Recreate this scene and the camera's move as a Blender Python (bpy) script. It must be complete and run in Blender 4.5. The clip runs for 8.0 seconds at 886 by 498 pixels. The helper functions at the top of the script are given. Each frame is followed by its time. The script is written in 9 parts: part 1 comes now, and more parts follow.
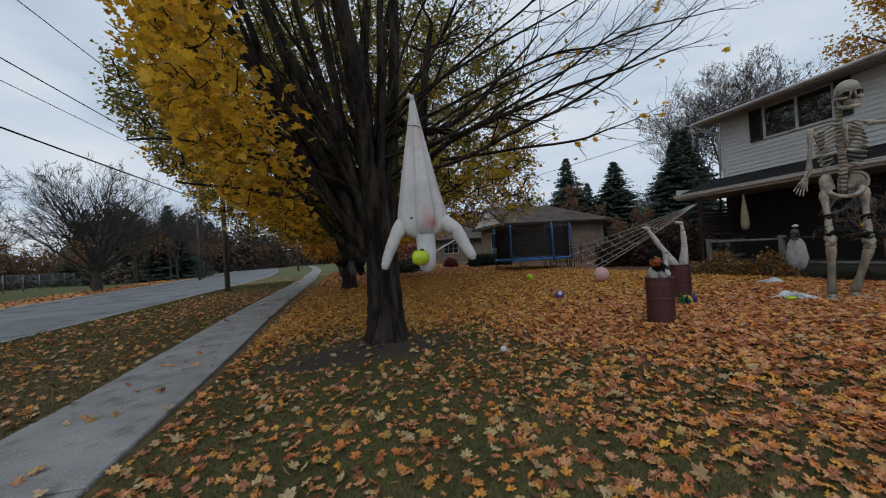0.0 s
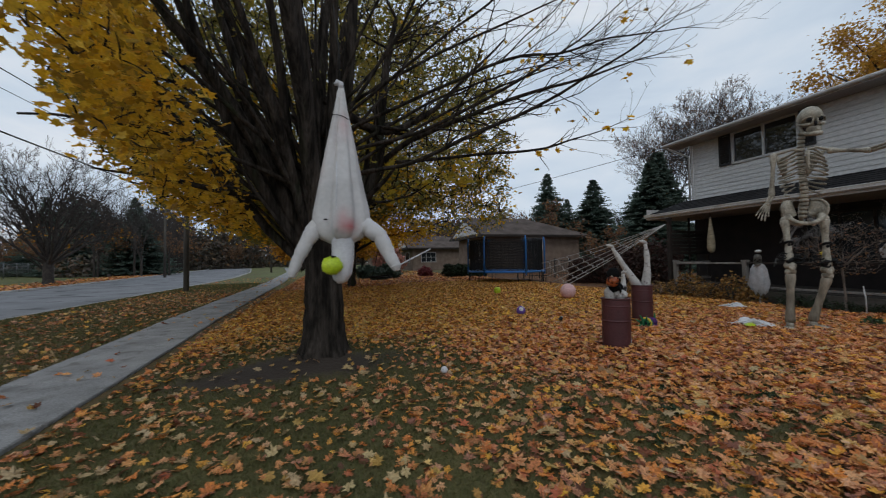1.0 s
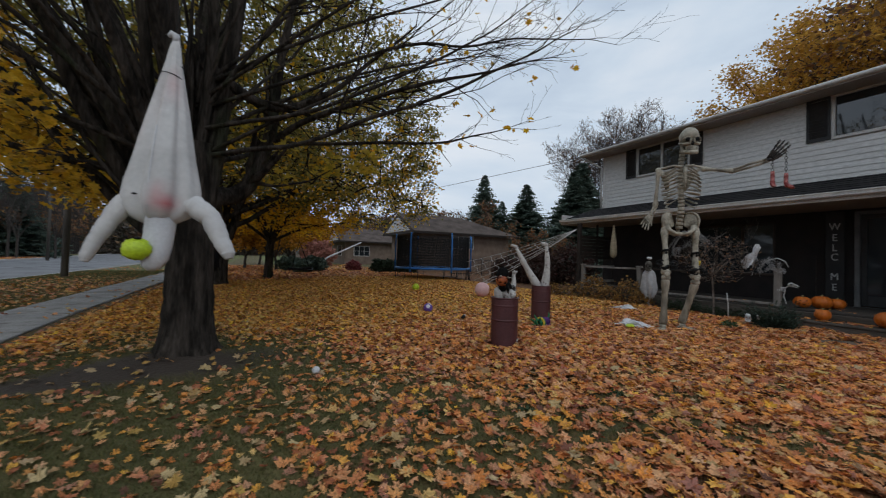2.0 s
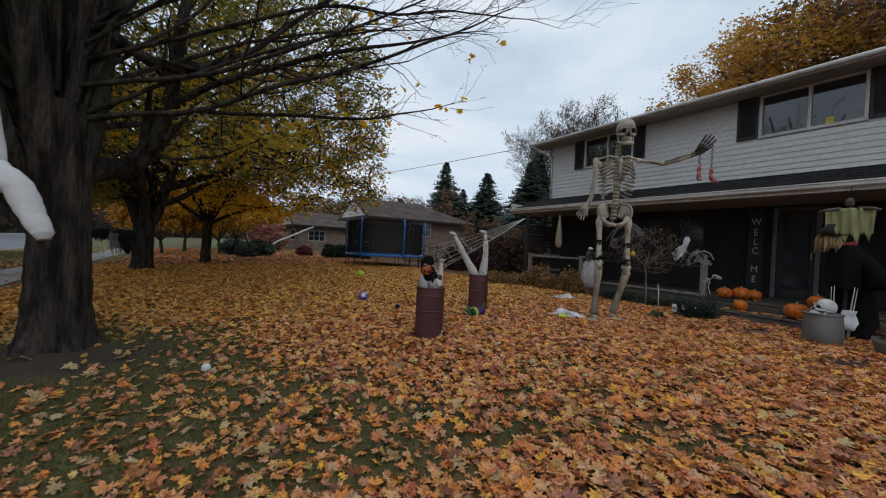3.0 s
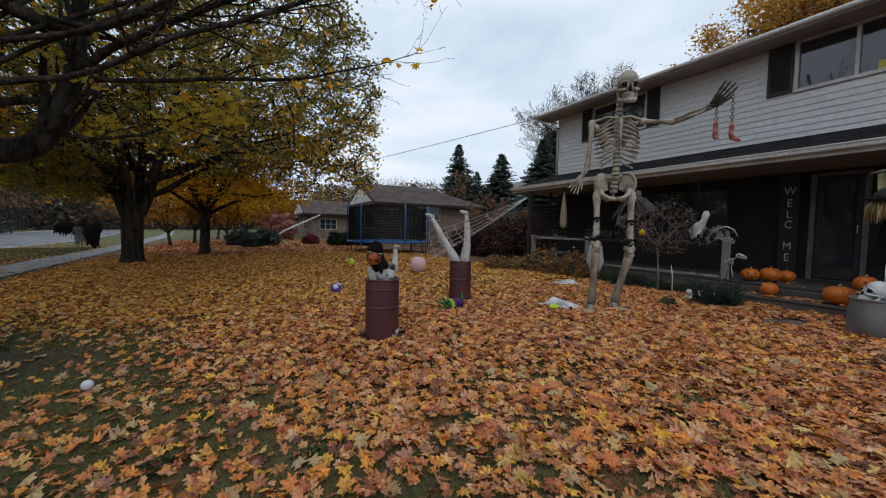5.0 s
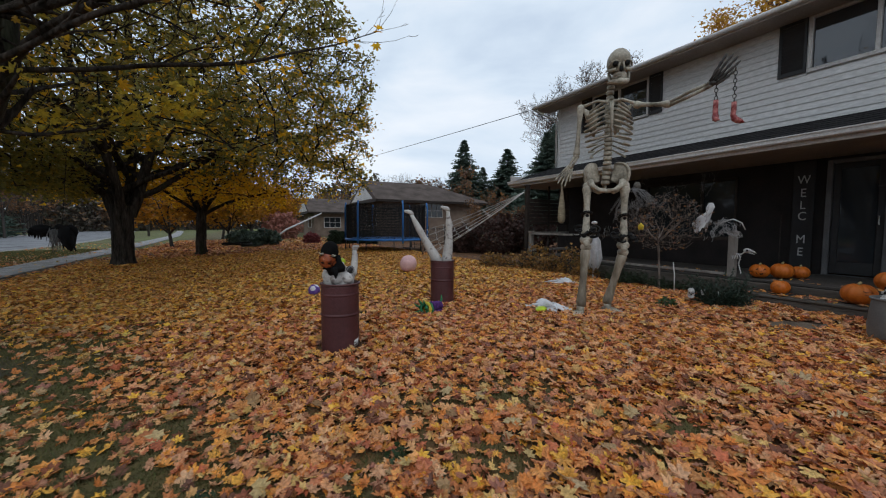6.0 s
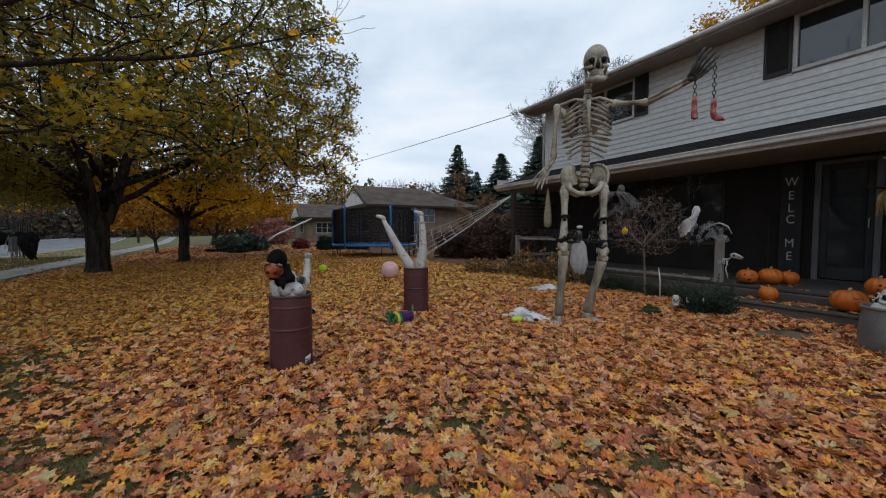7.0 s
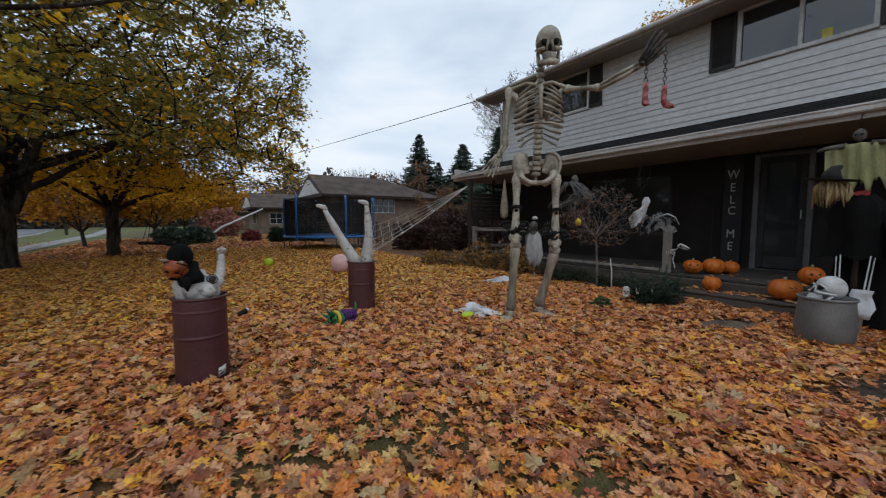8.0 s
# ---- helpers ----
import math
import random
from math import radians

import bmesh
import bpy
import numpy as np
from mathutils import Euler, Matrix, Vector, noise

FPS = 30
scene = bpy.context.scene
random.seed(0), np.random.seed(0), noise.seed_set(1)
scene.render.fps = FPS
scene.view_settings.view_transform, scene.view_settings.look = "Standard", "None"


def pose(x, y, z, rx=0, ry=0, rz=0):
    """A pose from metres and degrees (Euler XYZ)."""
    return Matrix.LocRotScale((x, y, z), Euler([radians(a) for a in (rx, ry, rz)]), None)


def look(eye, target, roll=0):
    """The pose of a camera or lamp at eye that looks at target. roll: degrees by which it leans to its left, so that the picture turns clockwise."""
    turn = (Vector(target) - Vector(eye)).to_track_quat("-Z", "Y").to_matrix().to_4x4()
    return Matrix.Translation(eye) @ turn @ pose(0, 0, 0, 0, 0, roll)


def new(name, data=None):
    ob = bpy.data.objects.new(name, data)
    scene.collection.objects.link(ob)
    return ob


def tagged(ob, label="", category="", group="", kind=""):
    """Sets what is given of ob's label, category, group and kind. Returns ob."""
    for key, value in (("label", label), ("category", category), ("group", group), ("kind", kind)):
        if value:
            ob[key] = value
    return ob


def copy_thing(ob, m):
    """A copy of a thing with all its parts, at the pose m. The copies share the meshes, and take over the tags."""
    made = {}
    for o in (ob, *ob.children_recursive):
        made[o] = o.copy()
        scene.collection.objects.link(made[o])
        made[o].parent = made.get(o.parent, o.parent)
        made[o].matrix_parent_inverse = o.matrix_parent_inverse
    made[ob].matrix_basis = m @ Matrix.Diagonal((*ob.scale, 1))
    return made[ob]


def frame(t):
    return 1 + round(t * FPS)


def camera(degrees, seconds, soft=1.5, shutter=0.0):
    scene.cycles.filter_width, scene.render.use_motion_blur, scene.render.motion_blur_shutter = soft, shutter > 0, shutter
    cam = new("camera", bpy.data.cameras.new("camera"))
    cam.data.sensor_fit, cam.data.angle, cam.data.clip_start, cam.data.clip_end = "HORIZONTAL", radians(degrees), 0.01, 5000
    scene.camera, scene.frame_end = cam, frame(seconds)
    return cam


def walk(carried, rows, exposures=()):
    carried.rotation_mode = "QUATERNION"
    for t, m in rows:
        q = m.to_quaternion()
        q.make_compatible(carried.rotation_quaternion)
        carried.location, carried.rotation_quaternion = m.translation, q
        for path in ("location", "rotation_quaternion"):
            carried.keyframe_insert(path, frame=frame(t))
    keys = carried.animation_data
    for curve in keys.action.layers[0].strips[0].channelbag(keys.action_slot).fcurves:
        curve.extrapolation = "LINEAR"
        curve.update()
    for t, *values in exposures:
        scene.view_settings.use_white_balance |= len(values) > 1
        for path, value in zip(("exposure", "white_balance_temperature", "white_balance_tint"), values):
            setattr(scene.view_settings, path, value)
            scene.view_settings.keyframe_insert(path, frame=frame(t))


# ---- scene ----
cam = camera(100.0, 8.0, 1.1, 0.3)
METRES, EYE, TILT, LEAN, TURN = 4.561, 1.35, 0.0, 0.0, -14.4
ROWS = [
    (0.0, 0.0, 0.0, 0.0, 0.03, 0.53, 3.64),
    (0.5, 0.0499, 0.0457, 0.0014, -0.44, 1.33, 2.43),
    (1.0, 0.1088, 0.0891, -0.001, -2.83, 1.74, 0.87),
    (1.5, 0.191, 0.1078, -0.0059, -7.14, 1.7, -0.5),
    (2.0, 0.2608, 0.1238, -0.0058, -12.11, 1.24, -1.65),
    (3.5, 0.4413, 0.1896, -0.0004, -18.48, -1.31, -2.95),
    (4.0, 0.4879, 0.222, -0.0004, -17.66, -1.94, -2.42),
    (4.5, 0.54, 0.2552, -0.0019, -16.23, -2.47, -1.7),
    (6.0, 0.7198, 0.3556, 0.0014, -13.59, -3.5, -0.23),
    (6.5, 0.7726, 0.3784, 0.0043, -13.71, -3.21, 0.0),
    (7.0, 0.8079, 0.3977, 0.0037, -14.18, -2.77, 0.06),
    (7.5, 0.8359, 0.4331, 0.0049, -15.97, -3.45, -0.0),
    (8.0, 0.8723, 0.4554, 0.0041, -19.85, -4.18, 0.06),
]
walk(cam, [(t, pose(0, 0, EYE, TILT, LEAN, TURN) @ pose(METRES * x, METRES * y, METRES * z, 90 + pitch, roll, yaw)) for t, x, y, z, yaw, pitch, roll in ROWS],
     [(0.0, -0.32), (2.0, -0.25), (3.5, -0.10), (5.0, -0.02), (8.0, -0.02)])

# ---- sky and sun: an even overcast afternoon ----
world = bpy.data.worlds.new("overcast_sky")
scene.world = world
world.use_nodes = True
wn, wl = world.node_tree.nodes, world.node_tree.links
wn.clear()
w_out = wn.new("ShaderNodeOutputWorld")
w_bg = wn.new("ShaderNodeBackground")
w_sky = wn.new("ShaderNodeTexSky")
w_sky.sky_type = "NISHITA"
w_sky.sun_disc = False
w_sky.sun_elevation, w_sky.sun_rotation = radians(38), radians(200)
w_sky.air_density, w_sky.dust_density, w_sky.ozone_density = 1.0, 2.0, 1.0
w_coord = wn.new("ShaderNodeTexCoord")
w_map = wn.new("ShaderNodeMapping")
w_map.inputs["Scale"].default_value = (1.0, 1.0, 2.6)
w_map.inputs["Rotation"].default_value = (0.0, 0.0, radians(35))
w_noise = wn.new("ShaderNodeTexNoise")
w_noise.inputs["Scale"].default_value = 2.1
w_noise.inputs["Detail"].default_value = 7.0
w_noise.inputs["Roughness"].default_value = 0.52
w_noise.inputs["Distortion"].default_value = 0.35
w_ramp = wn.new("ShaderNodeValToRGB")
w_ramp.color_ramp.elements[0].position, w_ramp.color_ramp.elements[1].position = 0.34, 0.68
w_ramp.color_ramp.elements[0].color = (0.56, 0.68, 0.85, 1)
w_ramp.color_ramp.elements[1].color = (0.96, 1.02, 1.10, 1)
w_mid = w_ramp.color_ramp.elements.new(0.5)
w_mid.color = (0.74, 0.86, 1.0, 1)
w_scale = wn.new("ShaderNodeVectorMath")
w_scale.operation = "SCALE"
w_scale.inputs["Scale"].default_value = 0.07
w_mix = wn.new("ShaderNodeMix")
w_mix.data_type = "RGBA"
w_mix.inputs["Factor"].default_value = 0.92
wl.new(w_coord.outputs["Generated"], w_map.inputs["Vector"])
wl.new(w_map.outputs["Vector"], w_noise.inputs["Vector"])
wl.new(w_noise.outputs["Fac"], w_ramp.inputs["Fac"])
wl.new(w_sky.outputs["Color"], w_scale.inputs[0])
wl.new(w_scale.outputs["Vector"], w_mix.inputs["A"])
wl.new(w_ramp.outputs["Color"], w_mix.inputs["B"])
wl.new(w_mix.outputs["Result"], w_bg.inputs["Color"])
w_bg.inputs["Strength"].default_value = 1.0
wl.new(w_bg.outputs["Background"], w_out.inputs["Surface"])

sun = new("sun", bpy.data.lights.new("sun", "SUN"))
sun.data.energy, sun.data.angle, sun.data.color = 0.5, radians(40), (1.0, 0.95, 0.88)
sun.matrix_world = look((-12, -22, 26), (0, 0, 0))

# ---- tools for shapes ----
class Geo:
    """Vertices and faces, gathered in world metres."""

    def __init__(self):
        self.v, self.f, self.smooth = [], [], []

    def add(self, verts, faces, smooth=False):
        k = len(self.v)
        self.v.extend(tuple(p) for p in verts)
        self.f.extend(tuple(k + i for i in q) for q in faces)
        self.smooth.extend([smooth] * len(faces))
        return self

    def box(self, lo, hi, bevel=0.0, m=None):
        c = [(lo[i] + hi[i]) / 2 for i in range(3)]
        h = [abs(hi[i] - lo[i]) / 2 for i in range(3)]
        b = min(bevel, min(h) * 0.6)
        pts, faces = [], []
        if b <= 0:
            pts = [Vector((c[0] + sx * h[0], c[1] + sy * h[1], c[2] + sz * h[2])) for sx in (-1, 1) for sy in (-1, 1) for sz in (-1, 1)]
            faces = [(0, 1, 3, 2), (4, 6, 7, 5), (0, 4, 5, 1), (2, 3, 7, 6), (0, 2, 6, 4), (1, 5, 7, 3)]
        else:
            idx = {}
            for sx in (-1, 1):
                for sy in (-1, 1):
                    for sz in (-1, 1):
                        s = (sx, sy, sz)
                        for ax in range(3):
                            q = [c[i] + s[i] * (h[i] if i == ax else h[i] - b) for i in range(3)]
                            idx[(s, ax)] = len(pts)
                            pts.append(Vector(q))
            for ax in range(3):
                o1, o2 = [i for i in range(3) if i != ax]
                for sg in (-1, 1):
                    ring = []
                    for a, d in ((-1, -1), (1, -1), (1, 1), (-1, 1)):
                        s = [0, 0, 0]
                        s[ax], s[o1], s[o2] = sg, a, d
                        ring.append(idx[(tuple(s), ax)])
                    faces.append(tuple(ring if (sg > 0) == (ax != 1) else ring[::-1]))
            for ax in range(3):
                o1, o2 = [i for i in range(3) if i != ax]
                for a in (-1, 1):
                    for d in (-1, 1):
                        s0, s1 = [0, 0, 0], [0, 0, 0]
                        s0[ax], s1[ax] = -1, 1
                        s0[o1] = s1[o1] = a
                        s0[o2] = s1[o2] = d
                        s0, s1 = tuple(s0), tuple(s1)
                        faces.append((idx[(s0, o1)], idx[(s1, o1)], idx[(s1, o2)], idx[(s0, o2)]))
            for sx in (-1, 1):
                for sy in (-1, 1):
                    for sz in (-1, 1):
                        s = (sx, sy, sz)
                        faces.append((idx[(s, 0)], idx[(s, 1)], idx[(s, 2)]))
        if m is not None:
            pts = [m @ p for p in pts]
        return self.add(pts, faces)

    def tube(self, pts, radii, sides=8, caps=True, flat=1.0, smooth=True):
        pts = [Vector(p) for p in pts]
        if not hasattr(radii, "__len__"):
            radii = [radii] * len(pts)
        ref = None
        verts, faces = [], []
        for i, p in enumerate(pts):
            d = (pts[min(i + 1, len(pts) - 1)] - pts[max(i - 1, 0)])
            d = d.normalized() if d.length > 1e-9 else Vector((0, 0, 1))
            if ref is None:
                ref = d.orthogonal().normalized()
            ref = (ref - d * ref.dot(d))
            ref = ref.normalized() if ref.length > 1e-6 else d.orthogonal().normalized()
            bi = d.cross(ref)
            for k in range(sides):
                a = 2 * math.pi * k / sides
                verts.append(p + (ref * math.cos(a) + bi * (math.sin(a) * flat)) * radii[i])
        for i in range(len(pts) - 1):
            for k in range(sides):
                k2 = (k + 1) % sides
                faces.append((i * sides + k, i * sides + k2, (i + 1) * sides + k2, (i + 1) * sides + k))
        if caps:
            faces.append(tuple(range(sides - 1, -1, -1)))
            faces.append(tuple((len(pts) - 1) * sides + k for k in range(sides)))
        return self.add(verts, faces, smooth)

    def lathe(self, centre, profile, sides=24, smooth=True, m=None, squash=1.0):
        """profile: (radius, height) from bottom to top round a vertical axis."""
        c = Vector(centre)
        verts, faces = [], []
        for r, z in profile:
            for k in range(sides):
                a = 2 * math.pi * k / sides
                p = Vector((r * math.cos(a), r * math.sin(a) * squash, z))
                verts.append(c + (m @ p if m is not None else p))
        for i in range(len(profile) - 1):
            for k in range(sides):
                k2 = (k + 1) % sides
                faces.append((i * sides + k, i * sides + k2, (i + 1) * sides + k2, (i + 1) * sides + k))
        faces.append(tuple(range(sides - 1, -1, -1)))
        faces.append(tuple((len(profile) - 1) * sides + k for k in range(sides)))
        return self.add(verts, faces, smooth)

    def ball(self, centre, r, m=None, rings=10, sides=16, warp=None):
        """An ellipsoid; r is a number or three radii; warp(unit vector) scales the radius."""
        if not hasattr(r, "__len__"):
            r = (r, r, r)
        c = Vector(centre)
        verts, faces = [], []
        for i in range(rings + 1):
            t = math.pi * i / rings
            n = 1 if i in (0, rings) else sides
            for k in range(n):
                a = 2 * math.pi * k / sides
                u = Vector((math.sin(t) * math.cos(a), math.sin(t) * math.sin(a), -math.cos(t)))
                s = warp(u) if warp else 1.0
                p = Vector((u.x * r[0] * s, u.y * r[1] * s, u.z * r[2] * s))
                verts.append(c + (m @ p if m is not None else p))
        row = lambda i: 0 if i == 0 else 1 + (i - 1) * sides
        for i in range(rings):
            for k in range(sides):
                k2 = (k + 1) % sides
                if i == 0:
                    faces.append((0, row(1) + k2, row(1) + k))
                elif i == rings - 1:
                    faces.append((row(i) + k, row(i) + k2, row(rings)))
                else:
                    faces.append((row(i) + k, row(i) + k2, row(i + 1) + k2, row(i + 1) + k))
        return self.add(verts, faces, True)

    def sheet(self, grid, thick=0.0):
        """A surface through rows of points; with a thickness it is closed."""
        h, w = len(grid), len(grid[0])
        pts = [Vector(p) for row in grid for p in row]
        faces = [(j * w + i, j * w + i + 1, (j + 1) * w + i + 1, (j + 1) * w + i) for j in range(h - 1) for i in range(w - 1)]
        if thick <= 0:
            return self.add(pts, faces, True)
        nrm = []
        for j in range(h):
            for i in range(w):
                a = pts[j * w + min(i + 1, w - 1)] - pts[j * w + max(i - 1, 0)]
                b = pts[min(j + 1, h - 1) * w + i] - pts[max(j - 1, 0) * w + i]
                n = a.cross(b)
                nrm.append(n.normalized() if n.length > 1e-9 else Vector((0, 0, 1)))
        back = [p - n * thick for p, n in zip(pts, nrm)]
        k = h * w
        edge = [i for i in range(w)] + [j * w + w - 1 for j in range(1, h)] + [(h - 1) * w + i for i in range(w - 2, -1, -1)] + [j * w for j in range(h - 2, 0, -1)]
        faces += [tuple(k + i for i in reversed(f)) for f in faces]
        faces += [(edge[i], k + edge[i], k + edge[(i + 1) % len(edge)], edge[(i + 1) % len(edge)]) for i in range(len(edge))]
        return self.add(pts + back, faces, True)


BASE = {}


def to_mesh(name, geo, material, base=(0, 0, 0)):
    me = bpy.data.meshes.new(name)
    b = Vector(base)
    me.from_pydata([tuple(Vector(p) - b) for p in geo.v], [], geo.f)
    me.polygons.foreach_set("use_smooth", geo.smooth)
    me.materials.append(material)
    me.update()
    return me


def thing(name, label, category, loc, group="", kind=""):
    """An Empty at the base of a thing that has parts."""
    ob = new(name)
    ob.empty_display_size = 0.1
    ob.location = loc
    BASE[ob] = Vector(loc)
    return tagged(ob, label, category, group, kind)


def part(name, geo, material, parent, label="", kind=""):
    ob = new(name, to_mesh(name, geo, material, BASE[parent]))
    ob.parent = parent
    BASE[ob] = BASE[parent]
    return tagged(ob, label, "", "", kind)


def solo(name, geo, material, label, category, loc=(0, 0, 0), group="", kind=""):
    """A thing that is one mesh."""
    ob = new(name, to_mesh(name, geo, material, loc))
    ob.location = loc
    BASE[ob] = Vector(loc)
    return tagged(ob, label, category, group, kind)


def quick_mesh(name, verts, tris, material, smooth=False):
    """A mesh of many triangles from arrays."""
    me = bpy.data.meshes.new(name)
    n, k = len(verts), len(tris)
    me.vertices.add(n)
    me.vertices.foreach_set("co", np.asarray(verts, dtype=np.float32).ravel())
    me.loops.add(3 * k)
    me.loops.foreach_set("vertex_index", np.asarray(tris, dtype=np.int32).ravel())
    me.polygons.add(k)
    me.polygons.foreach_set("loop_start", np.arange(0, 3 * k, 3, dtype=np.int32))
    me.polygons.foreach_set("loop_total", np.full(k, 3, dtype=np.int32))
    me.polygons.foreach_set("use_smooth", np.full(k, smooth))
    me.materials.append(material)
    me.update(calc_edges=True)
    return me


def smooth01(a, b, x):
    t = np.clip((x - a) / (b - a), 0, 1)
    return t * t * (3 - 2 * t)


# ---- materials ----
def mat(name, a, b, scale=6.0, rough=0.7, bump=0.25, metal=0.0, fine=14.0, island=None, single=None, translucent=0.0, spec=0.4, grain=(0.78, 1.18),
        stretch=(1, 1, 1), contrast=(0.35, 0.65), wear=None, wear_at=(0.6, 0.72), wear_scale=2.0, bump_size=0.01):
    """Two colours in patches, a finer grain over them, uneven gloss and a fine relief. island: colours picked per loose piece;
    single: brightness spread per object; wear: a third colour in blotches."""
    m = bpy.data.materials.new(name)
    m.use_nodes = True
    n, l = m.node_tree.nodes, m.node_tree.links
    bs = n["Principled BSDF"]
    co = n.new("ShaderNodeTexCoord")
    mp = n.new("ShaderNodeMapping")
    mp.inputs["Scale"].default_value = stretch
    l.new(co.outputs["Object"], mp.inputs["Vector"])
    n1 = n.new("ShaderNodeTexNoise")
    n1.inputs["Scale"].default_value, n1.inputs["Detail"].default_value = scale, 5.0
    n2 = n.new("ShaderNodeTexNoise")
    n2.inputs["Scale"].default_value, n2.inputs["Detail"].default_value = scale * fine, 4.0
    l.new(mp.outputs["Vector"], n1.inputs["Vector"])
    l.new(mp.outputs["Vector"], n2.inputs["Vector"])
    r1 = n.new("ShaderNodeMapRange")
    r1.inputs["From Min"].default_value, r1.inputs["From Max"].default_value = contrast
    l.new(n1.outputs["Fac"], r1.inputs["Value"])
    if island:
        ge = n.new("ShaderNodeNewGeometry")
        ra = n.new("ShaderNodeValToRGB")
        ra.color_ramp.interpolation = "LINEAR"
        el = ra.color_ramp.elements
        while len(el) < len(island):
            el.new(0.5)
        for i, colour in enumerate(island):
            el[i].position = i / (len(island) - 1)
            el[i].color = (*colour, 1)
        l.new(ge.outputs["Random Per Island"], ra.inputs["Fac"])
        col = ra.outputs["Color"]
    else:
        mx = n.new("ShaderNodeMix")
        mx.data_type = "RGBA"
        mx.inputs["A"].default_value, mx.inputs["B"].default_value = (*a, 1), (*b, 1)
        l.new(r1.outputs["Result"], mx.inputs["Factor"])
        col = mx.outputs["Result"]
    if wear:
        n3 = n.new("ShaderNodeTexNoise")
        n3.inputs["Scale"].default_value, n3.inputs["Detail"].default_value = wear_scale, 8.0
        l.new(mp.outputs["Vector"], n3.inputs["Vector"])
        r3 = n.new("ShaderNodeMapRange")
        r3.inputs["From Min"].default_value, r3.inputs["From Max"].default_value = wear_at
        l.new(n3.outputs["Fac"], r3.inputs["Value"])
        mw = n.new("ShaderNodeMix")
        mw.data_type = "RGBA"
        mw.inputs["B"].default_value = (*wear, 1)
        l.new(r3.outputs["Result"], mw.inputs["Factor"])
        l.new(col, mw.inputs["A"])
        col = mw.outputs["Result"]
    gr = n.new("ShaderNodeMapRange")
    gr.inputs["From Min"].default_value, gr.inputs["From Max"].default_value = 0.25, 0.75
    gr.inputs["To Min"].default_value, gr.inputs["To Max"].default_value = grain
    l.new(n2.outputs["Fac"], gr.inputs["Value"])
    sc = n.new("ShaderNodeVectorMath")
    sc.operation = "SCALE"
    l.new(col, sc.inputs[0])
    l.new(gr.outputs["Result"], sc.inputs["Scale"])
    col = sc.outputs["Vector"]
    if single:
        oi = n.new("ShaderNodeObjectInfo")
        ro = n.new("ShaderNodeMapRange")
        ro.inputs["To Min"].default_value, ro.inputs["To Max"].default_value = 1 - single, 1 + single
        l.new(oi.outputs["Random"], ro.inputs["Value"])
        s2 = n.new("ShaderNodeVectorMath")
        s2.operation = "SCALE"
        l.new(col, s2.inputs[0])
        l.new(ro.outputs["Result"], s2.inputs["Scale"])
        col = s2.outputs["Vector"]
    l.new(col, bs.inputs["Base Color"])
    rr = n.new("ShaderNodeMapRange")
    rr.inputs["To Min"].default_value, rr.inputs["To Max"].default_value = max(0.03, rough - 0.1), min(1.0, rough + 0.1)
    l.new(n1.outputs["Fac"], rr.inputs["Value"])
    l.new(rr.outputs["Result"], bs.inputs["Roughness"])
    bs.inputs["Metallic"].default_value = metal
    bs.inputs["Specular IOR Level"].default_value = spec
    if bump > 0:
        bp = n.new("ShaderNodeBump")
        bp.inputs["Strength"].default_value, bp.inputs["Distance"].default_value = bump, bump_size
        l.new(n2.outputs["Fac"], bp.inputs["Height"])
        l.new(bp.outputs["Normal"], bs.inputs["Normal"])
    if translucent > 0:
        tr = n.new("ShaderNodeBsdfTranslucent")
        l.new(col, tr.inputs["Color"])
        ms = n.new("ShaderNodeMixShader")
        ms.inputs["Fac"].default_value = translucent
        l.new(bs.outputs["BSDF"], ms.inputs[1])
        l.new(tr.outputs["BSDF"], ms.inputs[2])
        l.new(ms.outputs["Shader"], n["Material Output"].inputs["Surface"])
    return m


def glass_mat(name, tint=(0.02, 0.025, 0.03), rough=0.04, ior=1.5):
    """A window pane before a dark room: glossy over near black. Double panes mirror more, as if of a higher index."""
    m = bpy.data.materials.new(name)
    m.use_nodes = True
    n, l = m.node_tree.nodes, m.node_tree.links
    bs = n["Principled BSDF"]
    bs.inputs["Base Color"].default_value = (*tint, 1)
    bs.inputs["Roughness"].default_value = rough
    bs.inputs["Specular IOR Level"].default_value = 0.5
    bs.inputs["IOR"].default_value = ior
    ns = n.new("ShaderNodeTexNoise")
    ns.inputs["Scale"].default_value = 1.3
    bp = n.new("ShaderNodeBump")
    bp.inputs["Strength"].default_value, bp.inputs["Distance"].default_value = 0.05, 0.02
    l.new(ns.outputs["Fac"], bp.inputs["Height"])
    l.new(bp.outputs["Normal"], bs.inputs["Normal"])
    return m


LITTER = [(0.121, 0.052, 0.032), (0.258, 0.078, 0.031), (0.523, 0.174, 0.052), (0.676, 0.229, 0.047), (0.657, 0.298, 0.116), (0.645, 0.32, 0.155), (0.779, 0.307, 0.047), (0.696, 0.418, 0.226), (0.389, 0.119, 0.056), (0.826, 0.464, 0.052), (0.523, 0.179, 0.084), (0.714, 0.353, 0.171), (0.207, 0.082, 0.061), (0.826, 0.351, 0.052), (0.446, 0.179, 0.089), (0.714, 0.243, 0.043), (0.331, 0.137, 0.098), (0.688, 0.371, 0.175), (0.541, 0.142, 0.061), (0.169, 0.063, 0.036), (0.733, 0.483, 0.162), (0.451, 0.186, 0.072), (0.779, 0.391, 0.052)]
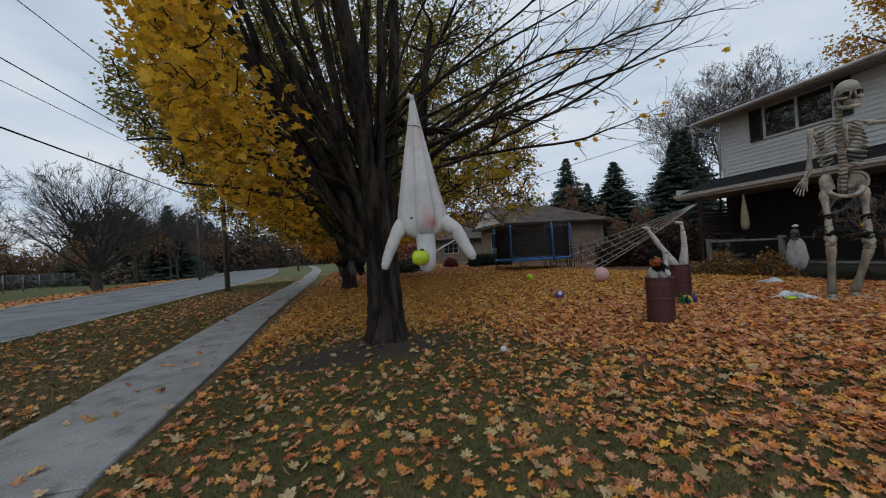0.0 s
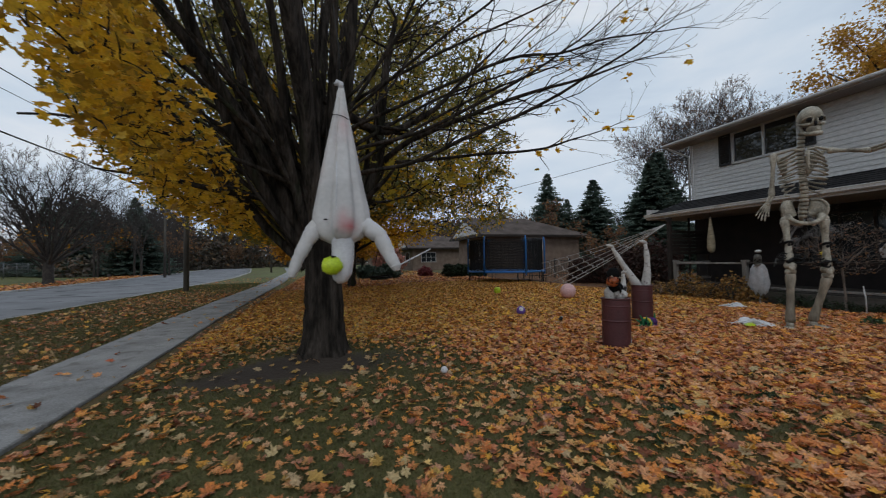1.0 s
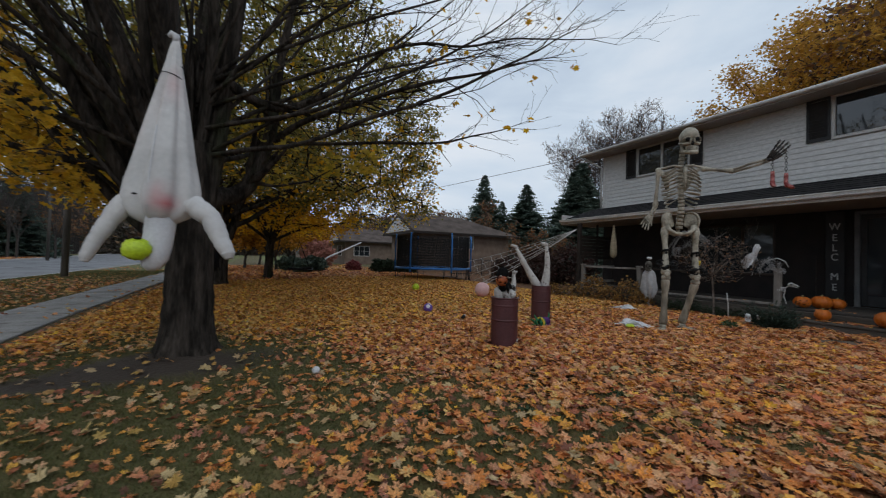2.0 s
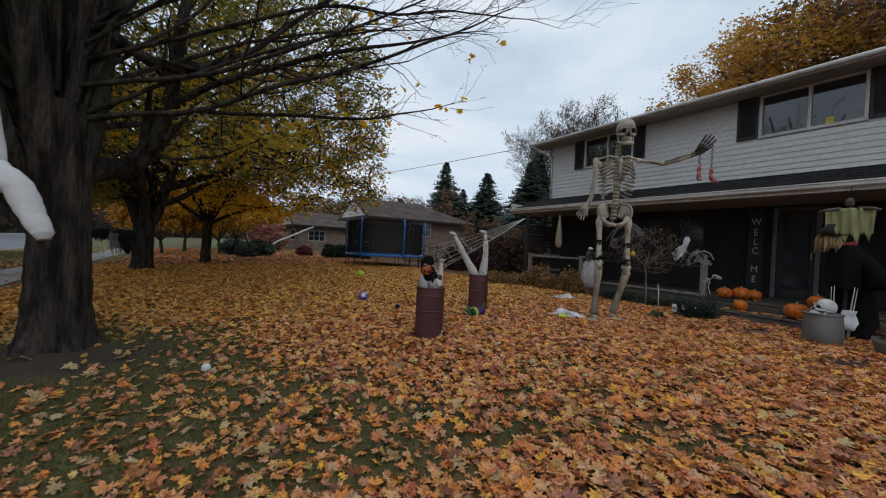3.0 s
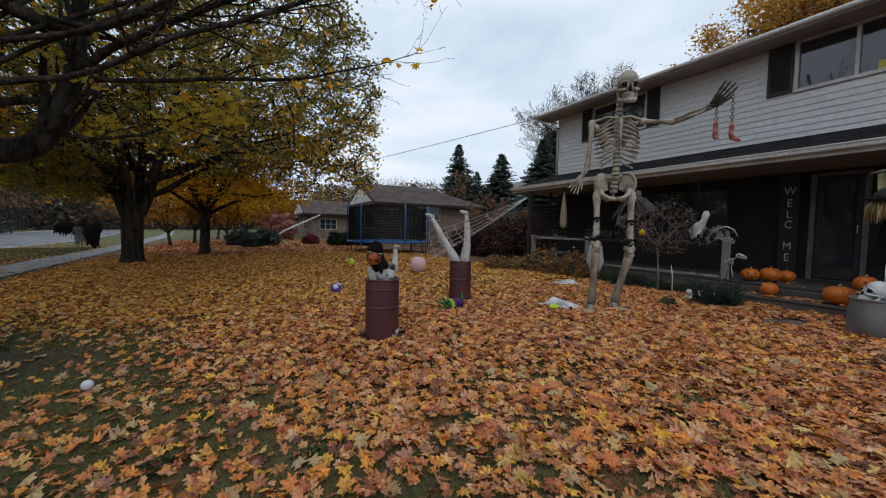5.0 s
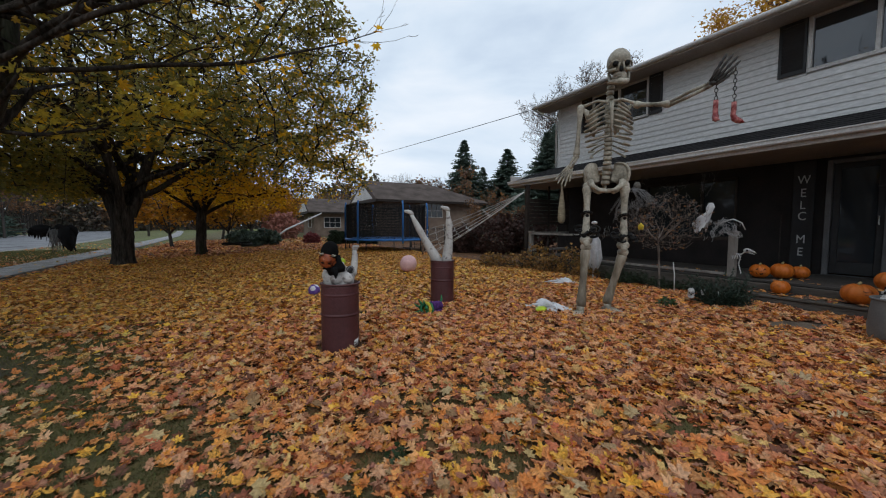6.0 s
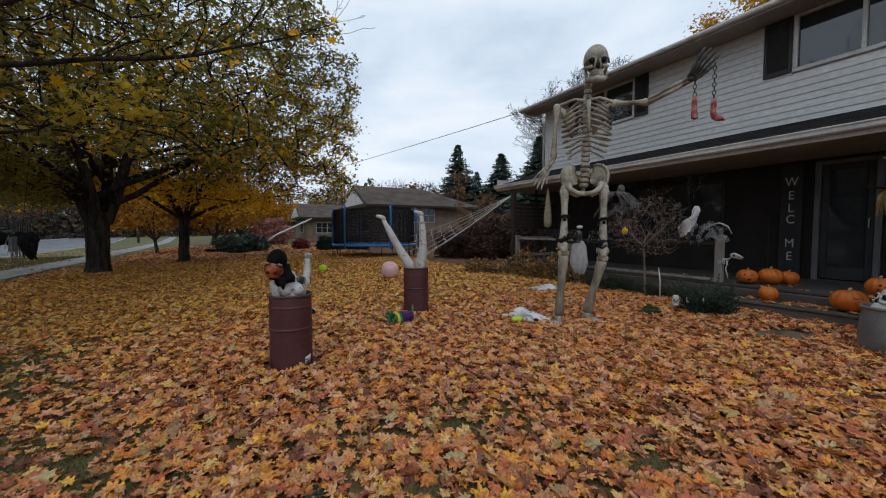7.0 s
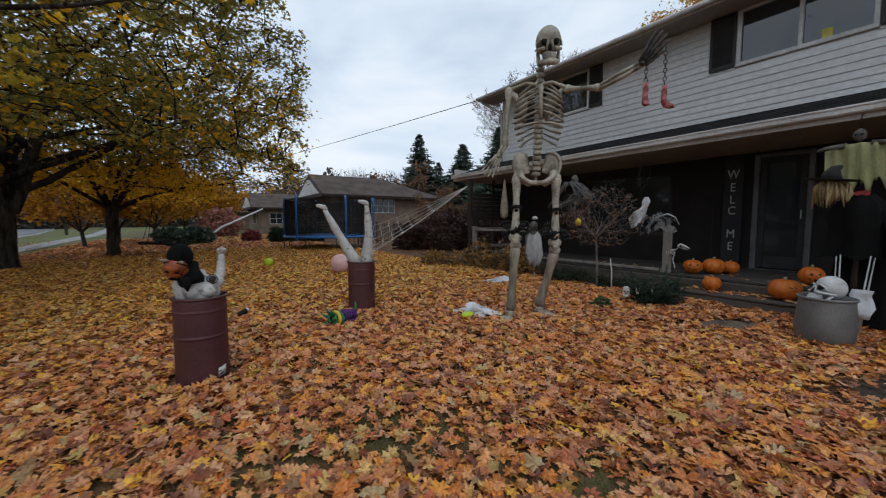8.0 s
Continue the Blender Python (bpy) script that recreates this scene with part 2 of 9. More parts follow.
M_leaf = mat("fallen_maple_leaf", (0.3, 0.15, 0.05), (0.4, 0.2, 0.06), 9, 0.62, 0.5, island=LITTER, translucent=0.10, fine=7, bump_size=0.006, grain=(0.55, 1.38))
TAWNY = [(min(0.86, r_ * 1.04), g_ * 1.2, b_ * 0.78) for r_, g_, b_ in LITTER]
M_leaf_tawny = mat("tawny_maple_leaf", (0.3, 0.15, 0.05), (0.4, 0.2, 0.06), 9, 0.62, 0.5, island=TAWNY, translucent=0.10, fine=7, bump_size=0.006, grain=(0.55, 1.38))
PALE = [(0.30, 0.16, 0.06), (0.42, 0.28, 0.14), (0.50, 0.38, 0.22), (0.46, 0.30, 0.07), (0.38, 0.20, 0.05), (0.52, 0.40, 0.20), (0.26, 0.14, 0.06)]
M_leaf_pale = mat("dry_maple_leaf", (0.3, 0.15, 0.05), (0.4, 0.2, 0.06), 9, 0.6, 0.5, island=PALE, translucent=0.10, fine=7, bump_size=0.006, grain=(0.6, 1.3))
GOLD = [(0.24, 0.14, 0.014), (0.42, 0.22, 0.015), (0.30, 0.20, 0.02), (0.62, 0.35, 0.02), (0.76, 0.45, 0.03), (0.68, 0.38, 0.02), (0.82, 0.52, 0.05), (0.52, 0.33, 0.03), (0.74, 0.37, 0.02)]
BRIGHT = [(0.74, 0.40, 0.02), (0.82, 0.48, 0.03), (0.86, 0.54, 0.04), (0.80, 0.42, 0.02), (0.84, 0.46, 0.02)]
M_bright = mat("bright_maple_leaf", (0.5, 0.3, 0.02), (0.6, 0.35, 0.03), 9, 0.5, 0.4, island=BRIGHT, translucent=0.85, fine=6)
M_lemon = mat("lemon_maple_leaf", (0.5, 0.4, 0.03), (0.6, 0.5, 0.04), 9, 0.5, 0.4, island=[(0.36, 0.28, 0.03), (0.52, 0.40, 0.04), (0.62, 0.44, 0.04), (0.44, 0.36, 0.05), (0.70, 0.48, 0.05)], translucent=0.6, fine=6)
M_gold = mat("golden_maple_leaf", (0.5, 0.3, 0.02), (0.6, 0.35, 0.03), 9, 0.5, 0.4, island=GOLD, translucent=0.58, fine=6)
OLIVE = [(0.13, 0.135, 0.03), (0.19, 0.18, 0.035), (0.26, 0.22, 0.035), (0.14, 0.15, 0.035), (0.36, 0.27, 0.03), (0.20, 0.19, 0.045), (0.48, 0.31, 0.03), (0.12, 0.125, 0.03), (0.30, 0.22, 0.03)]
M_olive = mat("turning_maple_leaf", (0.1, 0.12, 0.02), (0.2, 0.18, 0.02), 9, 0.5, 0.4, island=OLIVE, translucent=0.38, fine=6)
AMBER = [(0.42, 0.18, 0.012), (0.55, 0.24, 0.014), (0.60, 0.30, 0.02), (0.36, 0.15, 0.015), (0.30, 0.18, 0.02)]
M_amber = mat("amber_maple_leaf", (0.5, 0.25, 0.02), (0.6, 0.3, 0.03), 9, 0.5, 0.4, island=AMBER, translucent=0.4, fine=6)
RUST = [(0.20, 0.092, 0.045), (0.29, 0.135, 0.045), (0.16, 0.10, 0.055), (0.13, 0.095, 0.06), (0.18, 0.075, 0.05)]
M_oak = mat("oak_leaf", (0.3, 0.15, 0.03), (0.4, 0.2, 0.04), 9, 0.6, 0.4, island=[(0.52, 0.26, 0.035), (0.66, 0.35, 0.05), (0.38, 0.20, 0.045), (0.72, 0.41, 0.06), (0.42, 0.27, 0.05)], translucent=0.5, fine=6)
M_rust = mat("rusty_oak_leaf", (0.2, 0.1, 0.02), (0.3, 0.15, 0.03), 9, 0.6, 0.4, island=RUST, translucent=0.3, fine=6)
M_bark = mat("maple_bark", (0.013, 0.011, 0.009), (0.058, 0.048, 0.040), 9, 0.95, 1.0, fine=4, stretch=(1, 1, 0.16), wear=(0.034, 0.038, 0.022), wear_at=(0.60, 0.74), wear_scale=3.0, bump_size=0.04, spec=0.08, grain=(0.55, 1.4))
M_twig = mat("grey_twig", (0.030, 0.025, 0.022), (0.075, 0.062, 0.055), 5, 0.9, 0.4)
M_needle = mat("spruce_needles", (0.012, 0.028, 0.018), (0.04, 0.065, 0.04), 1.2, 0.8, 0.3, island=[(0.075, 0.115, 0.094), (0.115, 0.160, 0.128), (0.15, 0.195, 0.150), (0.088, 0.130, 0.108)], translucent=0.4)
M_grass = mat("autumn_grass", (0.04, 0.06, 0.015), (0.1, 0.1, 0.03), 5, 0.75, 0.2, island=[(0.066, 0.082, 0.018), (0.096, 0.104, 0.028), (0.15, 0.126, 0.046), (0.080, 0.092, 0.024), (0.19, 0.150, 0.070), (0.054, 0.076, 0.02), (0.11, 0.090, 0.036)], translucent=0.2)
M_asphalt = mat("grey_asphalt", (0.125, 0.127, 0.135), (0.20, 0.202, 0.21), 0.5, 0.75, 0.5, fine=90, wear=(0.07, 0.072, 0.075), wear_at=(0.58, 0.62), wear_scale=0.7)
M_concrete = mat("weathered_concrete", (0.22, 0.218, 0.215), (0.33, 0.328, 0.325), 1.6, 0.88, 0.6, fine=40, wear=(0.14, 0.132, 0.122), wear_at=(0.54, 0.72), wear_scale=3.5, grain=(0.6, 1.25), single=0.07)
M_kerb = mat("kerb_concrete", (0.30, 0.29, 0.27), (0.40, 0.39, 0.37), 2.0, 0.85, 0.4, fine=30)
M_siding = mat("white_siding", (0.49, 0.487, 0.48), (0.58, 0.577, 0.57), 0.8, 0.5, 0.12, fine=40, wear=(0.50, 0.49, 0.47), wear_at=(0.6, 0.85), wear_scale=1.5, single=0.03, stretch=(1, 0.3, 1))
M_trim = mat("grey_white_trim", (0.42, 0.41, 0.40), (0.55, 0.54, 0.52), 2.0, 0.5, 0.15, wear=(0.30, 0.28, 0.26), wear_at=(0.6, 0.8))
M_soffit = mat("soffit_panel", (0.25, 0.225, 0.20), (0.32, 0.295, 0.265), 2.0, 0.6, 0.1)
M_shingle = mat("charcoal_shingle", (0.010, 0.010, 0.011), (0.026, 0.025, 0.026), 3.0, 0.95, 0.7, fine=30, single=0.12, spec=0.12)
M_brownroof = mat("brown_shingle", (0.066, 0.051, 0.044), (0.115, 0.091, 0.080), 1.2, 0.95, 0.6, fine=25, spec=0.15)
# near-black brown brick: the shade under the porch is put into its colour
M_darkwall = mat("porch_shaded_brown_brick", (0.010, 0.008, 0.008), (0.022, 0.017, 0.016), 3.0, 0.8, 0.5, fine=12, single=0.2)
M_shutter = mat("black_shutter", (0.012, 0.012, 0.013), (0.025, 0.025, 0.027), 6.0, 0.6, 0.2)
M_timber = mat("weathered_timber", (0.050, 0.042, 0.034), (0.10, 0.086, 0.072), 2.0, 0.85, 0.6, fine=12, stretch=(3, 0.4, 3), single=0.12)
M_darkwood = mat("dark_stained_wood", (0.014, 0.010, 0.008), (0.035, 0.025, 0.02), 3.0, 0.75, 0.4, stretch=(2, 0.6, 2), single=0.15)
M_brick = mat("tan_brick", (0.16, 0.115, 0.09), (0.24, 0.18, 0.14), 2.0, 0.85, 0.5, fine=20)
M_glass = glass_mat("window_glass")
M_double = glass_mat("double_glazing", (0.022, 0.024, 0.027), 0.03, 1.8)
M_metalblack = mat("black_iron", (0.010, 0.010, 0.011), (0.03, 0.03, 0.03), 8.0, 0.5, 0.2)
M_pole = mat("pole_wood", (0.06, 0.052, 0.045), (0.12, 0.105, 0.09), 2.0, 0.9, 0.6, stretch=(2, 2, 0.3))
M_galv = mat("galvanised_steel", (0.25, 0.26, 0.27), (0.36, 0.37, 0.38), 4, 0.5, 0.1, metal=0.6)
M_wire = mat("wire", (0.02, 0.02, 0.02), (0.03, 0.03, 0.03), 3, 0.6, 0)

# ---- ground ----
def lie(x):
    """The height of the lawn across the plot: it rises gently from the street to the house."""
    return np.interp(x, [-60, -18, -8.2, -7.9, -3.1, -1.0, 1.5, 3.0, 4.4, 6.0, 11.0, 30.0], [-0.30, -0.20, -0.20, -0.12, -0.09, -0.08, -0.05, 0.0, 0.10, 0.14, 0.15, 0.2])


def land(x, y):
    x, y = np.asarray(x, float), np.asarray(y, float)
    z = lie(x)
    lawn = smooth01(-1.8, 0.0, x) * smooth01(12.0, 9.0, x)
    z = z + lawn * (0.018 * np.sin(1.7 * x + 0.6 * y) * np.cos(1.1 * y - 0.4 * x) + 0.01 * np.sin(4.1 * x + 2.3 * y))
    for tx, ty, h, r in ((0.52, 5.95, 0.14, 0.75), (0.0, 16.6, 0.12, 0.9), (1.8, 20.8, 0.1, 0.7)):
        z = z + h * np.exp(-((x - tx) ** 2 + (y - ty) ** 2) / (r * r))
    return z


def road_near(y):
    return np.interp(y, [-60, 26, 45, 70, 110, 160, 260], [-8.2, -8.2, -9.0, -12.0, -19.0, -30.0, -55.0])


def road_far(y):
    return np.interp(y, [-60, 24, 36, 62, 110, 160, 260], [-17.4, -17.6, -18.6, -22.0, -29.0, -40.0, -66.0])


def walk_mid(y):
    return np.interp(y, [-20, 3, 7, 10, 14, 30, 60, 100, 200], [-2.34, -2.38, -2.50, -2.66, -2.76, -3.05, -4.6, -9.0, -24.0])


def axis_steps(near_lo, near_hi, step, far):
    a = np.arange(near_lo, near_hi + step / 2, step)
    out, s = [], step
    p = near_hi
    while p < far:
        s *= 1.35
        p += s
        out.append(p)
    low, s, p = [], step, near_lo
    while p > -far:
        s *= 1.35
        p -= s
        low.append(p)
    return np.concatenate([np.array(low[::-1]), a, np.array(out)])


gx, gy = axis_steps(-20, 14, 0.2, 900), axis_steps(-2, 26, 0.2, 1500)
XX, YY = np.meshgrid(gx, gy)
ZZ = land(XX, YY)
ZZ = np.where((XX < road_near(YY) - 0.05) & (XX > road_far(YY) + 0.05), ZZ - 0.1, ZZ)
gv = np.stack([XX.ravel(), YY.ravel(), ZZ.ravel()], 1)
w_, h_ = len(gx), len(gy)
q = (np.arange(h_ - 1)[:, None] * w_ + np.arange(w_ - 1)[None, :]).ravel()
gt = np.concatenate([np.stack([q, q + 1, q + w_ + 1], 1), np.stack([q, q + w_ + 1, q + w_], 1)])


def ground_mat():
    m = mat("lawn_soil_and_litter", (0.066, 0.064, 0.021), (0.116, 0.100, 0.036), 1.1, 0.95, 0.9, fine=22, bump_size=0.03)
    n, l = m.node_tree.nodes, m.node_tree.links
    bs = n["Principled BSDF"]
    old = bs.inputs["Base Color"].links[0].from_socket
    at = n.new("ShaderNodeAttribute")
    at.attribute_name = "litter"
    vo = n.new("ShaderNodeTexVoronoi")
    vo.inputs["Scale"].default_value = 13.0
    co = n.new("ShaderNodeTexCoord")
    l.new(co.outputs["Object"], vo.inputs["Vector"])
    sep = n.new("ShaderNodeSeparateColor")
    l.new(vo.outputs["Color"], sep.inputs["Color"])
    ra = n.new("ShaderNodeValToRGB")
    el = ra.color_ramp.elements
    # litter browns, darkened to put shade into the gaps between leaves
    el[0].color, el[1].color = (0.035, 0.018, 0.010, 1), (0.26, 0.105, 0.04, 1)
    e = el.new(0.5)
    e.color = (0.11, 0.048, 0.020, 1)
    l.new(sep.outputs["Red"], ra.inputs["Fac"])
    mx = n.new("ShaderNodeMix")
    mx.data_type = "RGBA"
    l.new(at.outputs["Fac"], mx.inputs["Factor"])
    l.new(old, mx.inputs["A"])
    l.new(ra.outputs["Color"], mx.inputs["B"])
    at2 = n.new("ShaderNodeAttribute")
    at2.attribute_name = "soil"
    mx2 = n.new("ShaderNodeMix")
    mx2.data_type = "RGBA"
    mx2.inputs["B"].default_value = (0.040, 0.029, 0.021, 1)
    l.new(at2.outputs["Fac"], mx2.inputs["Factor"])
    l.new(mx.outputs["Result"], mx2.inputs["A"])
    at3 = n.new("ShaderNodeAttribute")
    at3.attribute_name = "green"
    mx3 = n.new("ShaderNodeMix")
    mx3.data_type = "RGBA"
    mx3.inputs["B"].default_value = (0.105, 0.125, 0.030, 1)
    l.new(at3.outputs["Fac"], mx3.inputs["Factor"])
    l.new(mx2.outputs["Result"], mx3.inputs["A"])
    l.new(mx3.outputs["Result"], bs.inputs["Base Color"])
    return m


def wavy(x, y, s, k=0.0):
    """A cheap smooth field between -1 and 1."""
    return (np.sin(x * 1.3 * s + 1.7 * np.sin(y * 0.9 * s + k)) + np.sin(y * 1.1 * s + 1.3 * np.sin(x * 0.7 * s + 2 * k) + k) + np.sin((x + y) * 0.8 * s + 3 * k)) / 3


def cover(x, y):
    """How thickly fallen leaves lie, 0 to 1."""
    rr = np.hypot((x - 0.3) / 2.6, (y - 4.0) / 4.0)
    c = smooth01(0.55, 1.45, rr + 0.26 * wavy(x, y, 1.4, 1.0) + 0.12 * wavy(x, y, 4.0, 2.0))
    hole = np.hypot((x - 3.2) / 0.75, (y - 2.5) / 0.5)
    c = c * (0.40 + 0.60 * smooth01(0.55, 1.15, hole + 0.3 * wavy(x, y, 2.4, 0.3)))
    for hx, hy, ax, ay in ((5.2, 2.85, 0.45, 0.30), (4.75, 2.35, 0.4, 0.22), (5.95, 2.0, 0.3, 0.22), (4.2, 2.6, 0.35, 0.2)):
        c = c * (0.30 + 0.70 * smooth01(0.4, 1.0, np.hypot((x - hx) / ax, (y - hy) / ay) + 0.35 * wavy(x, y, 5.0, 0.7)))
    c = c * (1 - 0.72 * smooth01(4.0, 2.6, y) * smooth01(7.0, 5.0, x) * smooth01(-0.05, 0.35, wavy(x, y, 3.6, 0.9) + 0.3 * wavy(x, y, 9.0, 0.2)))
    c = c * (1 - 0.5 * smooth01(3.4, 1.9, y) * smooth01(4.0, 2.2, x))
    c = np.where(x < -1.75, (0.34 + 0.3 * wavy(x, y, 0.6, 2.0) + 0.35 * smooth01(9, 13, y) * smooth01(-8.2, -6.0, x)) * smooth01(26, 19, y), c)
    c = np.where(x < -7.7, 0.0, c)
    c = c * (1 - 0.6 * smooth01(30, 40, y) * smooth01(7, 3, x))
    c = c * (1 - 0.85 * smooth01(26, 31, y) * smooth01(1.0, 3.0, x)) * (1 - 0.6 * smooth01(38, 48, y))
    c = np.where((x < road_far(y) + 1.2) & (x > road_far(y) - 6), 0.7 * smooth01(-6, -1, x - road_far(y)), c)
    return np.clip(c, 0, 1)


def soil_at(x, y):
    s = 1.2 * np.exp(-((x - 0.25) ** 2 / 1.5 + (y - 5.55) ** 2 / 0.34) * (1 + 0.4 * wavy(x, y, 5.0)))
    s = np.maximum(s, 1.1 * np.exp(-((x + 0.45) ** 2 / 0.6 + (y - 5.35) ** 2 / 0.14)))
    s = np.maximum(s, 1.0 * np.exp(-((x - 9.64 + 1.1 * (y - 2.64)) ** 2 / 0.12 + (y - 2.64) ** 2 / 0.16) * (1 + 0.3 * wavy(x, y, 6.0))))
    s = np.maximum(s, 0.7 * np.exp(-((x - 8.4) ** 2 / 0.35 + (y - 1.4) ** 2 / 0.06) * (1 + 0.3 * wavy(x, y, 6.0))))
    return np.clip(1.4 * s, 0, 1)


def green_at(x, y):
    """Where the grass is still green: the verge further on, the neighbour's lawn, the field."""
    g_ = smooth01(15, 21, y) * (x < -1.7) * (0.5 + 0.45 * wavy(x, y, 0.8, 0.4))
    g_ = np.maximum(g_, smooth01(29, 33, y + 0.5 * wavy(x, y, 1.0)) * (x > 2.0) * (x < 9.5) * 0.8)
    return np.clip(g_, 0, 1)


M_ground = ground_mat()
gm = quick_mesh("ground", gv, gt, M_ground, True)
for nm, vals in (("litter", cover(gv[:, 0], gv[:, 1]) * 0.9), ("soil", soil_at(gv[:, 0], gv[:, 1])), ("green", green_at(gv[:, 0], gv[:, 1]))):
    at = gm.attributes.new(nm, "FLOAT", "POINT")
    at.data.foreach_set("value", vals.astype(np.float32))
ground = tagged(new("ground", gm), "gently sloping front lawn of thin grass, soil and leaf litter", "lawn", "", "structure")

# road: one long strip with a low kerb on either side
ry = np.concatenate([np.arange(-60, 60, 4.0), np.arange(60, 261, 10.0)])
rg = Geo()
rows_ = []
for y in ry:
    a, b = float(road_far(y)), float(road_near(y))
    rows_.append([(a + (b - a) * k / 8, y, -0.235 + 0.06 * math.sin(math.pi * k / 8)) for k in range(9)])
rg.sheet(rows_)
solo("road", rg, M_asphalt, "grey worn asphalt street with pale patches", "road", kind="structure")
for nm, fn, sg in (("kerb_near", road_near, 1), ("kerb_far", road_far, -1)):
    kg = Geo()
    rows_ = []
    for y in ry:
        e = float(fn(y))
        rows_.append([(e - 0.02 * sg, y, -0.26), (e, y, -0.13), (e + 0.03 * sg, y, -0.112), (e + 0.15 * sg, y, -0.112), (e + 0.17 * sg, y, -0.3)])
    kg.sheet(rows_)
    solo(nm, kg, M_kerb, "low concrete kerb along the street", "kerb", kind="structure")

# pavement: slabs with open joints
pave = thing("pavement", "narrow grey concrete sidewalk of cast slabs, cracked and stained", "sidewalk", (-2.42, 3.0, -0.09), kind="structure")
y = -30.0
prng = random.Random(5)
while y < 110:
    step = 1.5 if y < 45 else 6.0
    x0, x1 = float(walk_mid(y)), float(walk_mid(y + step))
    g = Geo()
    hw = 0.62
    z = -0.075 + prng.uniform(-0.006, 0.006)
    sk = Matrix.Identity(4)
    sk[0][1] = (x1 - x0) / step
    sk.translation = ((x0 + x1) / 2, y + step / 2, z)
    g.box((-hw, -step / 2 + 0.008, -0.08), (hw, step / 2 - 0.008, 0.03), 0.012, sk)
    part("slab", g, M_concrete, pave)
    y += step

# ---- fallen leaves ----
def leaf_outline(kind):
    """A lobed leaf about one unit across: centre first, then the rim."""
    if kind == "full":
        tips = [(-90, 0.14), (-62, 0.44), (-34, 0.33), (-8, 0.58), (17, 0.37), (31, 0.53), (43, 0.61), (54, 0.51), (66, 0.37), (77, 0.54), (90, 0.65), (103, 0.54), (114, 0.37), (126, 0.51), (137, 0.61), (149, 0.53), (163, 0.37), (188, 0.58), (214, 0.33), (242, 0.44)]
    elif kind == "tiny":
        tips = [(-90, 0.22), (-18, 0.56), (36, 0.34), (90, 0.68), (144, 0.34), (198, 0.56)]
    else:
        tips = [(-90, 0.20), (-45, 0.44), (-5, 0.58), (20, 0.38), (43, 0.60), (66, 0.40), (90, 0.65), (114, 0.40), (137, 0.60), (160, 0.38), (185, 0.58), (225, 0.44)]
    return np.array([(0.0, 0.0)] + [(r * math.cos(radians(a)), r * math.sin(radians(a))) for a, r in tips])


def leaf_cloud(places, sizes, rng, normals=None, kind="full", curl=0.21, tilt=0.36):
    """Many leaves as arrays of vertices and triangles."""
    out = leaf_outline(kind)
    k, n = len(out), len(places)
    spin = rng.uniform(0, 2 * math.pi, n)
    c, s = np.cos(spin), np.sin(spin)
    px = out[None, :, 0] * c[:, None] - out[None, :, 1] * s[:, None]
    py = out[None, :, 0] * s[:, None] + out[None, :, 1] * c[:, None]
    wob = np.concatenate([np.ones((n, 1)), rng.normal(1, 0.08, (n, k - 1))], 1)
    slim = rng.uniform(0.62, 1.0, n)[:, None]
    px, py = px * wob, py * wob * slim
    r2 = px ** 2 + py ** 2
    ax = rng.uniform(0, 2 * math.pi, n)
    fold = (px * np.cos(ax)[:, None] + py * np.sin(ax)[:, None])
    pz = rng.normal(0, curl, n)[:, None] * fold ** 2 * 2.2 + rng.normal(0.1, curl, n)[:, None] * r2 + rng.normal(0, 0.05, (n, k))
    if normals is None:
        normals = np.stack([rng.normal(0, tilt, n), rng.normal(0, tilt, n), np.ones(n)], 1)
    nz = normals / np.linalg.norm(normals, axis=1, keepdims=True)
    up = np.where(np.abs(nz[:, 2:3]) < 0.9, np.array([[0.0, 0, 1]]), np.array([[1.0, 0, 0]]))
    ux = np.cross(up, nz)
    ux /= np.linalg.norm(ux, axis=1, keepdims=True)
    uy = np.cross(nz, ux)
    sz = sizes[:, None, None]
    v = places[:, None, :] + sz * (px[..., None] * ux[:, None, :] + py[..., None] * uy[:, None, :] + pz[..., None] * nz[:, None, :])
    rim = np.arange(1, k)
    tri = np.stack([np.zeros(k - 1, int), rim, np.roll(rim, -1)], 1)
    t = (np.arange(n) * k)[:, None, None] + tri[None]
    return v.reshape(-1, 3), t.reshape(-1, 3)


def scatter(lo, hi, per_m2, rng, dens):
    n = int((hi[0] - lo[0]) * (hi[1] - lo[1]) * per_m2)
    p = np.stack([rng.uniform(lo[0], hi[0], n), rng.uniform(lo[1], hi[1], n)], 1)
    return p[rng.uniform(0, 1, n) < dens(p[:, 0], p[:, 1])]


lr = np.random.default_rng(11)


def litter(x, y):
    bare = np.clip(1 - 1.02 * soil_at(x, y), 0, 1)
    for dx, dy, dr in ((4.415, 4.53, 0.25), (6.36, 6.0, 0.22), (9.62, 1.90, 0.2), (7.72, 4.42, 0.07), (8.14, 4.33, 0.07)):
        bare = np.where(np.hypot(x - dx, y - dy) < dr, 0, bare)
    onwalk = np.abs(x - walk_mid(y)) < 0.72
    on_house = (x > 10.6)
    return np.where(on_house, 0.0, np.where(onwalk, 0.06, (cover(x, y) * 0.82 + 0.17) * bare))


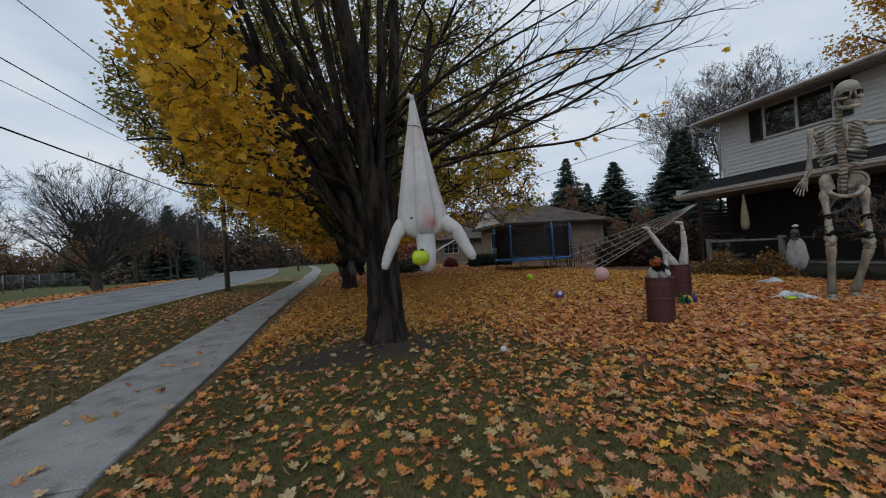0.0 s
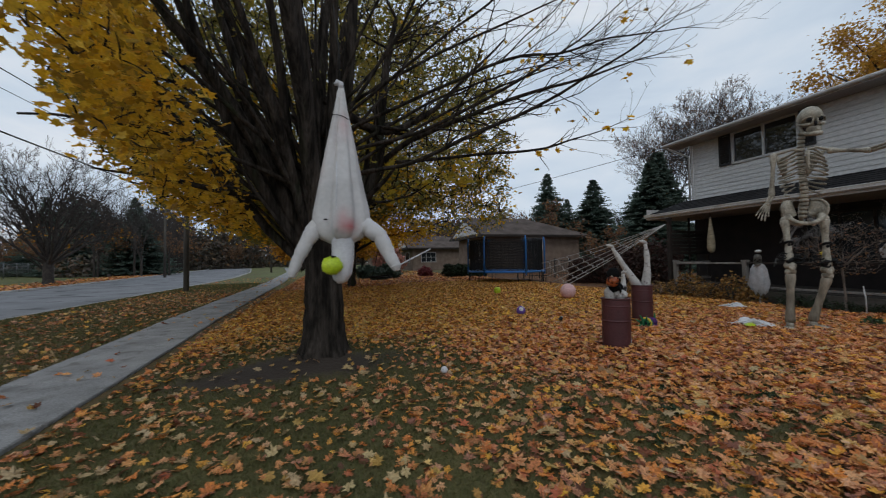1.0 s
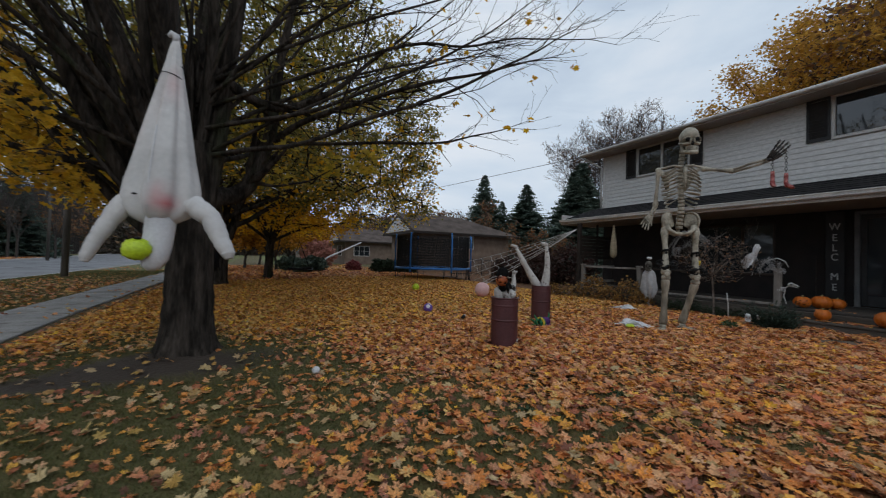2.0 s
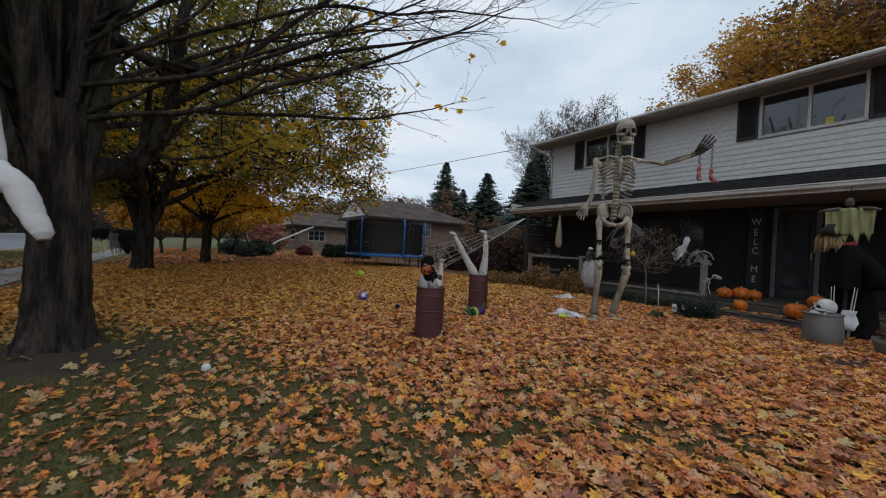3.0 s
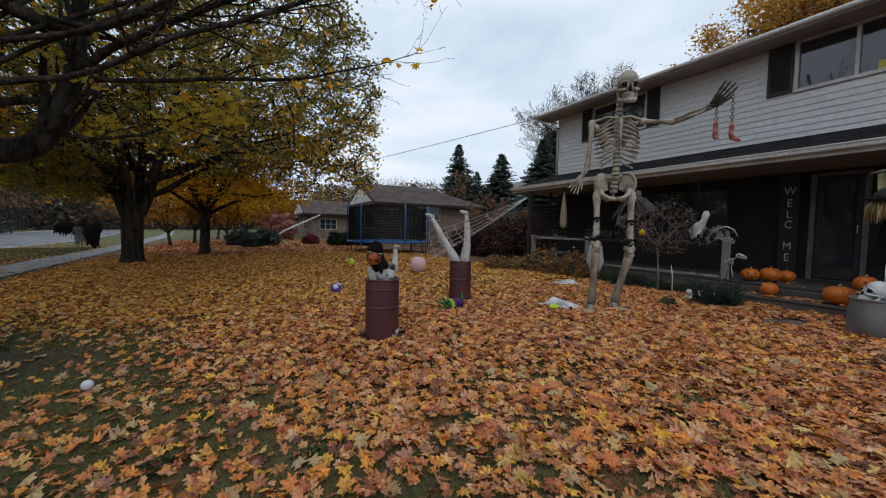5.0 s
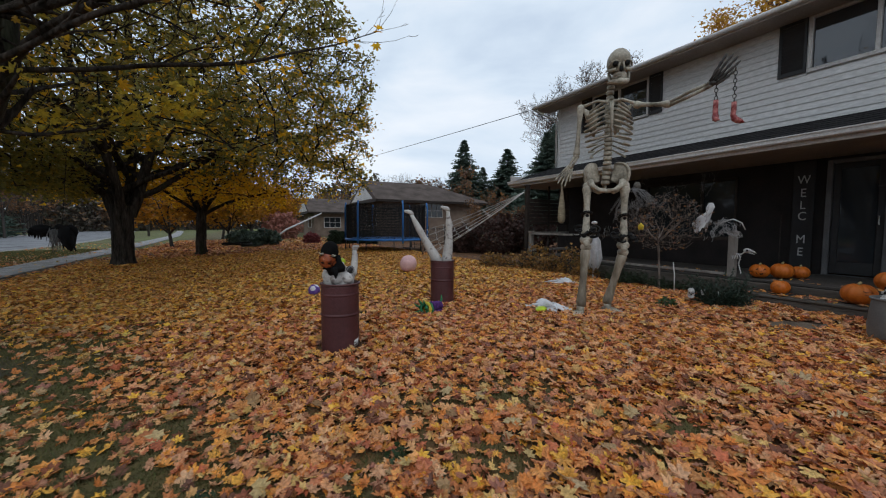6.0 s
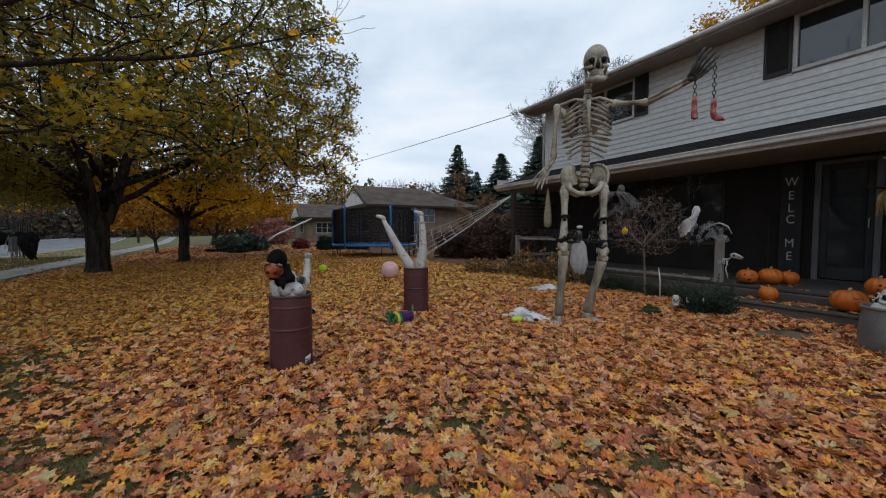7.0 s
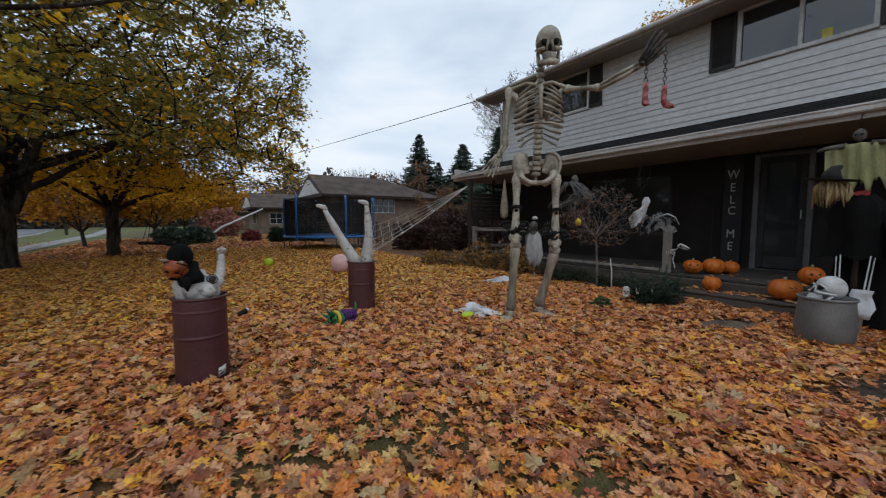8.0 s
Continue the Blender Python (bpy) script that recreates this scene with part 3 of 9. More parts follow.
def leaf_bed(name, label, spots, lo, hi, material, kind, extra=0.010):
    z = land(spots[:, 0], spots[:, 1]) + lr.uniform(0.002, 0.036, len(spots)) * (0.3 + cover(spots[:, 0], spots[:, 1])) + extra
    z = np.where(np.abs(spots[:, 0] - walk_mid(spots[:, 1])) < 0.72, -0.02, z)
    size = lr.uniform(lo, hi, len(spots))
    v, t = leaf_cloud(np.column_stack([spots, z]), size, lr, kind=kind)
    return tagged(new(name, quick_mesh(name, v, t, material)), label, "leaves", "", "stuff")


near = scatter((-1.7, 0.6), (10.6, 8.5), 780, lr, lambda x, y: litter(x, y) * np.where(y > 6, 0.85, 1.0) * np.where(x < 1.0, 0.7, 1.0))
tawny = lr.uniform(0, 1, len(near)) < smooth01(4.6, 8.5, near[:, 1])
leaf_bed("fallen_leaves", "thick bed of curled orange and brown maple leaves on the lawn", near[near[:, 1] < 4.6], 0.048, 0.106, M_leaf, "full")
leaf_bed("fallen_leaves", "thick bed of orange and brown maple leaves round the drums", near[(near[:, 1] >= 4.6) & ~tawny], 0.048, 0.106, M_leaf, "small")
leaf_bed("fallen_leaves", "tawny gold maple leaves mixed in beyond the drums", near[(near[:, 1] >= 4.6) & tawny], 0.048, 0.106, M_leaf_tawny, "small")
mid = scatter((-1.7, 8.5), (10.8, 20.0), 460, lr, litter)
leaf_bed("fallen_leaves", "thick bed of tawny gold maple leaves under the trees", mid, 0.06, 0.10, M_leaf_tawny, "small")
far = scatter((-1.7, 20.0), (15.0, 42.0), 60, lr, litter)
leaf_bed("fallen_leaves", "orange maple leaves spread over the far lawn", far, 0.12, 0.18, M_leaf, "small")
verge = scatter((-8.0, -8.0), (-1.7, 40.0), 34, lr, litter)
leaf_bed("fallen_leaves", "scattered tan and orange leaves on the grass verge", verge, 0.08, 0.125, M_leaf, "full")
verge2 = scatter((-8.0, 1.0), (-1.7, 30.0), 22, lr, litter)
leaf_bed("fallen_leaves", "dry tan leaves on the grass verge", verge2, 0.07, 0.11, M_leaf_pale, "small")
pale = scatter((-1.7, 0.6), (10.4, 9.0), 17, lr, lambda x, y: np.where(np.abs(x - walk_mid(y)) < 0.72, 0.03, 0.9 - 0.35 * cover(x, y)))
leaf_bed("fallen_leaves", "pale dry maple leaves lying singly on the grass", pale, 0.065, 0.118, M_leaf_pale, "full", 0.024)
back = scatter((-1.7, -9.0), (10.6, 0.6), 780, lr, lambda x, y: litter(x, y) * smooth01(-9.5, 0.6, y))
leaf_bed("fallen_leaves", "orange and brown maple leaves on the lawn by the drive", back, 0.045, 0.098, M_leaf, "tiny")
yside = scatter((-28.0, 8.0), (-17.6, 75.0), 16, lr, lambda x, y: 0.8 * smooth01(-7, -1, x - road_far(y)) * (x < road_far(y)))
leaf_bed("fallen_leaves", "rust-orange leaves drifted along the far kerb", yside, 0.2, 0.3, M_leaf, "small", 0.06)

# grass blades on the thin lawn
def blades(spots, rng, lo, hi, wide):
    n = len(spots)
    z = land(spots[:, 0], spots[:, 1])
    a = rng.uniform(0, 2 * math.pi, n)
    h = rng.uniform(lo, hi, n)
    lean = rng.uniform(0.2, 1.0, n) * h
    b = rng.uniform(0, 2 * math.pi, n)
    dx, dy = np.cos(a) * wide, np.sin(a) * wide
    p = np.column_stack([spots, z - 0.005])
    v = np.stack([p + np.column_stack([dx, dy, np.zeros(n)]), p - np.column_stack([dx, dy, np.zeros(n)]), p + np.column_stack([np.cos(b) * lean, np.sin(b) * lean, h])], 1)
    return v.reshape(-1, 3), np.arange(3 * n).reshape(-1, 3)


bare_lawn = scatter((-1.7, -1.5), (6.6, 8.0), 4200, lr, lambda x, y: (1 - 0.93 * cover(x, y)) * (1 - soil_at(x, y)))
v, t = blades(bare_lawn, lr, 0.02, 0.055, 0.0035)
tagged(new("grass", quick_mesh("grass", v, t, M_grass)), "short olive-green autumn grass on the lawn", "grass", "", "stuff")
verge_lawn = scatter((-8.1, -4.0), (-3.1, 30.0), 1300, lr, lambda x, y: 0.8 - 0.5 * cover(x, y))
v, t = blades(verge_lawn, lr, 0.03, 0.07, 0.007)
tagged(new("grass", quick_mesh("grass", v, t, M_grass)), "short green grass on the street verge", "grass", "", "stuff")

# ---- the house: white upper storey over a deep, dark porch ----
FX, Y0, Y1 = 13.1, -4.0, 10.25          # front wall, its two ends
ZJ, ZS = 3.36, 5.32                     # top of the porch roof at the wall, underside of the eaves
WIN = [(7.14, 8.82, 9.28, 6.70), (2.20, 3.86, 4.36, 1.72)]   # window from, to; outer edges of the shutters
SILL, HEAD = 4.365, 5.285

house = thing("house", "two-storey house with white siding above a dark porch", "house", (FX, 3.0, 0.1))
# upper wall: backing in pieces round the two windows
g = Geo()
g.box((FX + 0.02, Y0, ZJ - 0.5), (FX + 0.2, Y1 - 0.02, SILL))
g.box((FX + 0.02, Y0, HEAD), (FX + 0.2, Y1 - 0.02, ZS + 0.3))
edges = [Y0, WIN[1][0], WIN[1][1], WIN[0][0], WIN[0][1], Y1 - 0.02]
for a, b in ((edges[0], edges[1]), (edges[2], edges[3]), (edges[4], edges[5])):
    g.box((FX + 0.02, a, SILL), (FX + 0.2, b, HEAD))
g.box((FX + 0.2, Y1 - 0.2, 0.2), (FX + 8.0, Y1 - 0.02, ZS + 0.3))
g.box((FX + 0.2, Y0, 0.2), (FX + 8.0, Y0 + 0.18, ZS + 0.3))
g.box((FX + 7.8, Y0 + 0.18, 0.2), (FX + 8.0, Y1 - 0.2, ZS + 0.3))
part("wall", g, M_siding, house, "white clapboard wall")


def board(x, ya, yb, z, h):
    """One course of siding, its lower edge standing proud."""
    g = Geo()
    p = [(x + 0.018, z + h), (x + 0.002, z + h), (x - 0.012, z + 0.004), (x - 0.010, z), (x + 0.018, z)]
    v = [(a, ya, b) for a, b in p] + [(a, yb, b) for a, b in p]
    g.add(v, [(i, (i + 1) % 5, 5 + (i + 1) % 5, 5 + i) for i in range(5)] + [(4, 3, 2, 1, 0), (5, 6, 7, 8, 9)])
    return g


z, H = ZJ - 0.02, 0.131
while z < ZS:
    cuts = [(Y0, Y1)]
    if z + H > SILL - 0.06 and z < HEAD + 0.05:
        cuts = [(Y0, WIN[1][0] - 0.07), (WIN[1][1] + 0.07, WIN[0][0] - 0.07), (WIN[0][1] + 0.07, Y1)]
    for a, b in cuts:
        part("siding_board", board(FX, a, b, z, min(H, ZS - z)), M_siding, house)
    z += H
g = Geo()
g.box((FX - 0.03, Y1 - 0.03, ZJ - 0.1), (FX + 0.06, Y1 + 0.05, ZS), 0.01)
part("corner_post", g, M_siding, house)
for k in range(15):
    g = Geo()
    zz = ZJ - 0.02 + k * H
    g.box((FX + 0.07, Y1 - 0.018, zz), (FX + 8.0, Y1 + 0.008, zz + H - 0.006), 0.004)
    part("siding_board", g, M_siding, house)

# upper windows: frame, mullion, two panes, curtain, shutters
for (a, b, s1, s0) in WIN:
    win = part("window", Geo().box((FX - 0.035, a - 0.07, SILL - 0.075), (FX + 0.10, b + 0.07, SILL), 0.01), M_trim, house, "wide sliding window in a pale frame")
    part("window_frame", Geo().box((FX - 0.03, a - 0.065, SILL), (FX + 0.10, a, HEAD + 0.05), 0.008).box((FX - 0.03, b, SILL), (FX + 0.10, b + 0.065, HEAD + 0.05), 0.008)
         .box((FX - 0.03, a, HEAD - 0.01), (FX + 0.10, b, HEAD + 0.05), 0.008).box((FX - 0.02, (a + b) / 2 - 0.03, SILL), (FX + 0.06, (a + b) / 2 + 0.03, HEAD - 0.01), 0.006), M_trim, win)
    for c, d in ((a, (a + b) / 2 - 0.03), ((a + b) / 2 + 0.03, b)):
        part("pane", Geo().box((FX + 0.03, c, SILL), (FX + 0.038, d, HEAD - 0.01)), M_double, win)
    for c, d in ((b + 0.075, s1), (s0, a - 0.075)):
        sh = part("shutter", Geo().box((FX - 0.05, c, SILL - 0.06), (FX - 0.022, c + 0.05, HEAD + 0.06), 0.005).box((FX - 0.05, d - 0.05, SILL - 0.06), (FX - 0.022, d, HEAD + 0.06), 0.005)
                  .box((FX - 0.05, c + 0.05, SILL - 0.06), (FX - 0.022, d - 0.05, SILL + 0.02), 0.004).box((FX - 0.05, c + 0.05, HEAD - 0.02), (FX - 0.022, d - 0.05, HEAD + 0.06), 0.004), M_shutter, house, "black louvred shutter")
        for k in range(12):
            zz = SILL + 0.03 + k * (HEAD - SILL - 0.06) / 12
            part("slat", Geo().box((-0.005, c + 0.05, -0.038), (0.005, d - 0.05, 0.038), 0, pose(FX - 0.03, 0, zz + 0.035, 0, -25, 0)), M_shutter, sh)

part("sill_card", Geo().box((FX + 0.016, 2.64, SILL + 0.004), (FX + 0.026, 2.77, SILL + 0.155), 0.003), mat("yellow_card", (0.42, 0.36, 0.05), (0.52, 0.45, 0.08), 6, 0.6, 0.05), win, "yellow card standing against the pane")

# main roof: low gable with overhang, fascia, gutter
RE = 12.45                               # eave line
rg = Geo()
yn, yf = Y0 - 0.5, 10.80
ridge = (FX + 4.0, 6.9)
v = [(RE, yn, 5.36), (RE, yf, 5.36), (ridge[0], yn, ridge[1]), (ridge[0], yf, ridge[1]), (FX + 8.6, yn, 5.36), (FX + 8.6, yf, 5.36)]
v2 = [(x, y, z + 0.09) for x, y, z in v]
rg.add(v + v2, [(0, 1, 3, 2), (2, 3, 5, 4), (6, 8, 9, 7), (8, 10, 11, 9), (0, 6, 7, 1), (4, 5, 11, 10), (0, 2, 8, 6), (2, 4, 10, 8), (1, 7, 9, 3), (3, 9, 11, 5)])
part("roof", rg, M_shingle, house, "dark shingle roof")
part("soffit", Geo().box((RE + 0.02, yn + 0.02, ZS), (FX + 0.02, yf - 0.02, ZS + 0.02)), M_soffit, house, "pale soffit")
part("fascia", Geo().box((RE - 0.01, yn, 5.31), (RE + 0.02, yf, 5.40), 0.004).box((RE + 0.02, yf - 0.02, 5.31), (FX + 0.3, yf, 5.42), 0.004), M_trim, house)
part("gutter", Geo().tube([(RE - 0.055, yn, 5.385), (RE - 0.055, yf, 5.385)], 0.055, 8), M_trim, house, "pale metal gutter")
dp = [(RE - 0.04, yf - 0.12, 5.36), (RE + 0.05, yf - 0.14, 5.25), (FX - 0.05, Y1 + 0.09, 4.93), (FX - 0.05, Y1 + 0.09, 3.35)]
part("downpipe", Geo().tube(dp, 0.035, 8), M_trim, house, "pale downpipe with an elbow")
part("gable", Geo().add([(FX + 0.1, Y1, ZS), (FX + 7.9, Y1, ZS), (ridge[0], Y1, ridge[1] - 0.05), (FX + 0.1, Y1 - 0.1, ZS), (FX + 7.9, Y1 - 0.1, ZS), (ridge[0], Y1 - 0.1, ridge[1] - 0.05)],
     [(0, 1, 2), (3, 5, 4), (0, 3, 4, 1), (1, 4, 5, 2), (2, 5, 3, 0)]), M_siding, house)

# porch roof: a shingled lean-to with gutter, fascia and a board ceiling
PX, PZ, PN, PF = 11.30, 2.705, -4.3, 10.62
g = Geo()
g.add([(PX, PN, PZ + 0.08), (PX, PF, PZ + 0.08), (FX - 0.012, PF, ZJ), (FX - 0.012, PN, ZJ), (PX, PN, PZ + 0.02), (PX, PF, PZ + 0.02), (FX - 0.012, PF, ZJ - 0.06), (FX - 0.012, PN, ZJ - 0.06)],
      [(0, 3, 2, 1), (4, 5, 6, 7), (0, 1, 5, 4), (1, 2, 6, 5), (3, 0, 4, 7)])
part("porch_roof", g, M_shingle, house, "dark shingled porch roof")
rnd = random.Random(3)
for k in range(7):
    u0, u1 = k / 7, (k + 1.25) / 7
    x0, x1 = PX + (FX - 0.03 - PX) * u0, PX + (FX - 0.03 - PX) * min(u1, 1)
    za, zb = PZ + 0.08 + (ZJ - PZ - 0.08) * u0, PZ + 0.08 + (ZJ - PZ - 0.08) * min(u1, 1)
    g = Geo()
    g.add([(x0, PN, za + 0.008), (x0, PF, za + 0.008), (x1, PF, zb + 0.004), (x1, PN, zb + 0.004), (x0, PN, za + 0.022), (x0, PF, za + 0.022)],
          [(4, 3, 2, 5), (0, 1, 5, 4)][::1] + [(0, 3, 2, 1)])
    part("shingle_course", g, M_shingle, house)
part("porch_gutter", Geo().box((PX - 0.10, PN, PZ - 0.005), (PX - 0.004, PF, PZ + 0.095), 0.02).box((PX - 0.115, PN, PZ + 0.075), (PX - 0.1, PF, PZ + 0.10), 0.004), M_trim, house, "pale metal gutter along the porch")
part("porch_fascia", Geo().box((PX, PN, PZ - 0.07), (PX + 0.03, PF, PZ + 0.015), 0.004).box((PX + 0.03, PF - 0.03, PZ - 0.07), (FX, PF, PZ + 0.3), 0.004), M_trim, house)
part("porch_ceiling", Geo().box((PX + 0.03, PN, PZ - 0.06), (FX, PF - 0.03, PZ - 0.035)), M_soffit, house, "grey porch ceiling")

# lower wall with door opening and front window opening
DY0, DY1, DZ0, DZ1 = 2.79, 3.47, 0.52, 2.52
LW = (5.0, 7.0, 1.15, 2.40)
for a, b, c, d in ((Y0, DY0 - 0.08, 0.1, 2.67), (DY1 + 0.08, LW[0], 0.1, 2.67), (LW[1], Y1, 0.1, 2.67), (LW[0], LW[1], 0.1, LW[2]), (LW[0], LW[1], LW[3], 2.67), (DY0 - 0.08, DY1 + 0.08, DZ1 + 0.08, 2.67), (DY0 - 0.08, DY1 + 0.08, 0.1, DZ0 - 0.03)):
    part("lower_wall", Geo().box((FX + 0.02, a, c), (FX + 0.2, b, d)), M_darkwall, house, "dark brown brick wall, deepened with painted porch shade")
lw = part("window", Geo().box((FX - 0.03, LW[0] - 0.05, LW[2] - 0.06), (FX + 0.1, LW[1] + 0.05, LW[2]), 0.008).box((FX - 0.02, LW[0] - 0.05, LW[2]), (FX + 0.1, LW[0], LW[3]), 0.006)
          .box((FX - 0.02, LW[1], LW[2]), (FX + 0.1, LW[1] + 0.05, LW[3]), 0.006).box((FX - 0.02, LW[0] - 0.05, LW[3]), (FX + 0.1, LW[1] + 0.05, LW[3] + 0.06), 0.006), M_darkwood, house, "wide porch window in a dark frame")
for c, d in ((LW[0], 5.65), (5.70, 6.30), (6.35, LW[1])):
    part("pane", Geo().box((FX + 0.04, c, LW[2]), (FX + 0.048, d, LW[3])), M_glass, lw)
for c in (5.65, 6.30):
    part("mullion", Geo().box((FX - 0.01, c, LW[2]), (FX + 0.08, c + 0.05, LW[3]), 0.005), M_darkwood, lw)
# grey trim for door frame and threshold, porch shade put into the colour
M_doorframe = mat("porch_shaded_grey_paint", (0.075, 0.075, 0.078), (0.12, 0.12, 0.123), 3, 0.6, 0.2)
# front door: storm door with a pale frame
door = part("door", Geo().box((FX + 0.0, DY0 + 0.02, DZ0), (FX + 0.05, DY0 + 0.11, DZ1), 0.006).box((FX, DY1 - 0.11, DZ0), (FX + 0.05, DY1 - 0.02, DZ1), 0.006)
            .box((FX, DY0 + 0.11, DZ0), (FX + 0.05, DY1 - 0.11, DZ0 + 0.22), 0.006).box((FX, DY0 + 0.11, DZ1 - 0.1), (FX + 0.05, DY1 - 0.11, DZ1), 0.006), M_shutter, house, "black glazed storm door, shut")
part("pane", Geo().box((FX + 0.02, DY0 + 0.11, DZ0 + 0.22), (FX + 0.028, DY1 - 0.11, DZ1 - 0.1)), M_glass, door)
part("door_handle", Geo().tube([(FX - 0.02, DY0 + 0.07, 1.42), (FX - 0.05, DY0 + 0.07, 1.42), (FX - 0.05, DY0 + 0.07, 1.56), (FX - 0.02, DY0 + 0.07, 1.56)], 0.009, 8), M_trim, door, "pale metal handle")
part("door_frame", Geo().box((FX - 0.05, DY0 - 0.07, DZ0 - 0.02), (FX + 0.08, DY0 + 0.012, DZ1 + 0.07), 0.008).box((FX - 0.05, DY1 - 0.012, DZ0 - 0.02), (FX + 0.08, DY1 + 0.07, DZ1 + 0.07), 0.008)
     .box((FX - 0.05, DY0 + 0.012, DZ1), (FX + 0.08, DY1 - 0.012, DZ1 + 0.07), 0.008), M_doorframe, house, "grey door frame, darkened for the porch shade")
part("threshold", Geo().box((FX - 0.1, DY0 - 0.07, 0.49), (FX + 0.08, DY1 + 0.07, DZ0 - 0.02), 0.006), M_doorframe, house)

# porch deck, rails and posts
M_deck = mat("dark_worn_deck", (0.030, 0.026, 0.023), (0.065, 0.057, 0.05), 2.0, 0.85, 0.5, fine=12, stretch=(3, 0.4, 3), single=0.15)
deck = thing("porch_deck", "low porch floor of weathered grey timber", "porch", (11.1, 3.0, 0.1), kind="structure")
for k in range(13):
    part("plank", Geo().box((11.14 + k * 0.15, -4.2, 0.45), (11.285 + k * 0.15, 9.8, 0.485), 0.004), M_deck, deck)
for k, (za, zb) in enumerate(((0.10, 0.275), (0.28, 0.445))):
    part("beam", Geo().box((11.06 - 0.012 * k, -4.2, za), (11.13, 9.8, zb), 0.012), M_timber, deck)
part("step", Geo().box((10.62, 1.35, 0.05), (11.03, 3.75, 0.285), 0.012).box((10.60, 1.3, 0.288), (11.035, 3.8, 0.325), 0.008), M_timber, deck, "wide timber step")
M_post = mat("grey_post", (0.16, 0.145, 0.13), (0.27, 0.25, 0.225), 3, 0.8, 0.4, stretch=(2, 2, 0.3))
for y, top, m in ((9.62, 2.62, M_darkwood), (4.15, 1.28, M_post), (7.35, 1.22, M_post), (9.42, 1.22, M_post), (1.2, 2.62, M_darkwood), (-2.0, 2.62, M_darkwood)):
    tagged(solo("porch_post", Geo().box((11.15, y - 0.055, 0.485), (11.26, y + 0.055, top), 0.008).box((11.135, y - 0.07, top - 0.04), (11.275, y + 0.07, top - 0.005 if top > 2 else top + 0.012), 0.006),
                m, "dark roof post at the porch edge" if top > 2 else "short grey timber rail post with a flat cap", "post", (11.2, y, 0.485), "porch posts"))
rail = thing("porch_railing", "low weathered rail between the porch posts", "railing", (11.2, 7.0, 0.425))
part("top_rail", Geo().box((11.16, 7.41, 1.12), (11.25, 9.36, 1.17), 0.006), M_post, rail)
part("top_rail", Geo().box((11.16, 4.21, 1.12), (11.25, 7.29, 1.17), 0.006), M_darkwood, rail)
part("bottom_rail", Geo().box((11.17, 4.21, 0.50), (11.24, 7.29, 0.55), 0.006), M_post, rail)
part("bottom_rail", Geo().box((11.17, 7.41, 0.50), (11.24, 9.36, 0.55), 0.006), M_darkwood, rail)
# slatted screen closing the far end of the porch
scr = thing("slatted_screen", "dark horizontal slats closing the porch's far end", "screen", (12.1, 9.7, 0.425))
for k in range(7):
    part("slat", Geo().box((11.28, 9.68, 1.42 + k * 0.115), (13.05, 9.71, 1.52 + k * 0.115), 0.004), M_darkwood, scr)
for x in (11.33, 12.2, 13.0):
    part("upright", Geo().box((x - 0.03, 9.715, 0.425), (x + 0.03, 9.76, 2.64), 0.004), M_darkwood, scr)
part("lower_rail", Geo().box((11.28, 9.68, 0.6), (13.05, 9.71, 0.68), 0.004).box((11.28, 9.68, 1.14), (13.05, 9.71, 1.2), 0.004), M_post, scr)

# ---- trees ----
class Limbs:
    """Tapered tubes for a trunk and its branches."""

    def __init__(self):
        self.v, self.t, self.n = [], [], 0

    def tube(self, pts, radii, sides, ridge=None):
        """ridge(angles, ring numbers): how far the bark stands out, as a factor."""
        pts = np.asarray(pts)
        d = np.gradient(pts, axis=0)
        d /= np.linalg.norm(d, axis=1, keepdims=True) + 1e-9
        ref = np.array([0.31, 0.87, 0.38]) if abs(d[0][2]) > 0.6 else np.array([0.1, 0.2, 0.97])
        u = np.cross(d, ref)
        u /= np.linalg.norm(u, axis=1, keepdims=True) + 1e-9
        w = np.cross(d, u)
        a = np.arange(sides) * 2 * math.pi / sides
        rr = np.asarray(radii)[:, None] * (ridge(a[None, :], np.arange(len(pts))[:, None]) if ridge else np.ones((1, sides)))
        ring = pts[:, None, :] + rr[:, :, None] * (np.cos(a)[None, :, None] * u[:, None, :] + np.sin(a)[None, :, None] * w[:, None, :])
        m = len(pts)
        self.v.append(ring.reshape(-1, 3))
        i = np.arange(m - 1)[:, None] * sides
        k = np.arange(sides)[None, :]
        k2 = (k + 1) % sides
        p, q_, r, s = (i + k).ravel(), (i + k2).ravel(), (i + sides + k2).ravel(), (i + sides + k).ravel()
        self.t.append(self.n + np.concatenate([np.stack([p, q_, r], 1), np.stack([p, r, s], 1)]))
        self.n += m * sides

    def mesh(self, name, material):
        return quick_mesh(name, np.concatenate(self.v), np.concatenate(self.t), material, True)


def bough(rng, p, d, length, r0, r1, segs, wander=0.16, lift=0.0):
    """A wandering line of points from p towards d."""
    p, d = np.array(p, float), np.array(d, float)
    d /= np.linalg.norm(d)
    pts = [p.copy()]
    for i in range(segs):
        d = d + rng.normal(0, wander, 3) + np.array([0, 0, lift])
        d /= np.linalg.norm(d)
        p = p + d * length / segs
        pts.append(p.copy())
    return np.array(pts), np.linspace(r0, r1, segs + 1)


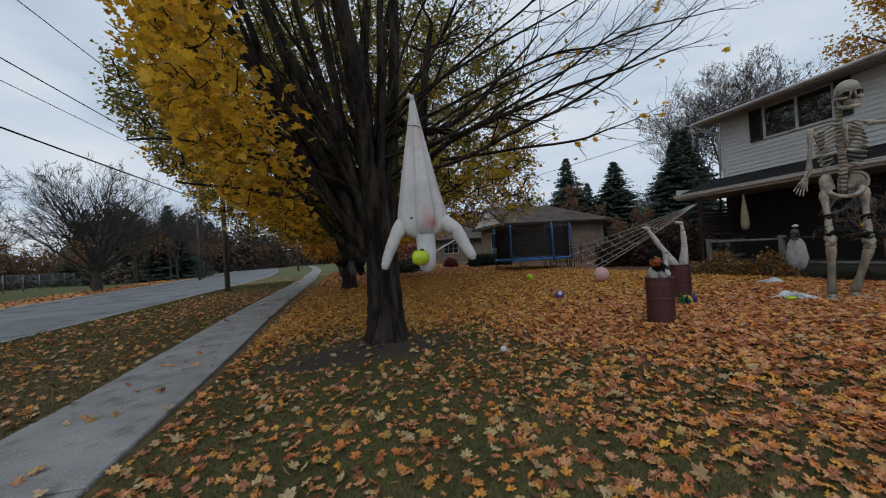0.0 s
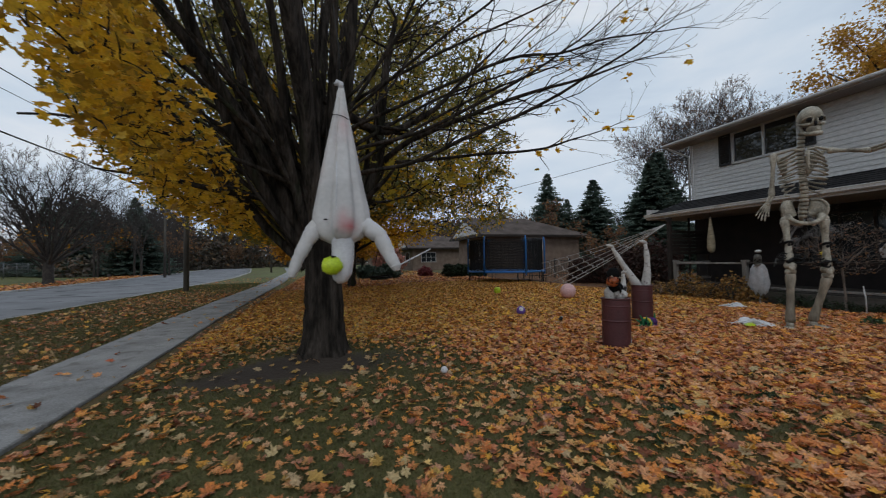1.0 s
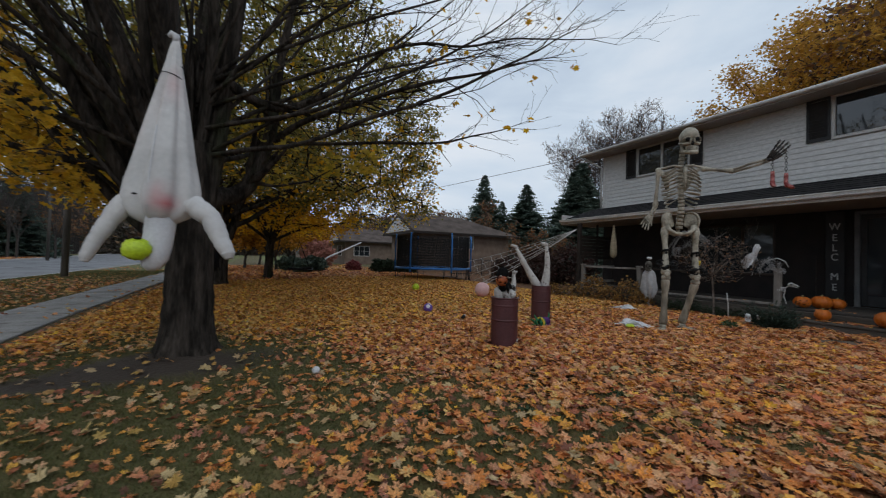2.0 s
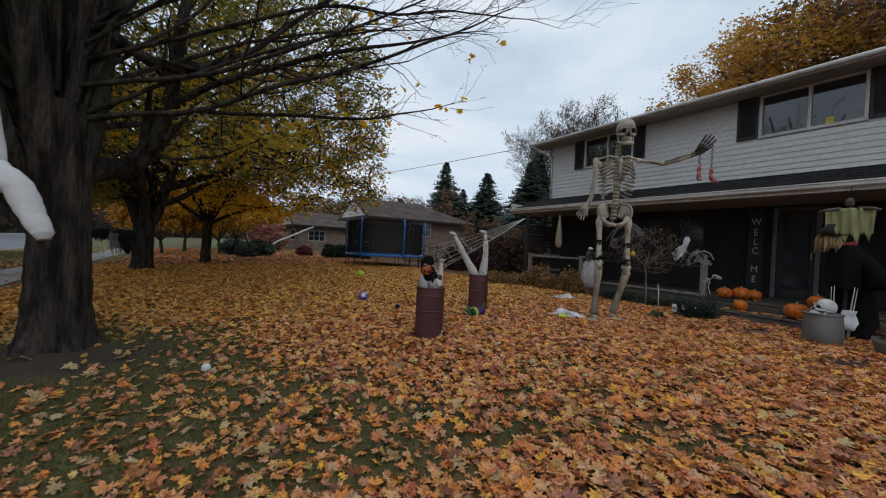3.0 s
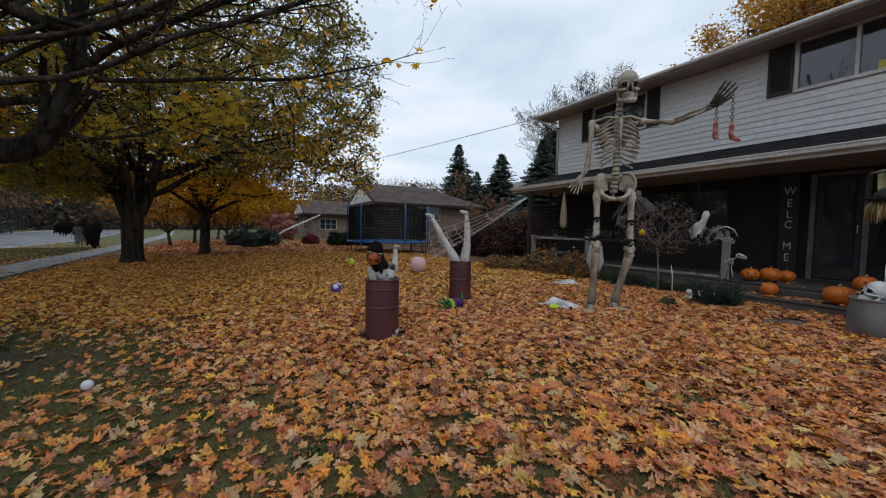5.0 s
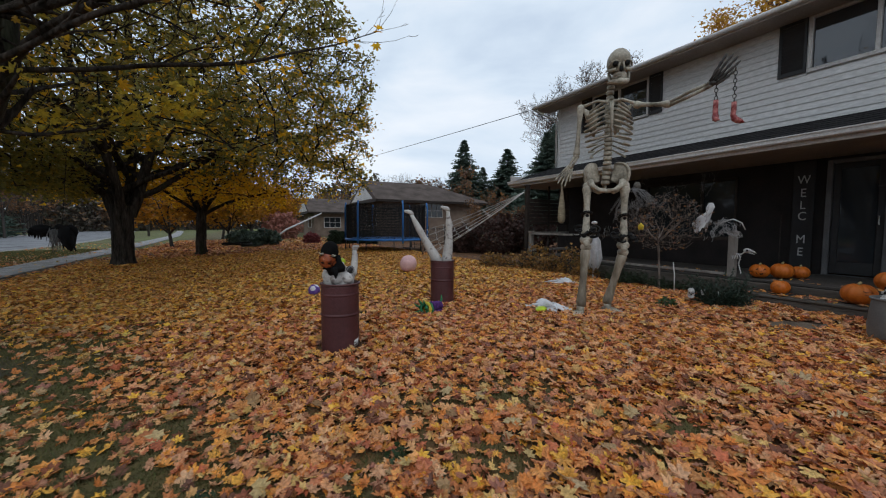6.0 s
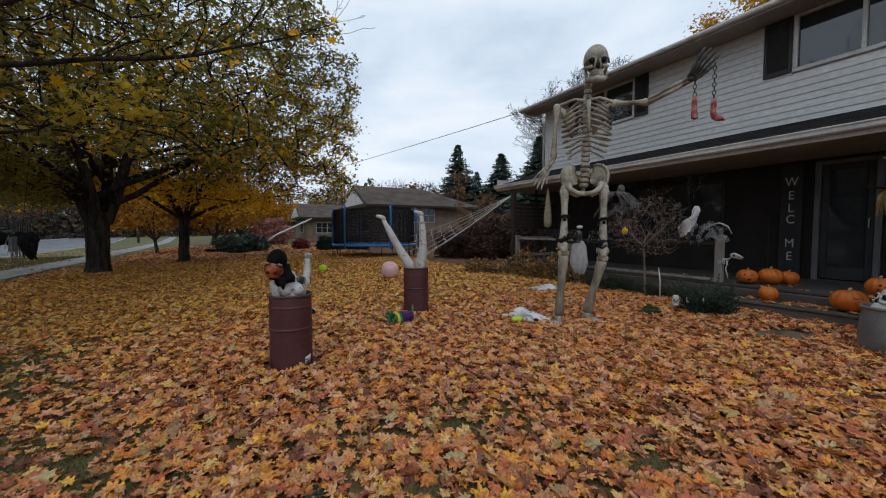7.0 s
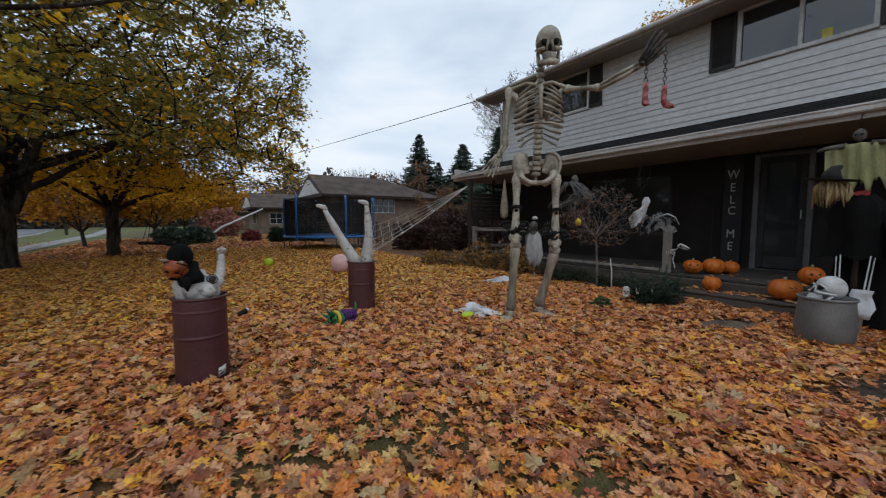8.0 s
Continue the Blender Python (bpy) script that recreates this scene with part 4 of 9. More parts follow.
def grow(limbs, tips, rng, pts, radii, level, deepest, per, shrink, spread, lift, twig):
    """Side branches along a bough, down to twigs; the ends are gathered in tips."""
    length = np.linalg.norm(np.diff(pts, axis=0), axis=1).sum()
    n = max(2, int(round(per[level] * length)))
    for i in range(n):
        f = rng.uniform(0.22, 1.0) if i < n - 1 else 1.0
        k = f * (len(pts) - 1)
        j = min(int(k), len(pts) - 2)
        p = pts[j] + (pts[j + 1] - pts[j]) * (k - j)
        d = pts[j + 1] - pts[j]
        d = d / (np.linalg.norm(d) + 1e-9)
        side = rng.normal(0, 1, 3)
        side -= d * side.dot(d)
        side /= np.linalg.norm(side) + 1e-9
        side[2] *= 0.6
        nd = d * rng.uniform(0.5, 0.9) + side * rng.uniform(0.5, 1.0) * spread
        ln = length * shrink * rng.uniform(0.6, 1.15) * (1.15 - 0.55 * f)
        r = max(twig, radii[j] * rng.uniform(0.38, 0.6))
        segs = 5 if level < deepest else 3
        bp, br = bough(rng, p, nd, ln, r, max(twig * 0.6, r * 0.3), segs, 0.17, lift)
        limbs.tube(bp, br, 6 if r > 0.04 else (4 if r > 0.012 else 3))
        if level < deepest:
            grow(limbs, tips, rng, bp, br, level + 1, deepest, per, shrink, spread, lift, twig)
        else:
            tips.append(bp)


def foliage(tips, rng, per_tip, size, material, name, keep=None, droop=0.08, kind="small", spread=0.16):
    """Leaves round the ends of the twigs."""
    t = np.concatenate(tips)
    n = len(t)
    pick = rng.integers(0, n, int(n * per_tip))
    p = t[pick] + rng.normal(0, spread, (len(pick), 3)) - np.array([0, 0, droop])
    if keep is not None:
        p = p[rng.uniform(0, 1, len(p)) < keep(p)]
    nr = rng.normal(0, 0.7, (len(p), 3)) + np.array([0, 0, 0.5])
    sz = rng.uniform(size * 0.75, size * 1.25, len(p))
    v, tr = leaf_cloud(p, sz, rng, normals=nr, kind=kind, curl=0.25)
    return quick_mesh(name, v, tr, material)


def trunk_line(limbs, base, top, r0, r1, rng, flare=1.6, lean=(0, 0), sides=14):
    """A trunk with a root flare; a stout one has furrowed bark and lobed roots."""
    h = top - base[2]
    stout = sides > 13
    zs = [0, 0.08, 0.2, 0.45, 0.9, 1.5]
    zs = list(np.linspace(0, h, 30)) if stout else [z for z in zs if z < h * 0.8] + [h]
    pts, rad = [], []
    for z in zs:
        f = z / h
        wob = 0.004 if stout else 0.012
        pts.append((base[0] + lean[0] * f + rng.normal(0, wob), base[1] + lean[1] * f + rng.normal(0, wob), base[2] + z))
        rad.append((r0 + (r1 - r0) * f) * (1 + (flare - 1) * math.exp(-z / 0.16)))
    if stout:
        n = sides * 5
        w1, w2, w3 = rng.normal(0, 1, (len(zs), n)), rng.uniform(0, 6.3), rng.uniform(0, 6.3)
        lobe = np.exp(-np.array(zs) / 0.22)
        limbs.tube(pts, rad, n, lambda a, i: 1 + 0.035 * np.abs(np.sin(13 * a + 0.5 * np.sin(0.55 * i + w2) + 0.8 * np.sin(3 * a + w3))) + 0.012 * w1 + 0.14 * lobe[i] * np.cos(5 * a + w2) + 0.03 * np.cos(3 * a + w3))
    else:
        limbs.tube(pts, rad, sides)
    return np.array(pts[-1])


def plant(name, label, base, limbs, leaves, category="tree", group="", bark=None):
    tree = thing(name, label, category, base, group)
    me = limbs.mesh("trunk", bark or M_bark)
    b = new("trunk", me)
    b.parent = tree
    b.matrix_parent_inverse = Matrix.Translation(base).inverted()
    for nm, lf, lab in leaves:
        c = new(nm, lf)
        c.parent = tree
        c.matrix_parent_inverse = Matrix.Translation(base).inverted()
        tagged(c, lab, "", "", "stuff")
    return tree


def colonise(limbs, rng, frames_, targets, r_end=0.004, r_add=0.006, sag=0.0, centre=None, wild=0.10, most=0.05):
    """Branches that reach out to every target from the nearest wood already there. Returns the twig ends."""
    nodes = np.concatenate(frames_)
    cap = len(nodes) + 4 * len(targets)
    store = np.zeros((cap, 3))
    store[:len(nodes)] = nodes
    n = len(nodes)
    c = np.array(centre, float)
    targets = targets[np.argsort(np.linalg.norm((targets - c) * np.array([1, 1, 0.6]), axis=1))]
    ends = []
    for t in targets:
        d = np.linalg.norm(store[:n] - t, axis=1)
        out = np.linalg.norm((store[:n] - c)[:, :2], axis=1)
        cost = d + 0.35 * np.maximum(0, out - np.linalg.norm((t - c)[:2])) + 0.5 * np.maximum(0, store[:n, 2] - t[2])
        i = int(np.argmin(cost))
        p, ln = store[i], d[i]
        if ln < 0.05:
            continue
        u = t - p
        bend = rng.normal(0, wild, 3) * ln
        pts = np.array([p, p + u * 0.33 + bend + np.array([0, 0, 0.06 * ln]), p + u * 0.68 + bend * 0.8 + np.array([0, 0, 0.05 * ln - sag * ln]), t])
        r0 = min(most, r_add + 0.010 * ln)
        limbs.tube(pts, np.linspace(r0, r_end, 4), 5 if r0 > 0.02 else 3)
        store[n:n + 3] = pts[1:]
        n += 3
        ends.append(pts[1:])
    return ends


def crown_points(rng, n, centre, radius, low, high, edge=0.55, pick=None):
    """Random places in a spreading crown: low(r) and high(r) bound it at the distance r from the stem."""
    out = []
    while len(out) < n:
        a = rng.uniform(0, 2 * math.pi)
        r = radius * rng.uniform(0.05, 1) ** edge
        lo, hi = low(r), high(r)
        if hi <= lo:
            continue
        z = lo + (hi - lo) * rng.uniform(0, 1) ** 0.9
        p = np.array([centre[0] + r * math.cos(a), centre[1] + r * math.sin(a), z])
        if pick is None or rng.uniform() < pick(p):
            out.append(p)
    return np.array(out)


def street_edge(x, y):
    """The golden crown's lower edge, which rises towards the street and away from the trunk."""
    k = y / 6.5
    return 1.35 + k * (np.interp(-x / k, [0.95, 1.75, 2.33, 3.0, 3.7, 4.4], [1.7, 2.4, 3.2, 4.5, 6.0, 9.0]) - 1.35)


def leaves_at(ends, rng, count, size, material, name, spread, kind="small", keep=None):
    """Leaves in clusters along the outer twigs."""
    t = np.concatenate(ends)
    pick = rng.integers(0, len(t), count)
    p = t[pick] + rng.normal(0, 1, (count, 3)) * np.array([spread, spread, spread * 0.6]) - np.array([0, 0, spread * 0.35])
    if keep is not None:
        p = p[keep(p)]
    nr = rng.normal(0, 0.55, (len(p), 3)) + np.array([0, 0, 0.6])
    v, tr = leaf_cloud(p, rng.uniform(size * 0.7, size * 1.25, len(p)), rng, normals=nr, kind=kind, curl=0.25)
    return quick_mesh(name, v, tr, material)


# the golden maple beside the sidewalk: several upright stems, golden towards the street, nearly bare towards the house
rng = np.random.default_rng(21)
L = Limbs()
T1 = (0.52, 5.95, -0.05)
trunk_line(L, T1, 2.7, 0.285, 0.20, rng, 1.45, (0.0, 0.0), 18)
top = np.array([0.52, 5.95, 1.75])
wood_ = []
stems = [((0.12, -0.05, 1.0), 7.0, 0.15), ((0.05, 0.22, 1.0), 7.2, 0.14), ((-0.02, -0.15, 1.0), 7.4, 0.16), ((-0.10, 0.10, 1.0), 7.4, 0.17), ((-0.18, -0.10, 1.0), 7.0, 0.15), ((-0.27, 0.15, 1.0), 7.0, 0.14), ((-0.36, -0.05, 1.0), 6.6, 0.12),
         ((-0.48, 0.20, 1.0), 6.2, 0.11), ((-0.58, -0.10, 1.0), 6.0, 0.10), ((-0.15, 0.45, 1.0), 6.4, 0.12), ((-0.75, 0.15, 1.0), 5.6, 0.085), ((0.10, 0.50, 1.0), 6.0, 0.09), ((-0.22, 0.02, 1.0), 6.6, 0.09), ((-0.42, 0.40, 1.0), 6.0, 0.09),
         ((0.0, 0.05, 1.0), 6.8, 0.10), ((-0.32, -0.20, 1.0), 6.0, 0.075), ((-0.95, 0.30, 1.0), 5.2, 0.075), ((-0.52, 0.05, 1.0), 5.8, 0.07)]
for d, ln, r in stems:
    bp, br = bough(rng, top + np.array([d[0] * 0.24, d[1] * 0.24, -0.45]), d, ln, r * 0.92, 0.022, 14, 0.05, 0.01)
    L.tube(bp, br, 12, lambda a, i: 1 + 0.05 * np.abs(np.sin(4 * a + 0.4 * i)))
    wood_.append(bp)
low = [((-1.0, -0.05, 0.62), 2.8, 0.065, 2.0), ((-0.75, -0.5, 0.75), 2.4, 0.05, 2.1), ((-0.9, 0.45, 0.55), 3.6, 0.065, 2.0), ((-1.0, 0.25, 0.65), 3.6, 0.065, 2.4), ((-0.7, 0.8, 0.5), 3.8, 0.06, 2.2),
       ((-1.0, -0.3, 0.8), 2.8, 0.045, 2.6), ((-0.85, 0.1, 0.95), 3.6, 0.05, 2.4), ((-0.95, -0.5, 0.62), 3.0, 0.04, 2.3), ((-0.7, -0.45, 1.0), 3.4, 0.04, 2.6), ((-0.9, -0.15, 1.1), 3.6, 0.045, 2.3), ((0.25, 0.95, 0.45), 4.0, 0.05, 2.4)]
thin = np.random.default_rng(23)
for k in range(44):
    a_ = thin.uniform(0, 2 * math.pi)
    d_ = (-0.22 + 0.42 * math.cos(a_) - 0.15 * (k % 3), 0.18 + 0.34 * math.sin(a_), 1.0)
    bp, br = bough(thin, top + np.array([d_[0] * 0.3, d_[1] * 0.3, thin.uniform(-0.4, 1.6)]), d_, thin.uniform(3.0, 5.5), thin.uniform(0.02, 0.042), 0.006, 12, 0.09, 0.01)
    if bp[6][0] < 1.0:
        L.tube(bp, br, 6)
        wood_.append(bp)
for d, ln, r, z0 in low:
    bp, br = bough(rng, np.array([0.52 + d[0] * 0.18, 5.95 + d[1] * 0.18, z0]), d, ln, r, 0.012, 11, 0.085, 0.0)
    L.tube(bp, br, 8)
    wood_.append(bp)
# boughs towards the house: a knee that turns upright, and long nearly bare ones over the lawn
knee = [(0.60, 6.08, 1.92), (0.76, 6.38, 2.10), (0.92, 6.5, 2.13), (1.14, 6.5, 2.27), (1.28, 6.5, 2.65), (1.41, 6.5, 3.05), (1.43, 6.5, 3.55), (1.52, 6.5, 4.4), (1.75, 6.6, 5.6)]
over = [(1.36, 6.45, 2.90), (1.70, 6.10, 3.20), (2.35, 5.50, 3.41), (3.05, 4.85, 3.58), (3.74, 4.22, 3.66), (4.5, 3.7, 3.85)]
dip = [(0.58, 6.0, 3.78), (0.79, 6.0, 3.63), (1.10, 6.0, 3.44), (1.45, 6.0, 3.35), (1.76, 6.0, 3.45), (2.34, 6.0, 3.86), (2.85, 6.0, 4.42), (3.5, 5.9, 5.1)]
fringe = [(1.40, 6.45, 2.98), (2.2, 6.0, 2.98), (3.0, 5.4, 2.97), (3.64, 5.0, 2.97), (3.95, 4.95, 3.08), (4.4, 4.8, 3.22), (4.87, 4.66, 3.40)]
spray = [(1.18, 6.5, 2.35), (1.55, 6.72, 2.36), (2.0, 6.8, 2.52), (2.45, 6.75, 2.80), (2.85, 6.66, 2.98)]
side_tips = {}
for nm, pts, r0, r1 in (("knee", knee, 0.145, 0.03), ("over", over, 0.054, 0.004), ("dip", dip, 0.088, 0.014), ("fringe", fringe, 0.030, 0.003), ("spray", spray, 0.026, 0.004)):
    p_ = np.array(pts)
    k_ = np.arange(len(p_))
    f_ = np.linspace(0, len(p_) - 1, 3 * len(p_))
    p_ = np.stack([np.interp(f_, k_, p_[:, q]) for q in range(3)], 1) + rng.normal(0, 0.012, (len(f_), 3))
    p_[1:-1] = (p_[:-2] + 2 * p_[1:-1] + p_[2:]) / 4
    r_ = r1 + (r0 - r1) * np.linspace(1, 0, len(p_)) ** (0.55 if nm == "knee" else 0.9)
    L.tube(p_, r_, 9)
    wood_.append(p_)
    tips_b = []
    grow(L, tips_b, rng, p_, r_, 1, 2, (1.5, 3.6, 3.6), 0.24, 0.8, 0.01, 0.003)
    side_tips[nm] = tips_b


def gold_side(x, y, z):
    """True on the street side of the stems, where the crown is golden."""
    return x < y * (-0.06 - 0.115 * np.clip(z - 2.0, 0, 2.1)) + 0.25 * wavy(x + z, y - z, 3.0)


gold_t = crown_points(rng, 1150, (-1.2, 7.0), 4.2, lambda r: 1.95 + 0.30 * max(0, r - 2.0), lambda r: 9.0 - 0.2 * r * r, 0.6, lambda p: (((p[0] + 1.0) / 3.4) ** 2 + ((p[1] - 7.0) / 4.3) ** 2 < 1) * (p[0] > -0.43 * p[1]) * (p[2] > street_edge(p[0], p[1])) * float(gold_side(p[0], p[1], p[2])))
ends_gold = colonise(L, rng, wood_, gold_t, 0.004, 0.007, 0.02, T1)
ends_bare = side_tips["over"] + side_tips["dip"] + side_tips["fringe"]
for d, ln, r, z0 in (((0.90, -0.35, 0.70), 4.8, 0.028, 2.6), ((1.0, 0.10, 0.72), 5.6, 0.030, 2.9), ((0.7, -0.25, 1.1), 5.6, 0.028, 3.2), ((0.75, 0.3, 1.0), 5.4, 0.030, 3.0), ((0.55, -0.55, 1.2), 5.0, 0.026, 3.4), ((0.95, -0.1, 1.0), 5.6, 0.026, 3.6)):
    bp, br = bough(rng, np.array([0.55 + d[0] * 0.15, 5.95 + d[1] * 0.15, z0]), d, ln, r, 0.004, 12, 0.06, 0.0)
    L.tube(bp, br, 6)
    tips_b = []
    grow(L, tips_b, rng, bp, br, 1, 2, (1.5, 3.4, 3.8), 0.32, 0.66, 0.02, 0.003)
    ends_bare += tips_b
for pts, r0 in (([(0.62, 5.9, 2.55), (1.7, 5.4, 2.72), (2.8, 4.75, 3.15), (3.8, 4.6, 3.70), (4.72, 4.6, 4.30), (5.55, 4.6, 4.92), (6.1, 4.6, 5.40)], 0.034), ([(0.62, 5.9, 2.9), (1.8, 5.4, 3.15), (2.95, 4.75, 3.68), (3.72, 4.75, 4.22), (4.45, 4.75, 4.85), (5.3, 4.7, 5.6)], 0.030),
                ([(0.62, 5.95, 3.2), (1.9, 5.4, 3.72), (3.0, 4.85, 4.16), (3.95, 4.85, 4.40), (4.98, 4.85, 4.80), (6.1, 4.85, 5.12), (7.0, 4.85, 5.26)], 0.028), ([(0.62, 5.95, 3.5), (1.8, 5.5, 4.2), (2.9, 5.2, 4.75), (4.0, 5.1, 5.35), (5.2, 5.0, 6.0)], 0.028), ([(0.62, 5.9, 3.3), (1.6, 5.2, 4.0), (2.5, 4.6, 4.6), (3.3, 4.3, 5.3), (4.0, 4.2, 6.0)], 0.026)):
    p_ = np.array(pts)
    f_ = np.linspace(0, len(p_) - 1, 4 * len(p_))
    p_ = np.stack([np.interp(f_, np.arange(len(p_)), p_[:, q]) for q in range(3)], 1) + thin.normal(0, 0.018, (len(f_), 3))
    p_[1:-1] = (p_[:-2] + 2 * p_[1:-1] + p_[2:]) / 4
    r_ = 0.003 + (r0 - 0.003) * np.linspace(1, 0, len(p_)) ** 0.9
    L.tube(p_, r_, 6)
    grow(L, [], thin, p_, r_, 1, 2, (1.5, 2.5, 3.4), 0.30, 0.55, 0.015, 0.003)
dusky_t = crown_points(rng, 900, (0.0, 7.8), 3.4, lambda r: 2.7, lambda r: 8.6 - 0.2 * r * r, 0.6, lambda p: float(p[1] > 6.4 and p[0] > -0.17 * p[1]))
ends_dusky = colonise(L, rng, wood_, dusky_t, 0.004, 0.007, 0.02, T1)
dusk_lf = leaves_at(ends_dusky, rng, 4600, 0.085, M_olive, "dusky_leaves", 0.2, "tiny", lambda p: p[:, 0] > -0.2 * p[:, 1])
gold_lf = leaves_at(ends_gold, rng, 12500, 0.095, M_gold, "golden_leaves", 0.19, "small", lambda p: (p[:, 2] > street_edge(p[:, 0], p[:, 1]) - 0.1) & gold_side(p[:, 0] - 0.15, p[:, 1], p[:, 2]) & (np.hypot(p[:, 0], p[:, 1]) > 1.6))
few_e = [e for i, e in enumerate(ends_bare) if i % 9 == 0]
few_lf = leaves_at(few_e, rng, 130, 0.09, M_gold, "last_leaves", 0.10, "full", lambda p: (p[:, 2] > 2.5) & (np.hypot(p[:, 0] - 2.6, p[:, 1] - 0.5) > 2.6))
clumps = [np.array([c_]) for c_ in ((3.94, 5.0, 3.07), (3.64, 5.0, 2.93), (4.0, 4.95, 2.98), (4.86, 4.66, 3.38), (4.6, 4.75, 3.30), (2.6, 5.7, 2.9))]
tuft_lf = leaves_at(clumps, rng, 17, 0.115, M_bright, "last_leaves", 0.07, "full")
spray_lf = leaves_at(side_tips["spray"] + side_tips["knee"][::7], rng, 210, 0.11, M_lemon, "spray_leaves", 0.11, "full", lambda p: (p[:, 2] < 3.3) & (p[:, 2] > 1.95) & (p[:, 1] > 6.0))
plant("maple_tree", "large dark-stemmed maple, golden on the street side, otherwise nearly bare", T1, L, [("crown", gold_lf, "golden yellow leaves"), ("crown", dusk_lf, "olive leaves behind the stems"), ("crown", few_lf, "a few last yellow leaves on bare twigs"), ("crown", tuft_lf, "bright yellow leaves at the bough ends"), ("crown", spray_lf, "yellow leaves on a low hanging spray")])

# two more maples further along the lawn
rng = np.random.default_rng(33)
L = Limbs()
B = (0.0, 16.6, -0.02)
top = trunk_line(L, B, 2.0, 0.275, 0.30, rng, 1.4, (0.02, 0.0), 16)
wood_ = []
stems2 = []
for dx, dy, r in ((-0.34, 0.05, 0.18), (0.36, 0.10, 0.18), (0.02, -0.28, 0.15), (0.05, 0.35, 0.15)):
    bp, br = bough(rng, top + np.array([dx * 0.5, dy * 0.5, -0.35]), (dx, dy, 1.0), 8.0, r, 0.035, 12, 0.05, 0.0)
    L.tube(bp, br, 10)
    stems2.append(bp)
    wood_.append(bp)
for k in range(34):
    a = 2.4 * k + rng.uniform(-0.2, 0.2)
    j = 1 + k % 7
    q0 = stems2[k % 4][j]
    d = (math.cos(a), math.sin(a), rng.uniform(0.22, 0.55) + 0.05 * j)
    bp, br = bough(rng, q0, d, 7.2 - 0.42 * j, 0.115 - 0.008 * j, 0.022, 11, 0.085, 0.02 - 0.004 * j)
    L.tube(bp, br, 7)
    wood_.append(bp)
tgt = crown_points(rng, 3300, (0.3, 16.4), 7.9, lambda r: 4.3 - 0.22 * r, lambda r: 12.5 - 0.085 * r * r, 0.5, lambda p: float(p[0] > 0.4 - 0.25 * p[1] - 0.8 * (p[2] - 1.35)))
low_t = crown_points(rng, 320, (-2.0, 15.8), 3.2, lambda r: 2.25, lambda r: 3.7, 0.5, lambda p: float(p[0] > -2.6 and p[0] < -0.6))
tgt = np.concatenate([tgt, low_t])
ends = colonise(L, rng, wood_, tgt, 0.006, 0.020, 0.02, B, 0.08, 0.075)
lf = leaves_at(ends, rng, 96000, 0.115, M_olive, "crown", 0.17, "tiny", lambda p: (p[:, 2] > np.where(p[:, 0] < -0.6, 1.95, 2.35) + 0.3 * wavy(p[:, 0], p[:, 1], 1.2)) & ((p[:, 0] > 0.3 - 0.25 * p[:, 1] - 0.8 * (p[:, 2] - 1.35)) | ((p[:, 2] < 3.8) & (p[:, 0] > -2.9))))
yl = leaves_at([e for e in ends if e[-1][2] < 5.5 and math.hypot(e[-1][0], e[-1][1] - 16.6) > 4.0], rng, 6000, 0.125, M_bright, "crown", 0.25, "tiny", lambda p: p[:, 2] > 2.0)
plant("maple_tree", "broad maple with a dark trunk and olive-green leaves turning yellow", B, L, [("crown", lf, "olive and yellow leaves"), ("crown", yl, "yellow leaves on the lower boughs")])

rng = np.random.default_rng(35)
L = Limbs()
B = (1.8, 20.8, 0.0)
top = trunk_line(L, B, 1.95, 0.20, 0.20, rng, 1.5, (0.05, 0.0), 12)
wood_ = []
for k in range(9):
    a = 2 * math.pi * k / 9 + rng.uniform(-0.2, 0.2)
    d = (math.cos(a), math.sin(a), rng.uniform(0.8, 1.7))
    bp, br = bough(rng, top + np.array([0, 0, -0.15]), d, rng.uniform(4.2, 5.2), 0.085, 0.018, 8, 0.09, -0.02)
    L.tube(bp, br, 7)
    wood_.append(bp)
tgt = crown_points(rng, 950, (1.5, 21.0), 4.9, lambda r: 2.35 + 0.03 * r, lambda r: 8.0 - 0.10 * r * r, 0.55)
ends = colonise(L, rng, wood_, tgt, 0.008, 0.012, 0.03, B)
lf = leaves_at(ends, rng, 15000, 0.16, M_bright, "crown", 0.26, "tiny", lambda p: (p[:, 2] > 1.75) & (p[:, 2] < 3.7 + 0.4 * wavy(p[:, 0], p[:, 1], 1.5)))
ol = leaves_at(ends, rng, 15000, 0.16, M_olive, "crown", 0.26, "tiny", lambda p: p[:, 2] > 3.4 + 0.4 * wavy(p[:, 0], p[:, 1], 1.5))
plant("maple_tree", "smaller maple with olive leaves, amber-yellow on the low boughs", B, L, [("crown", lf, "amber-yellow leaves"), ("crown", ol, "olive leaves")])


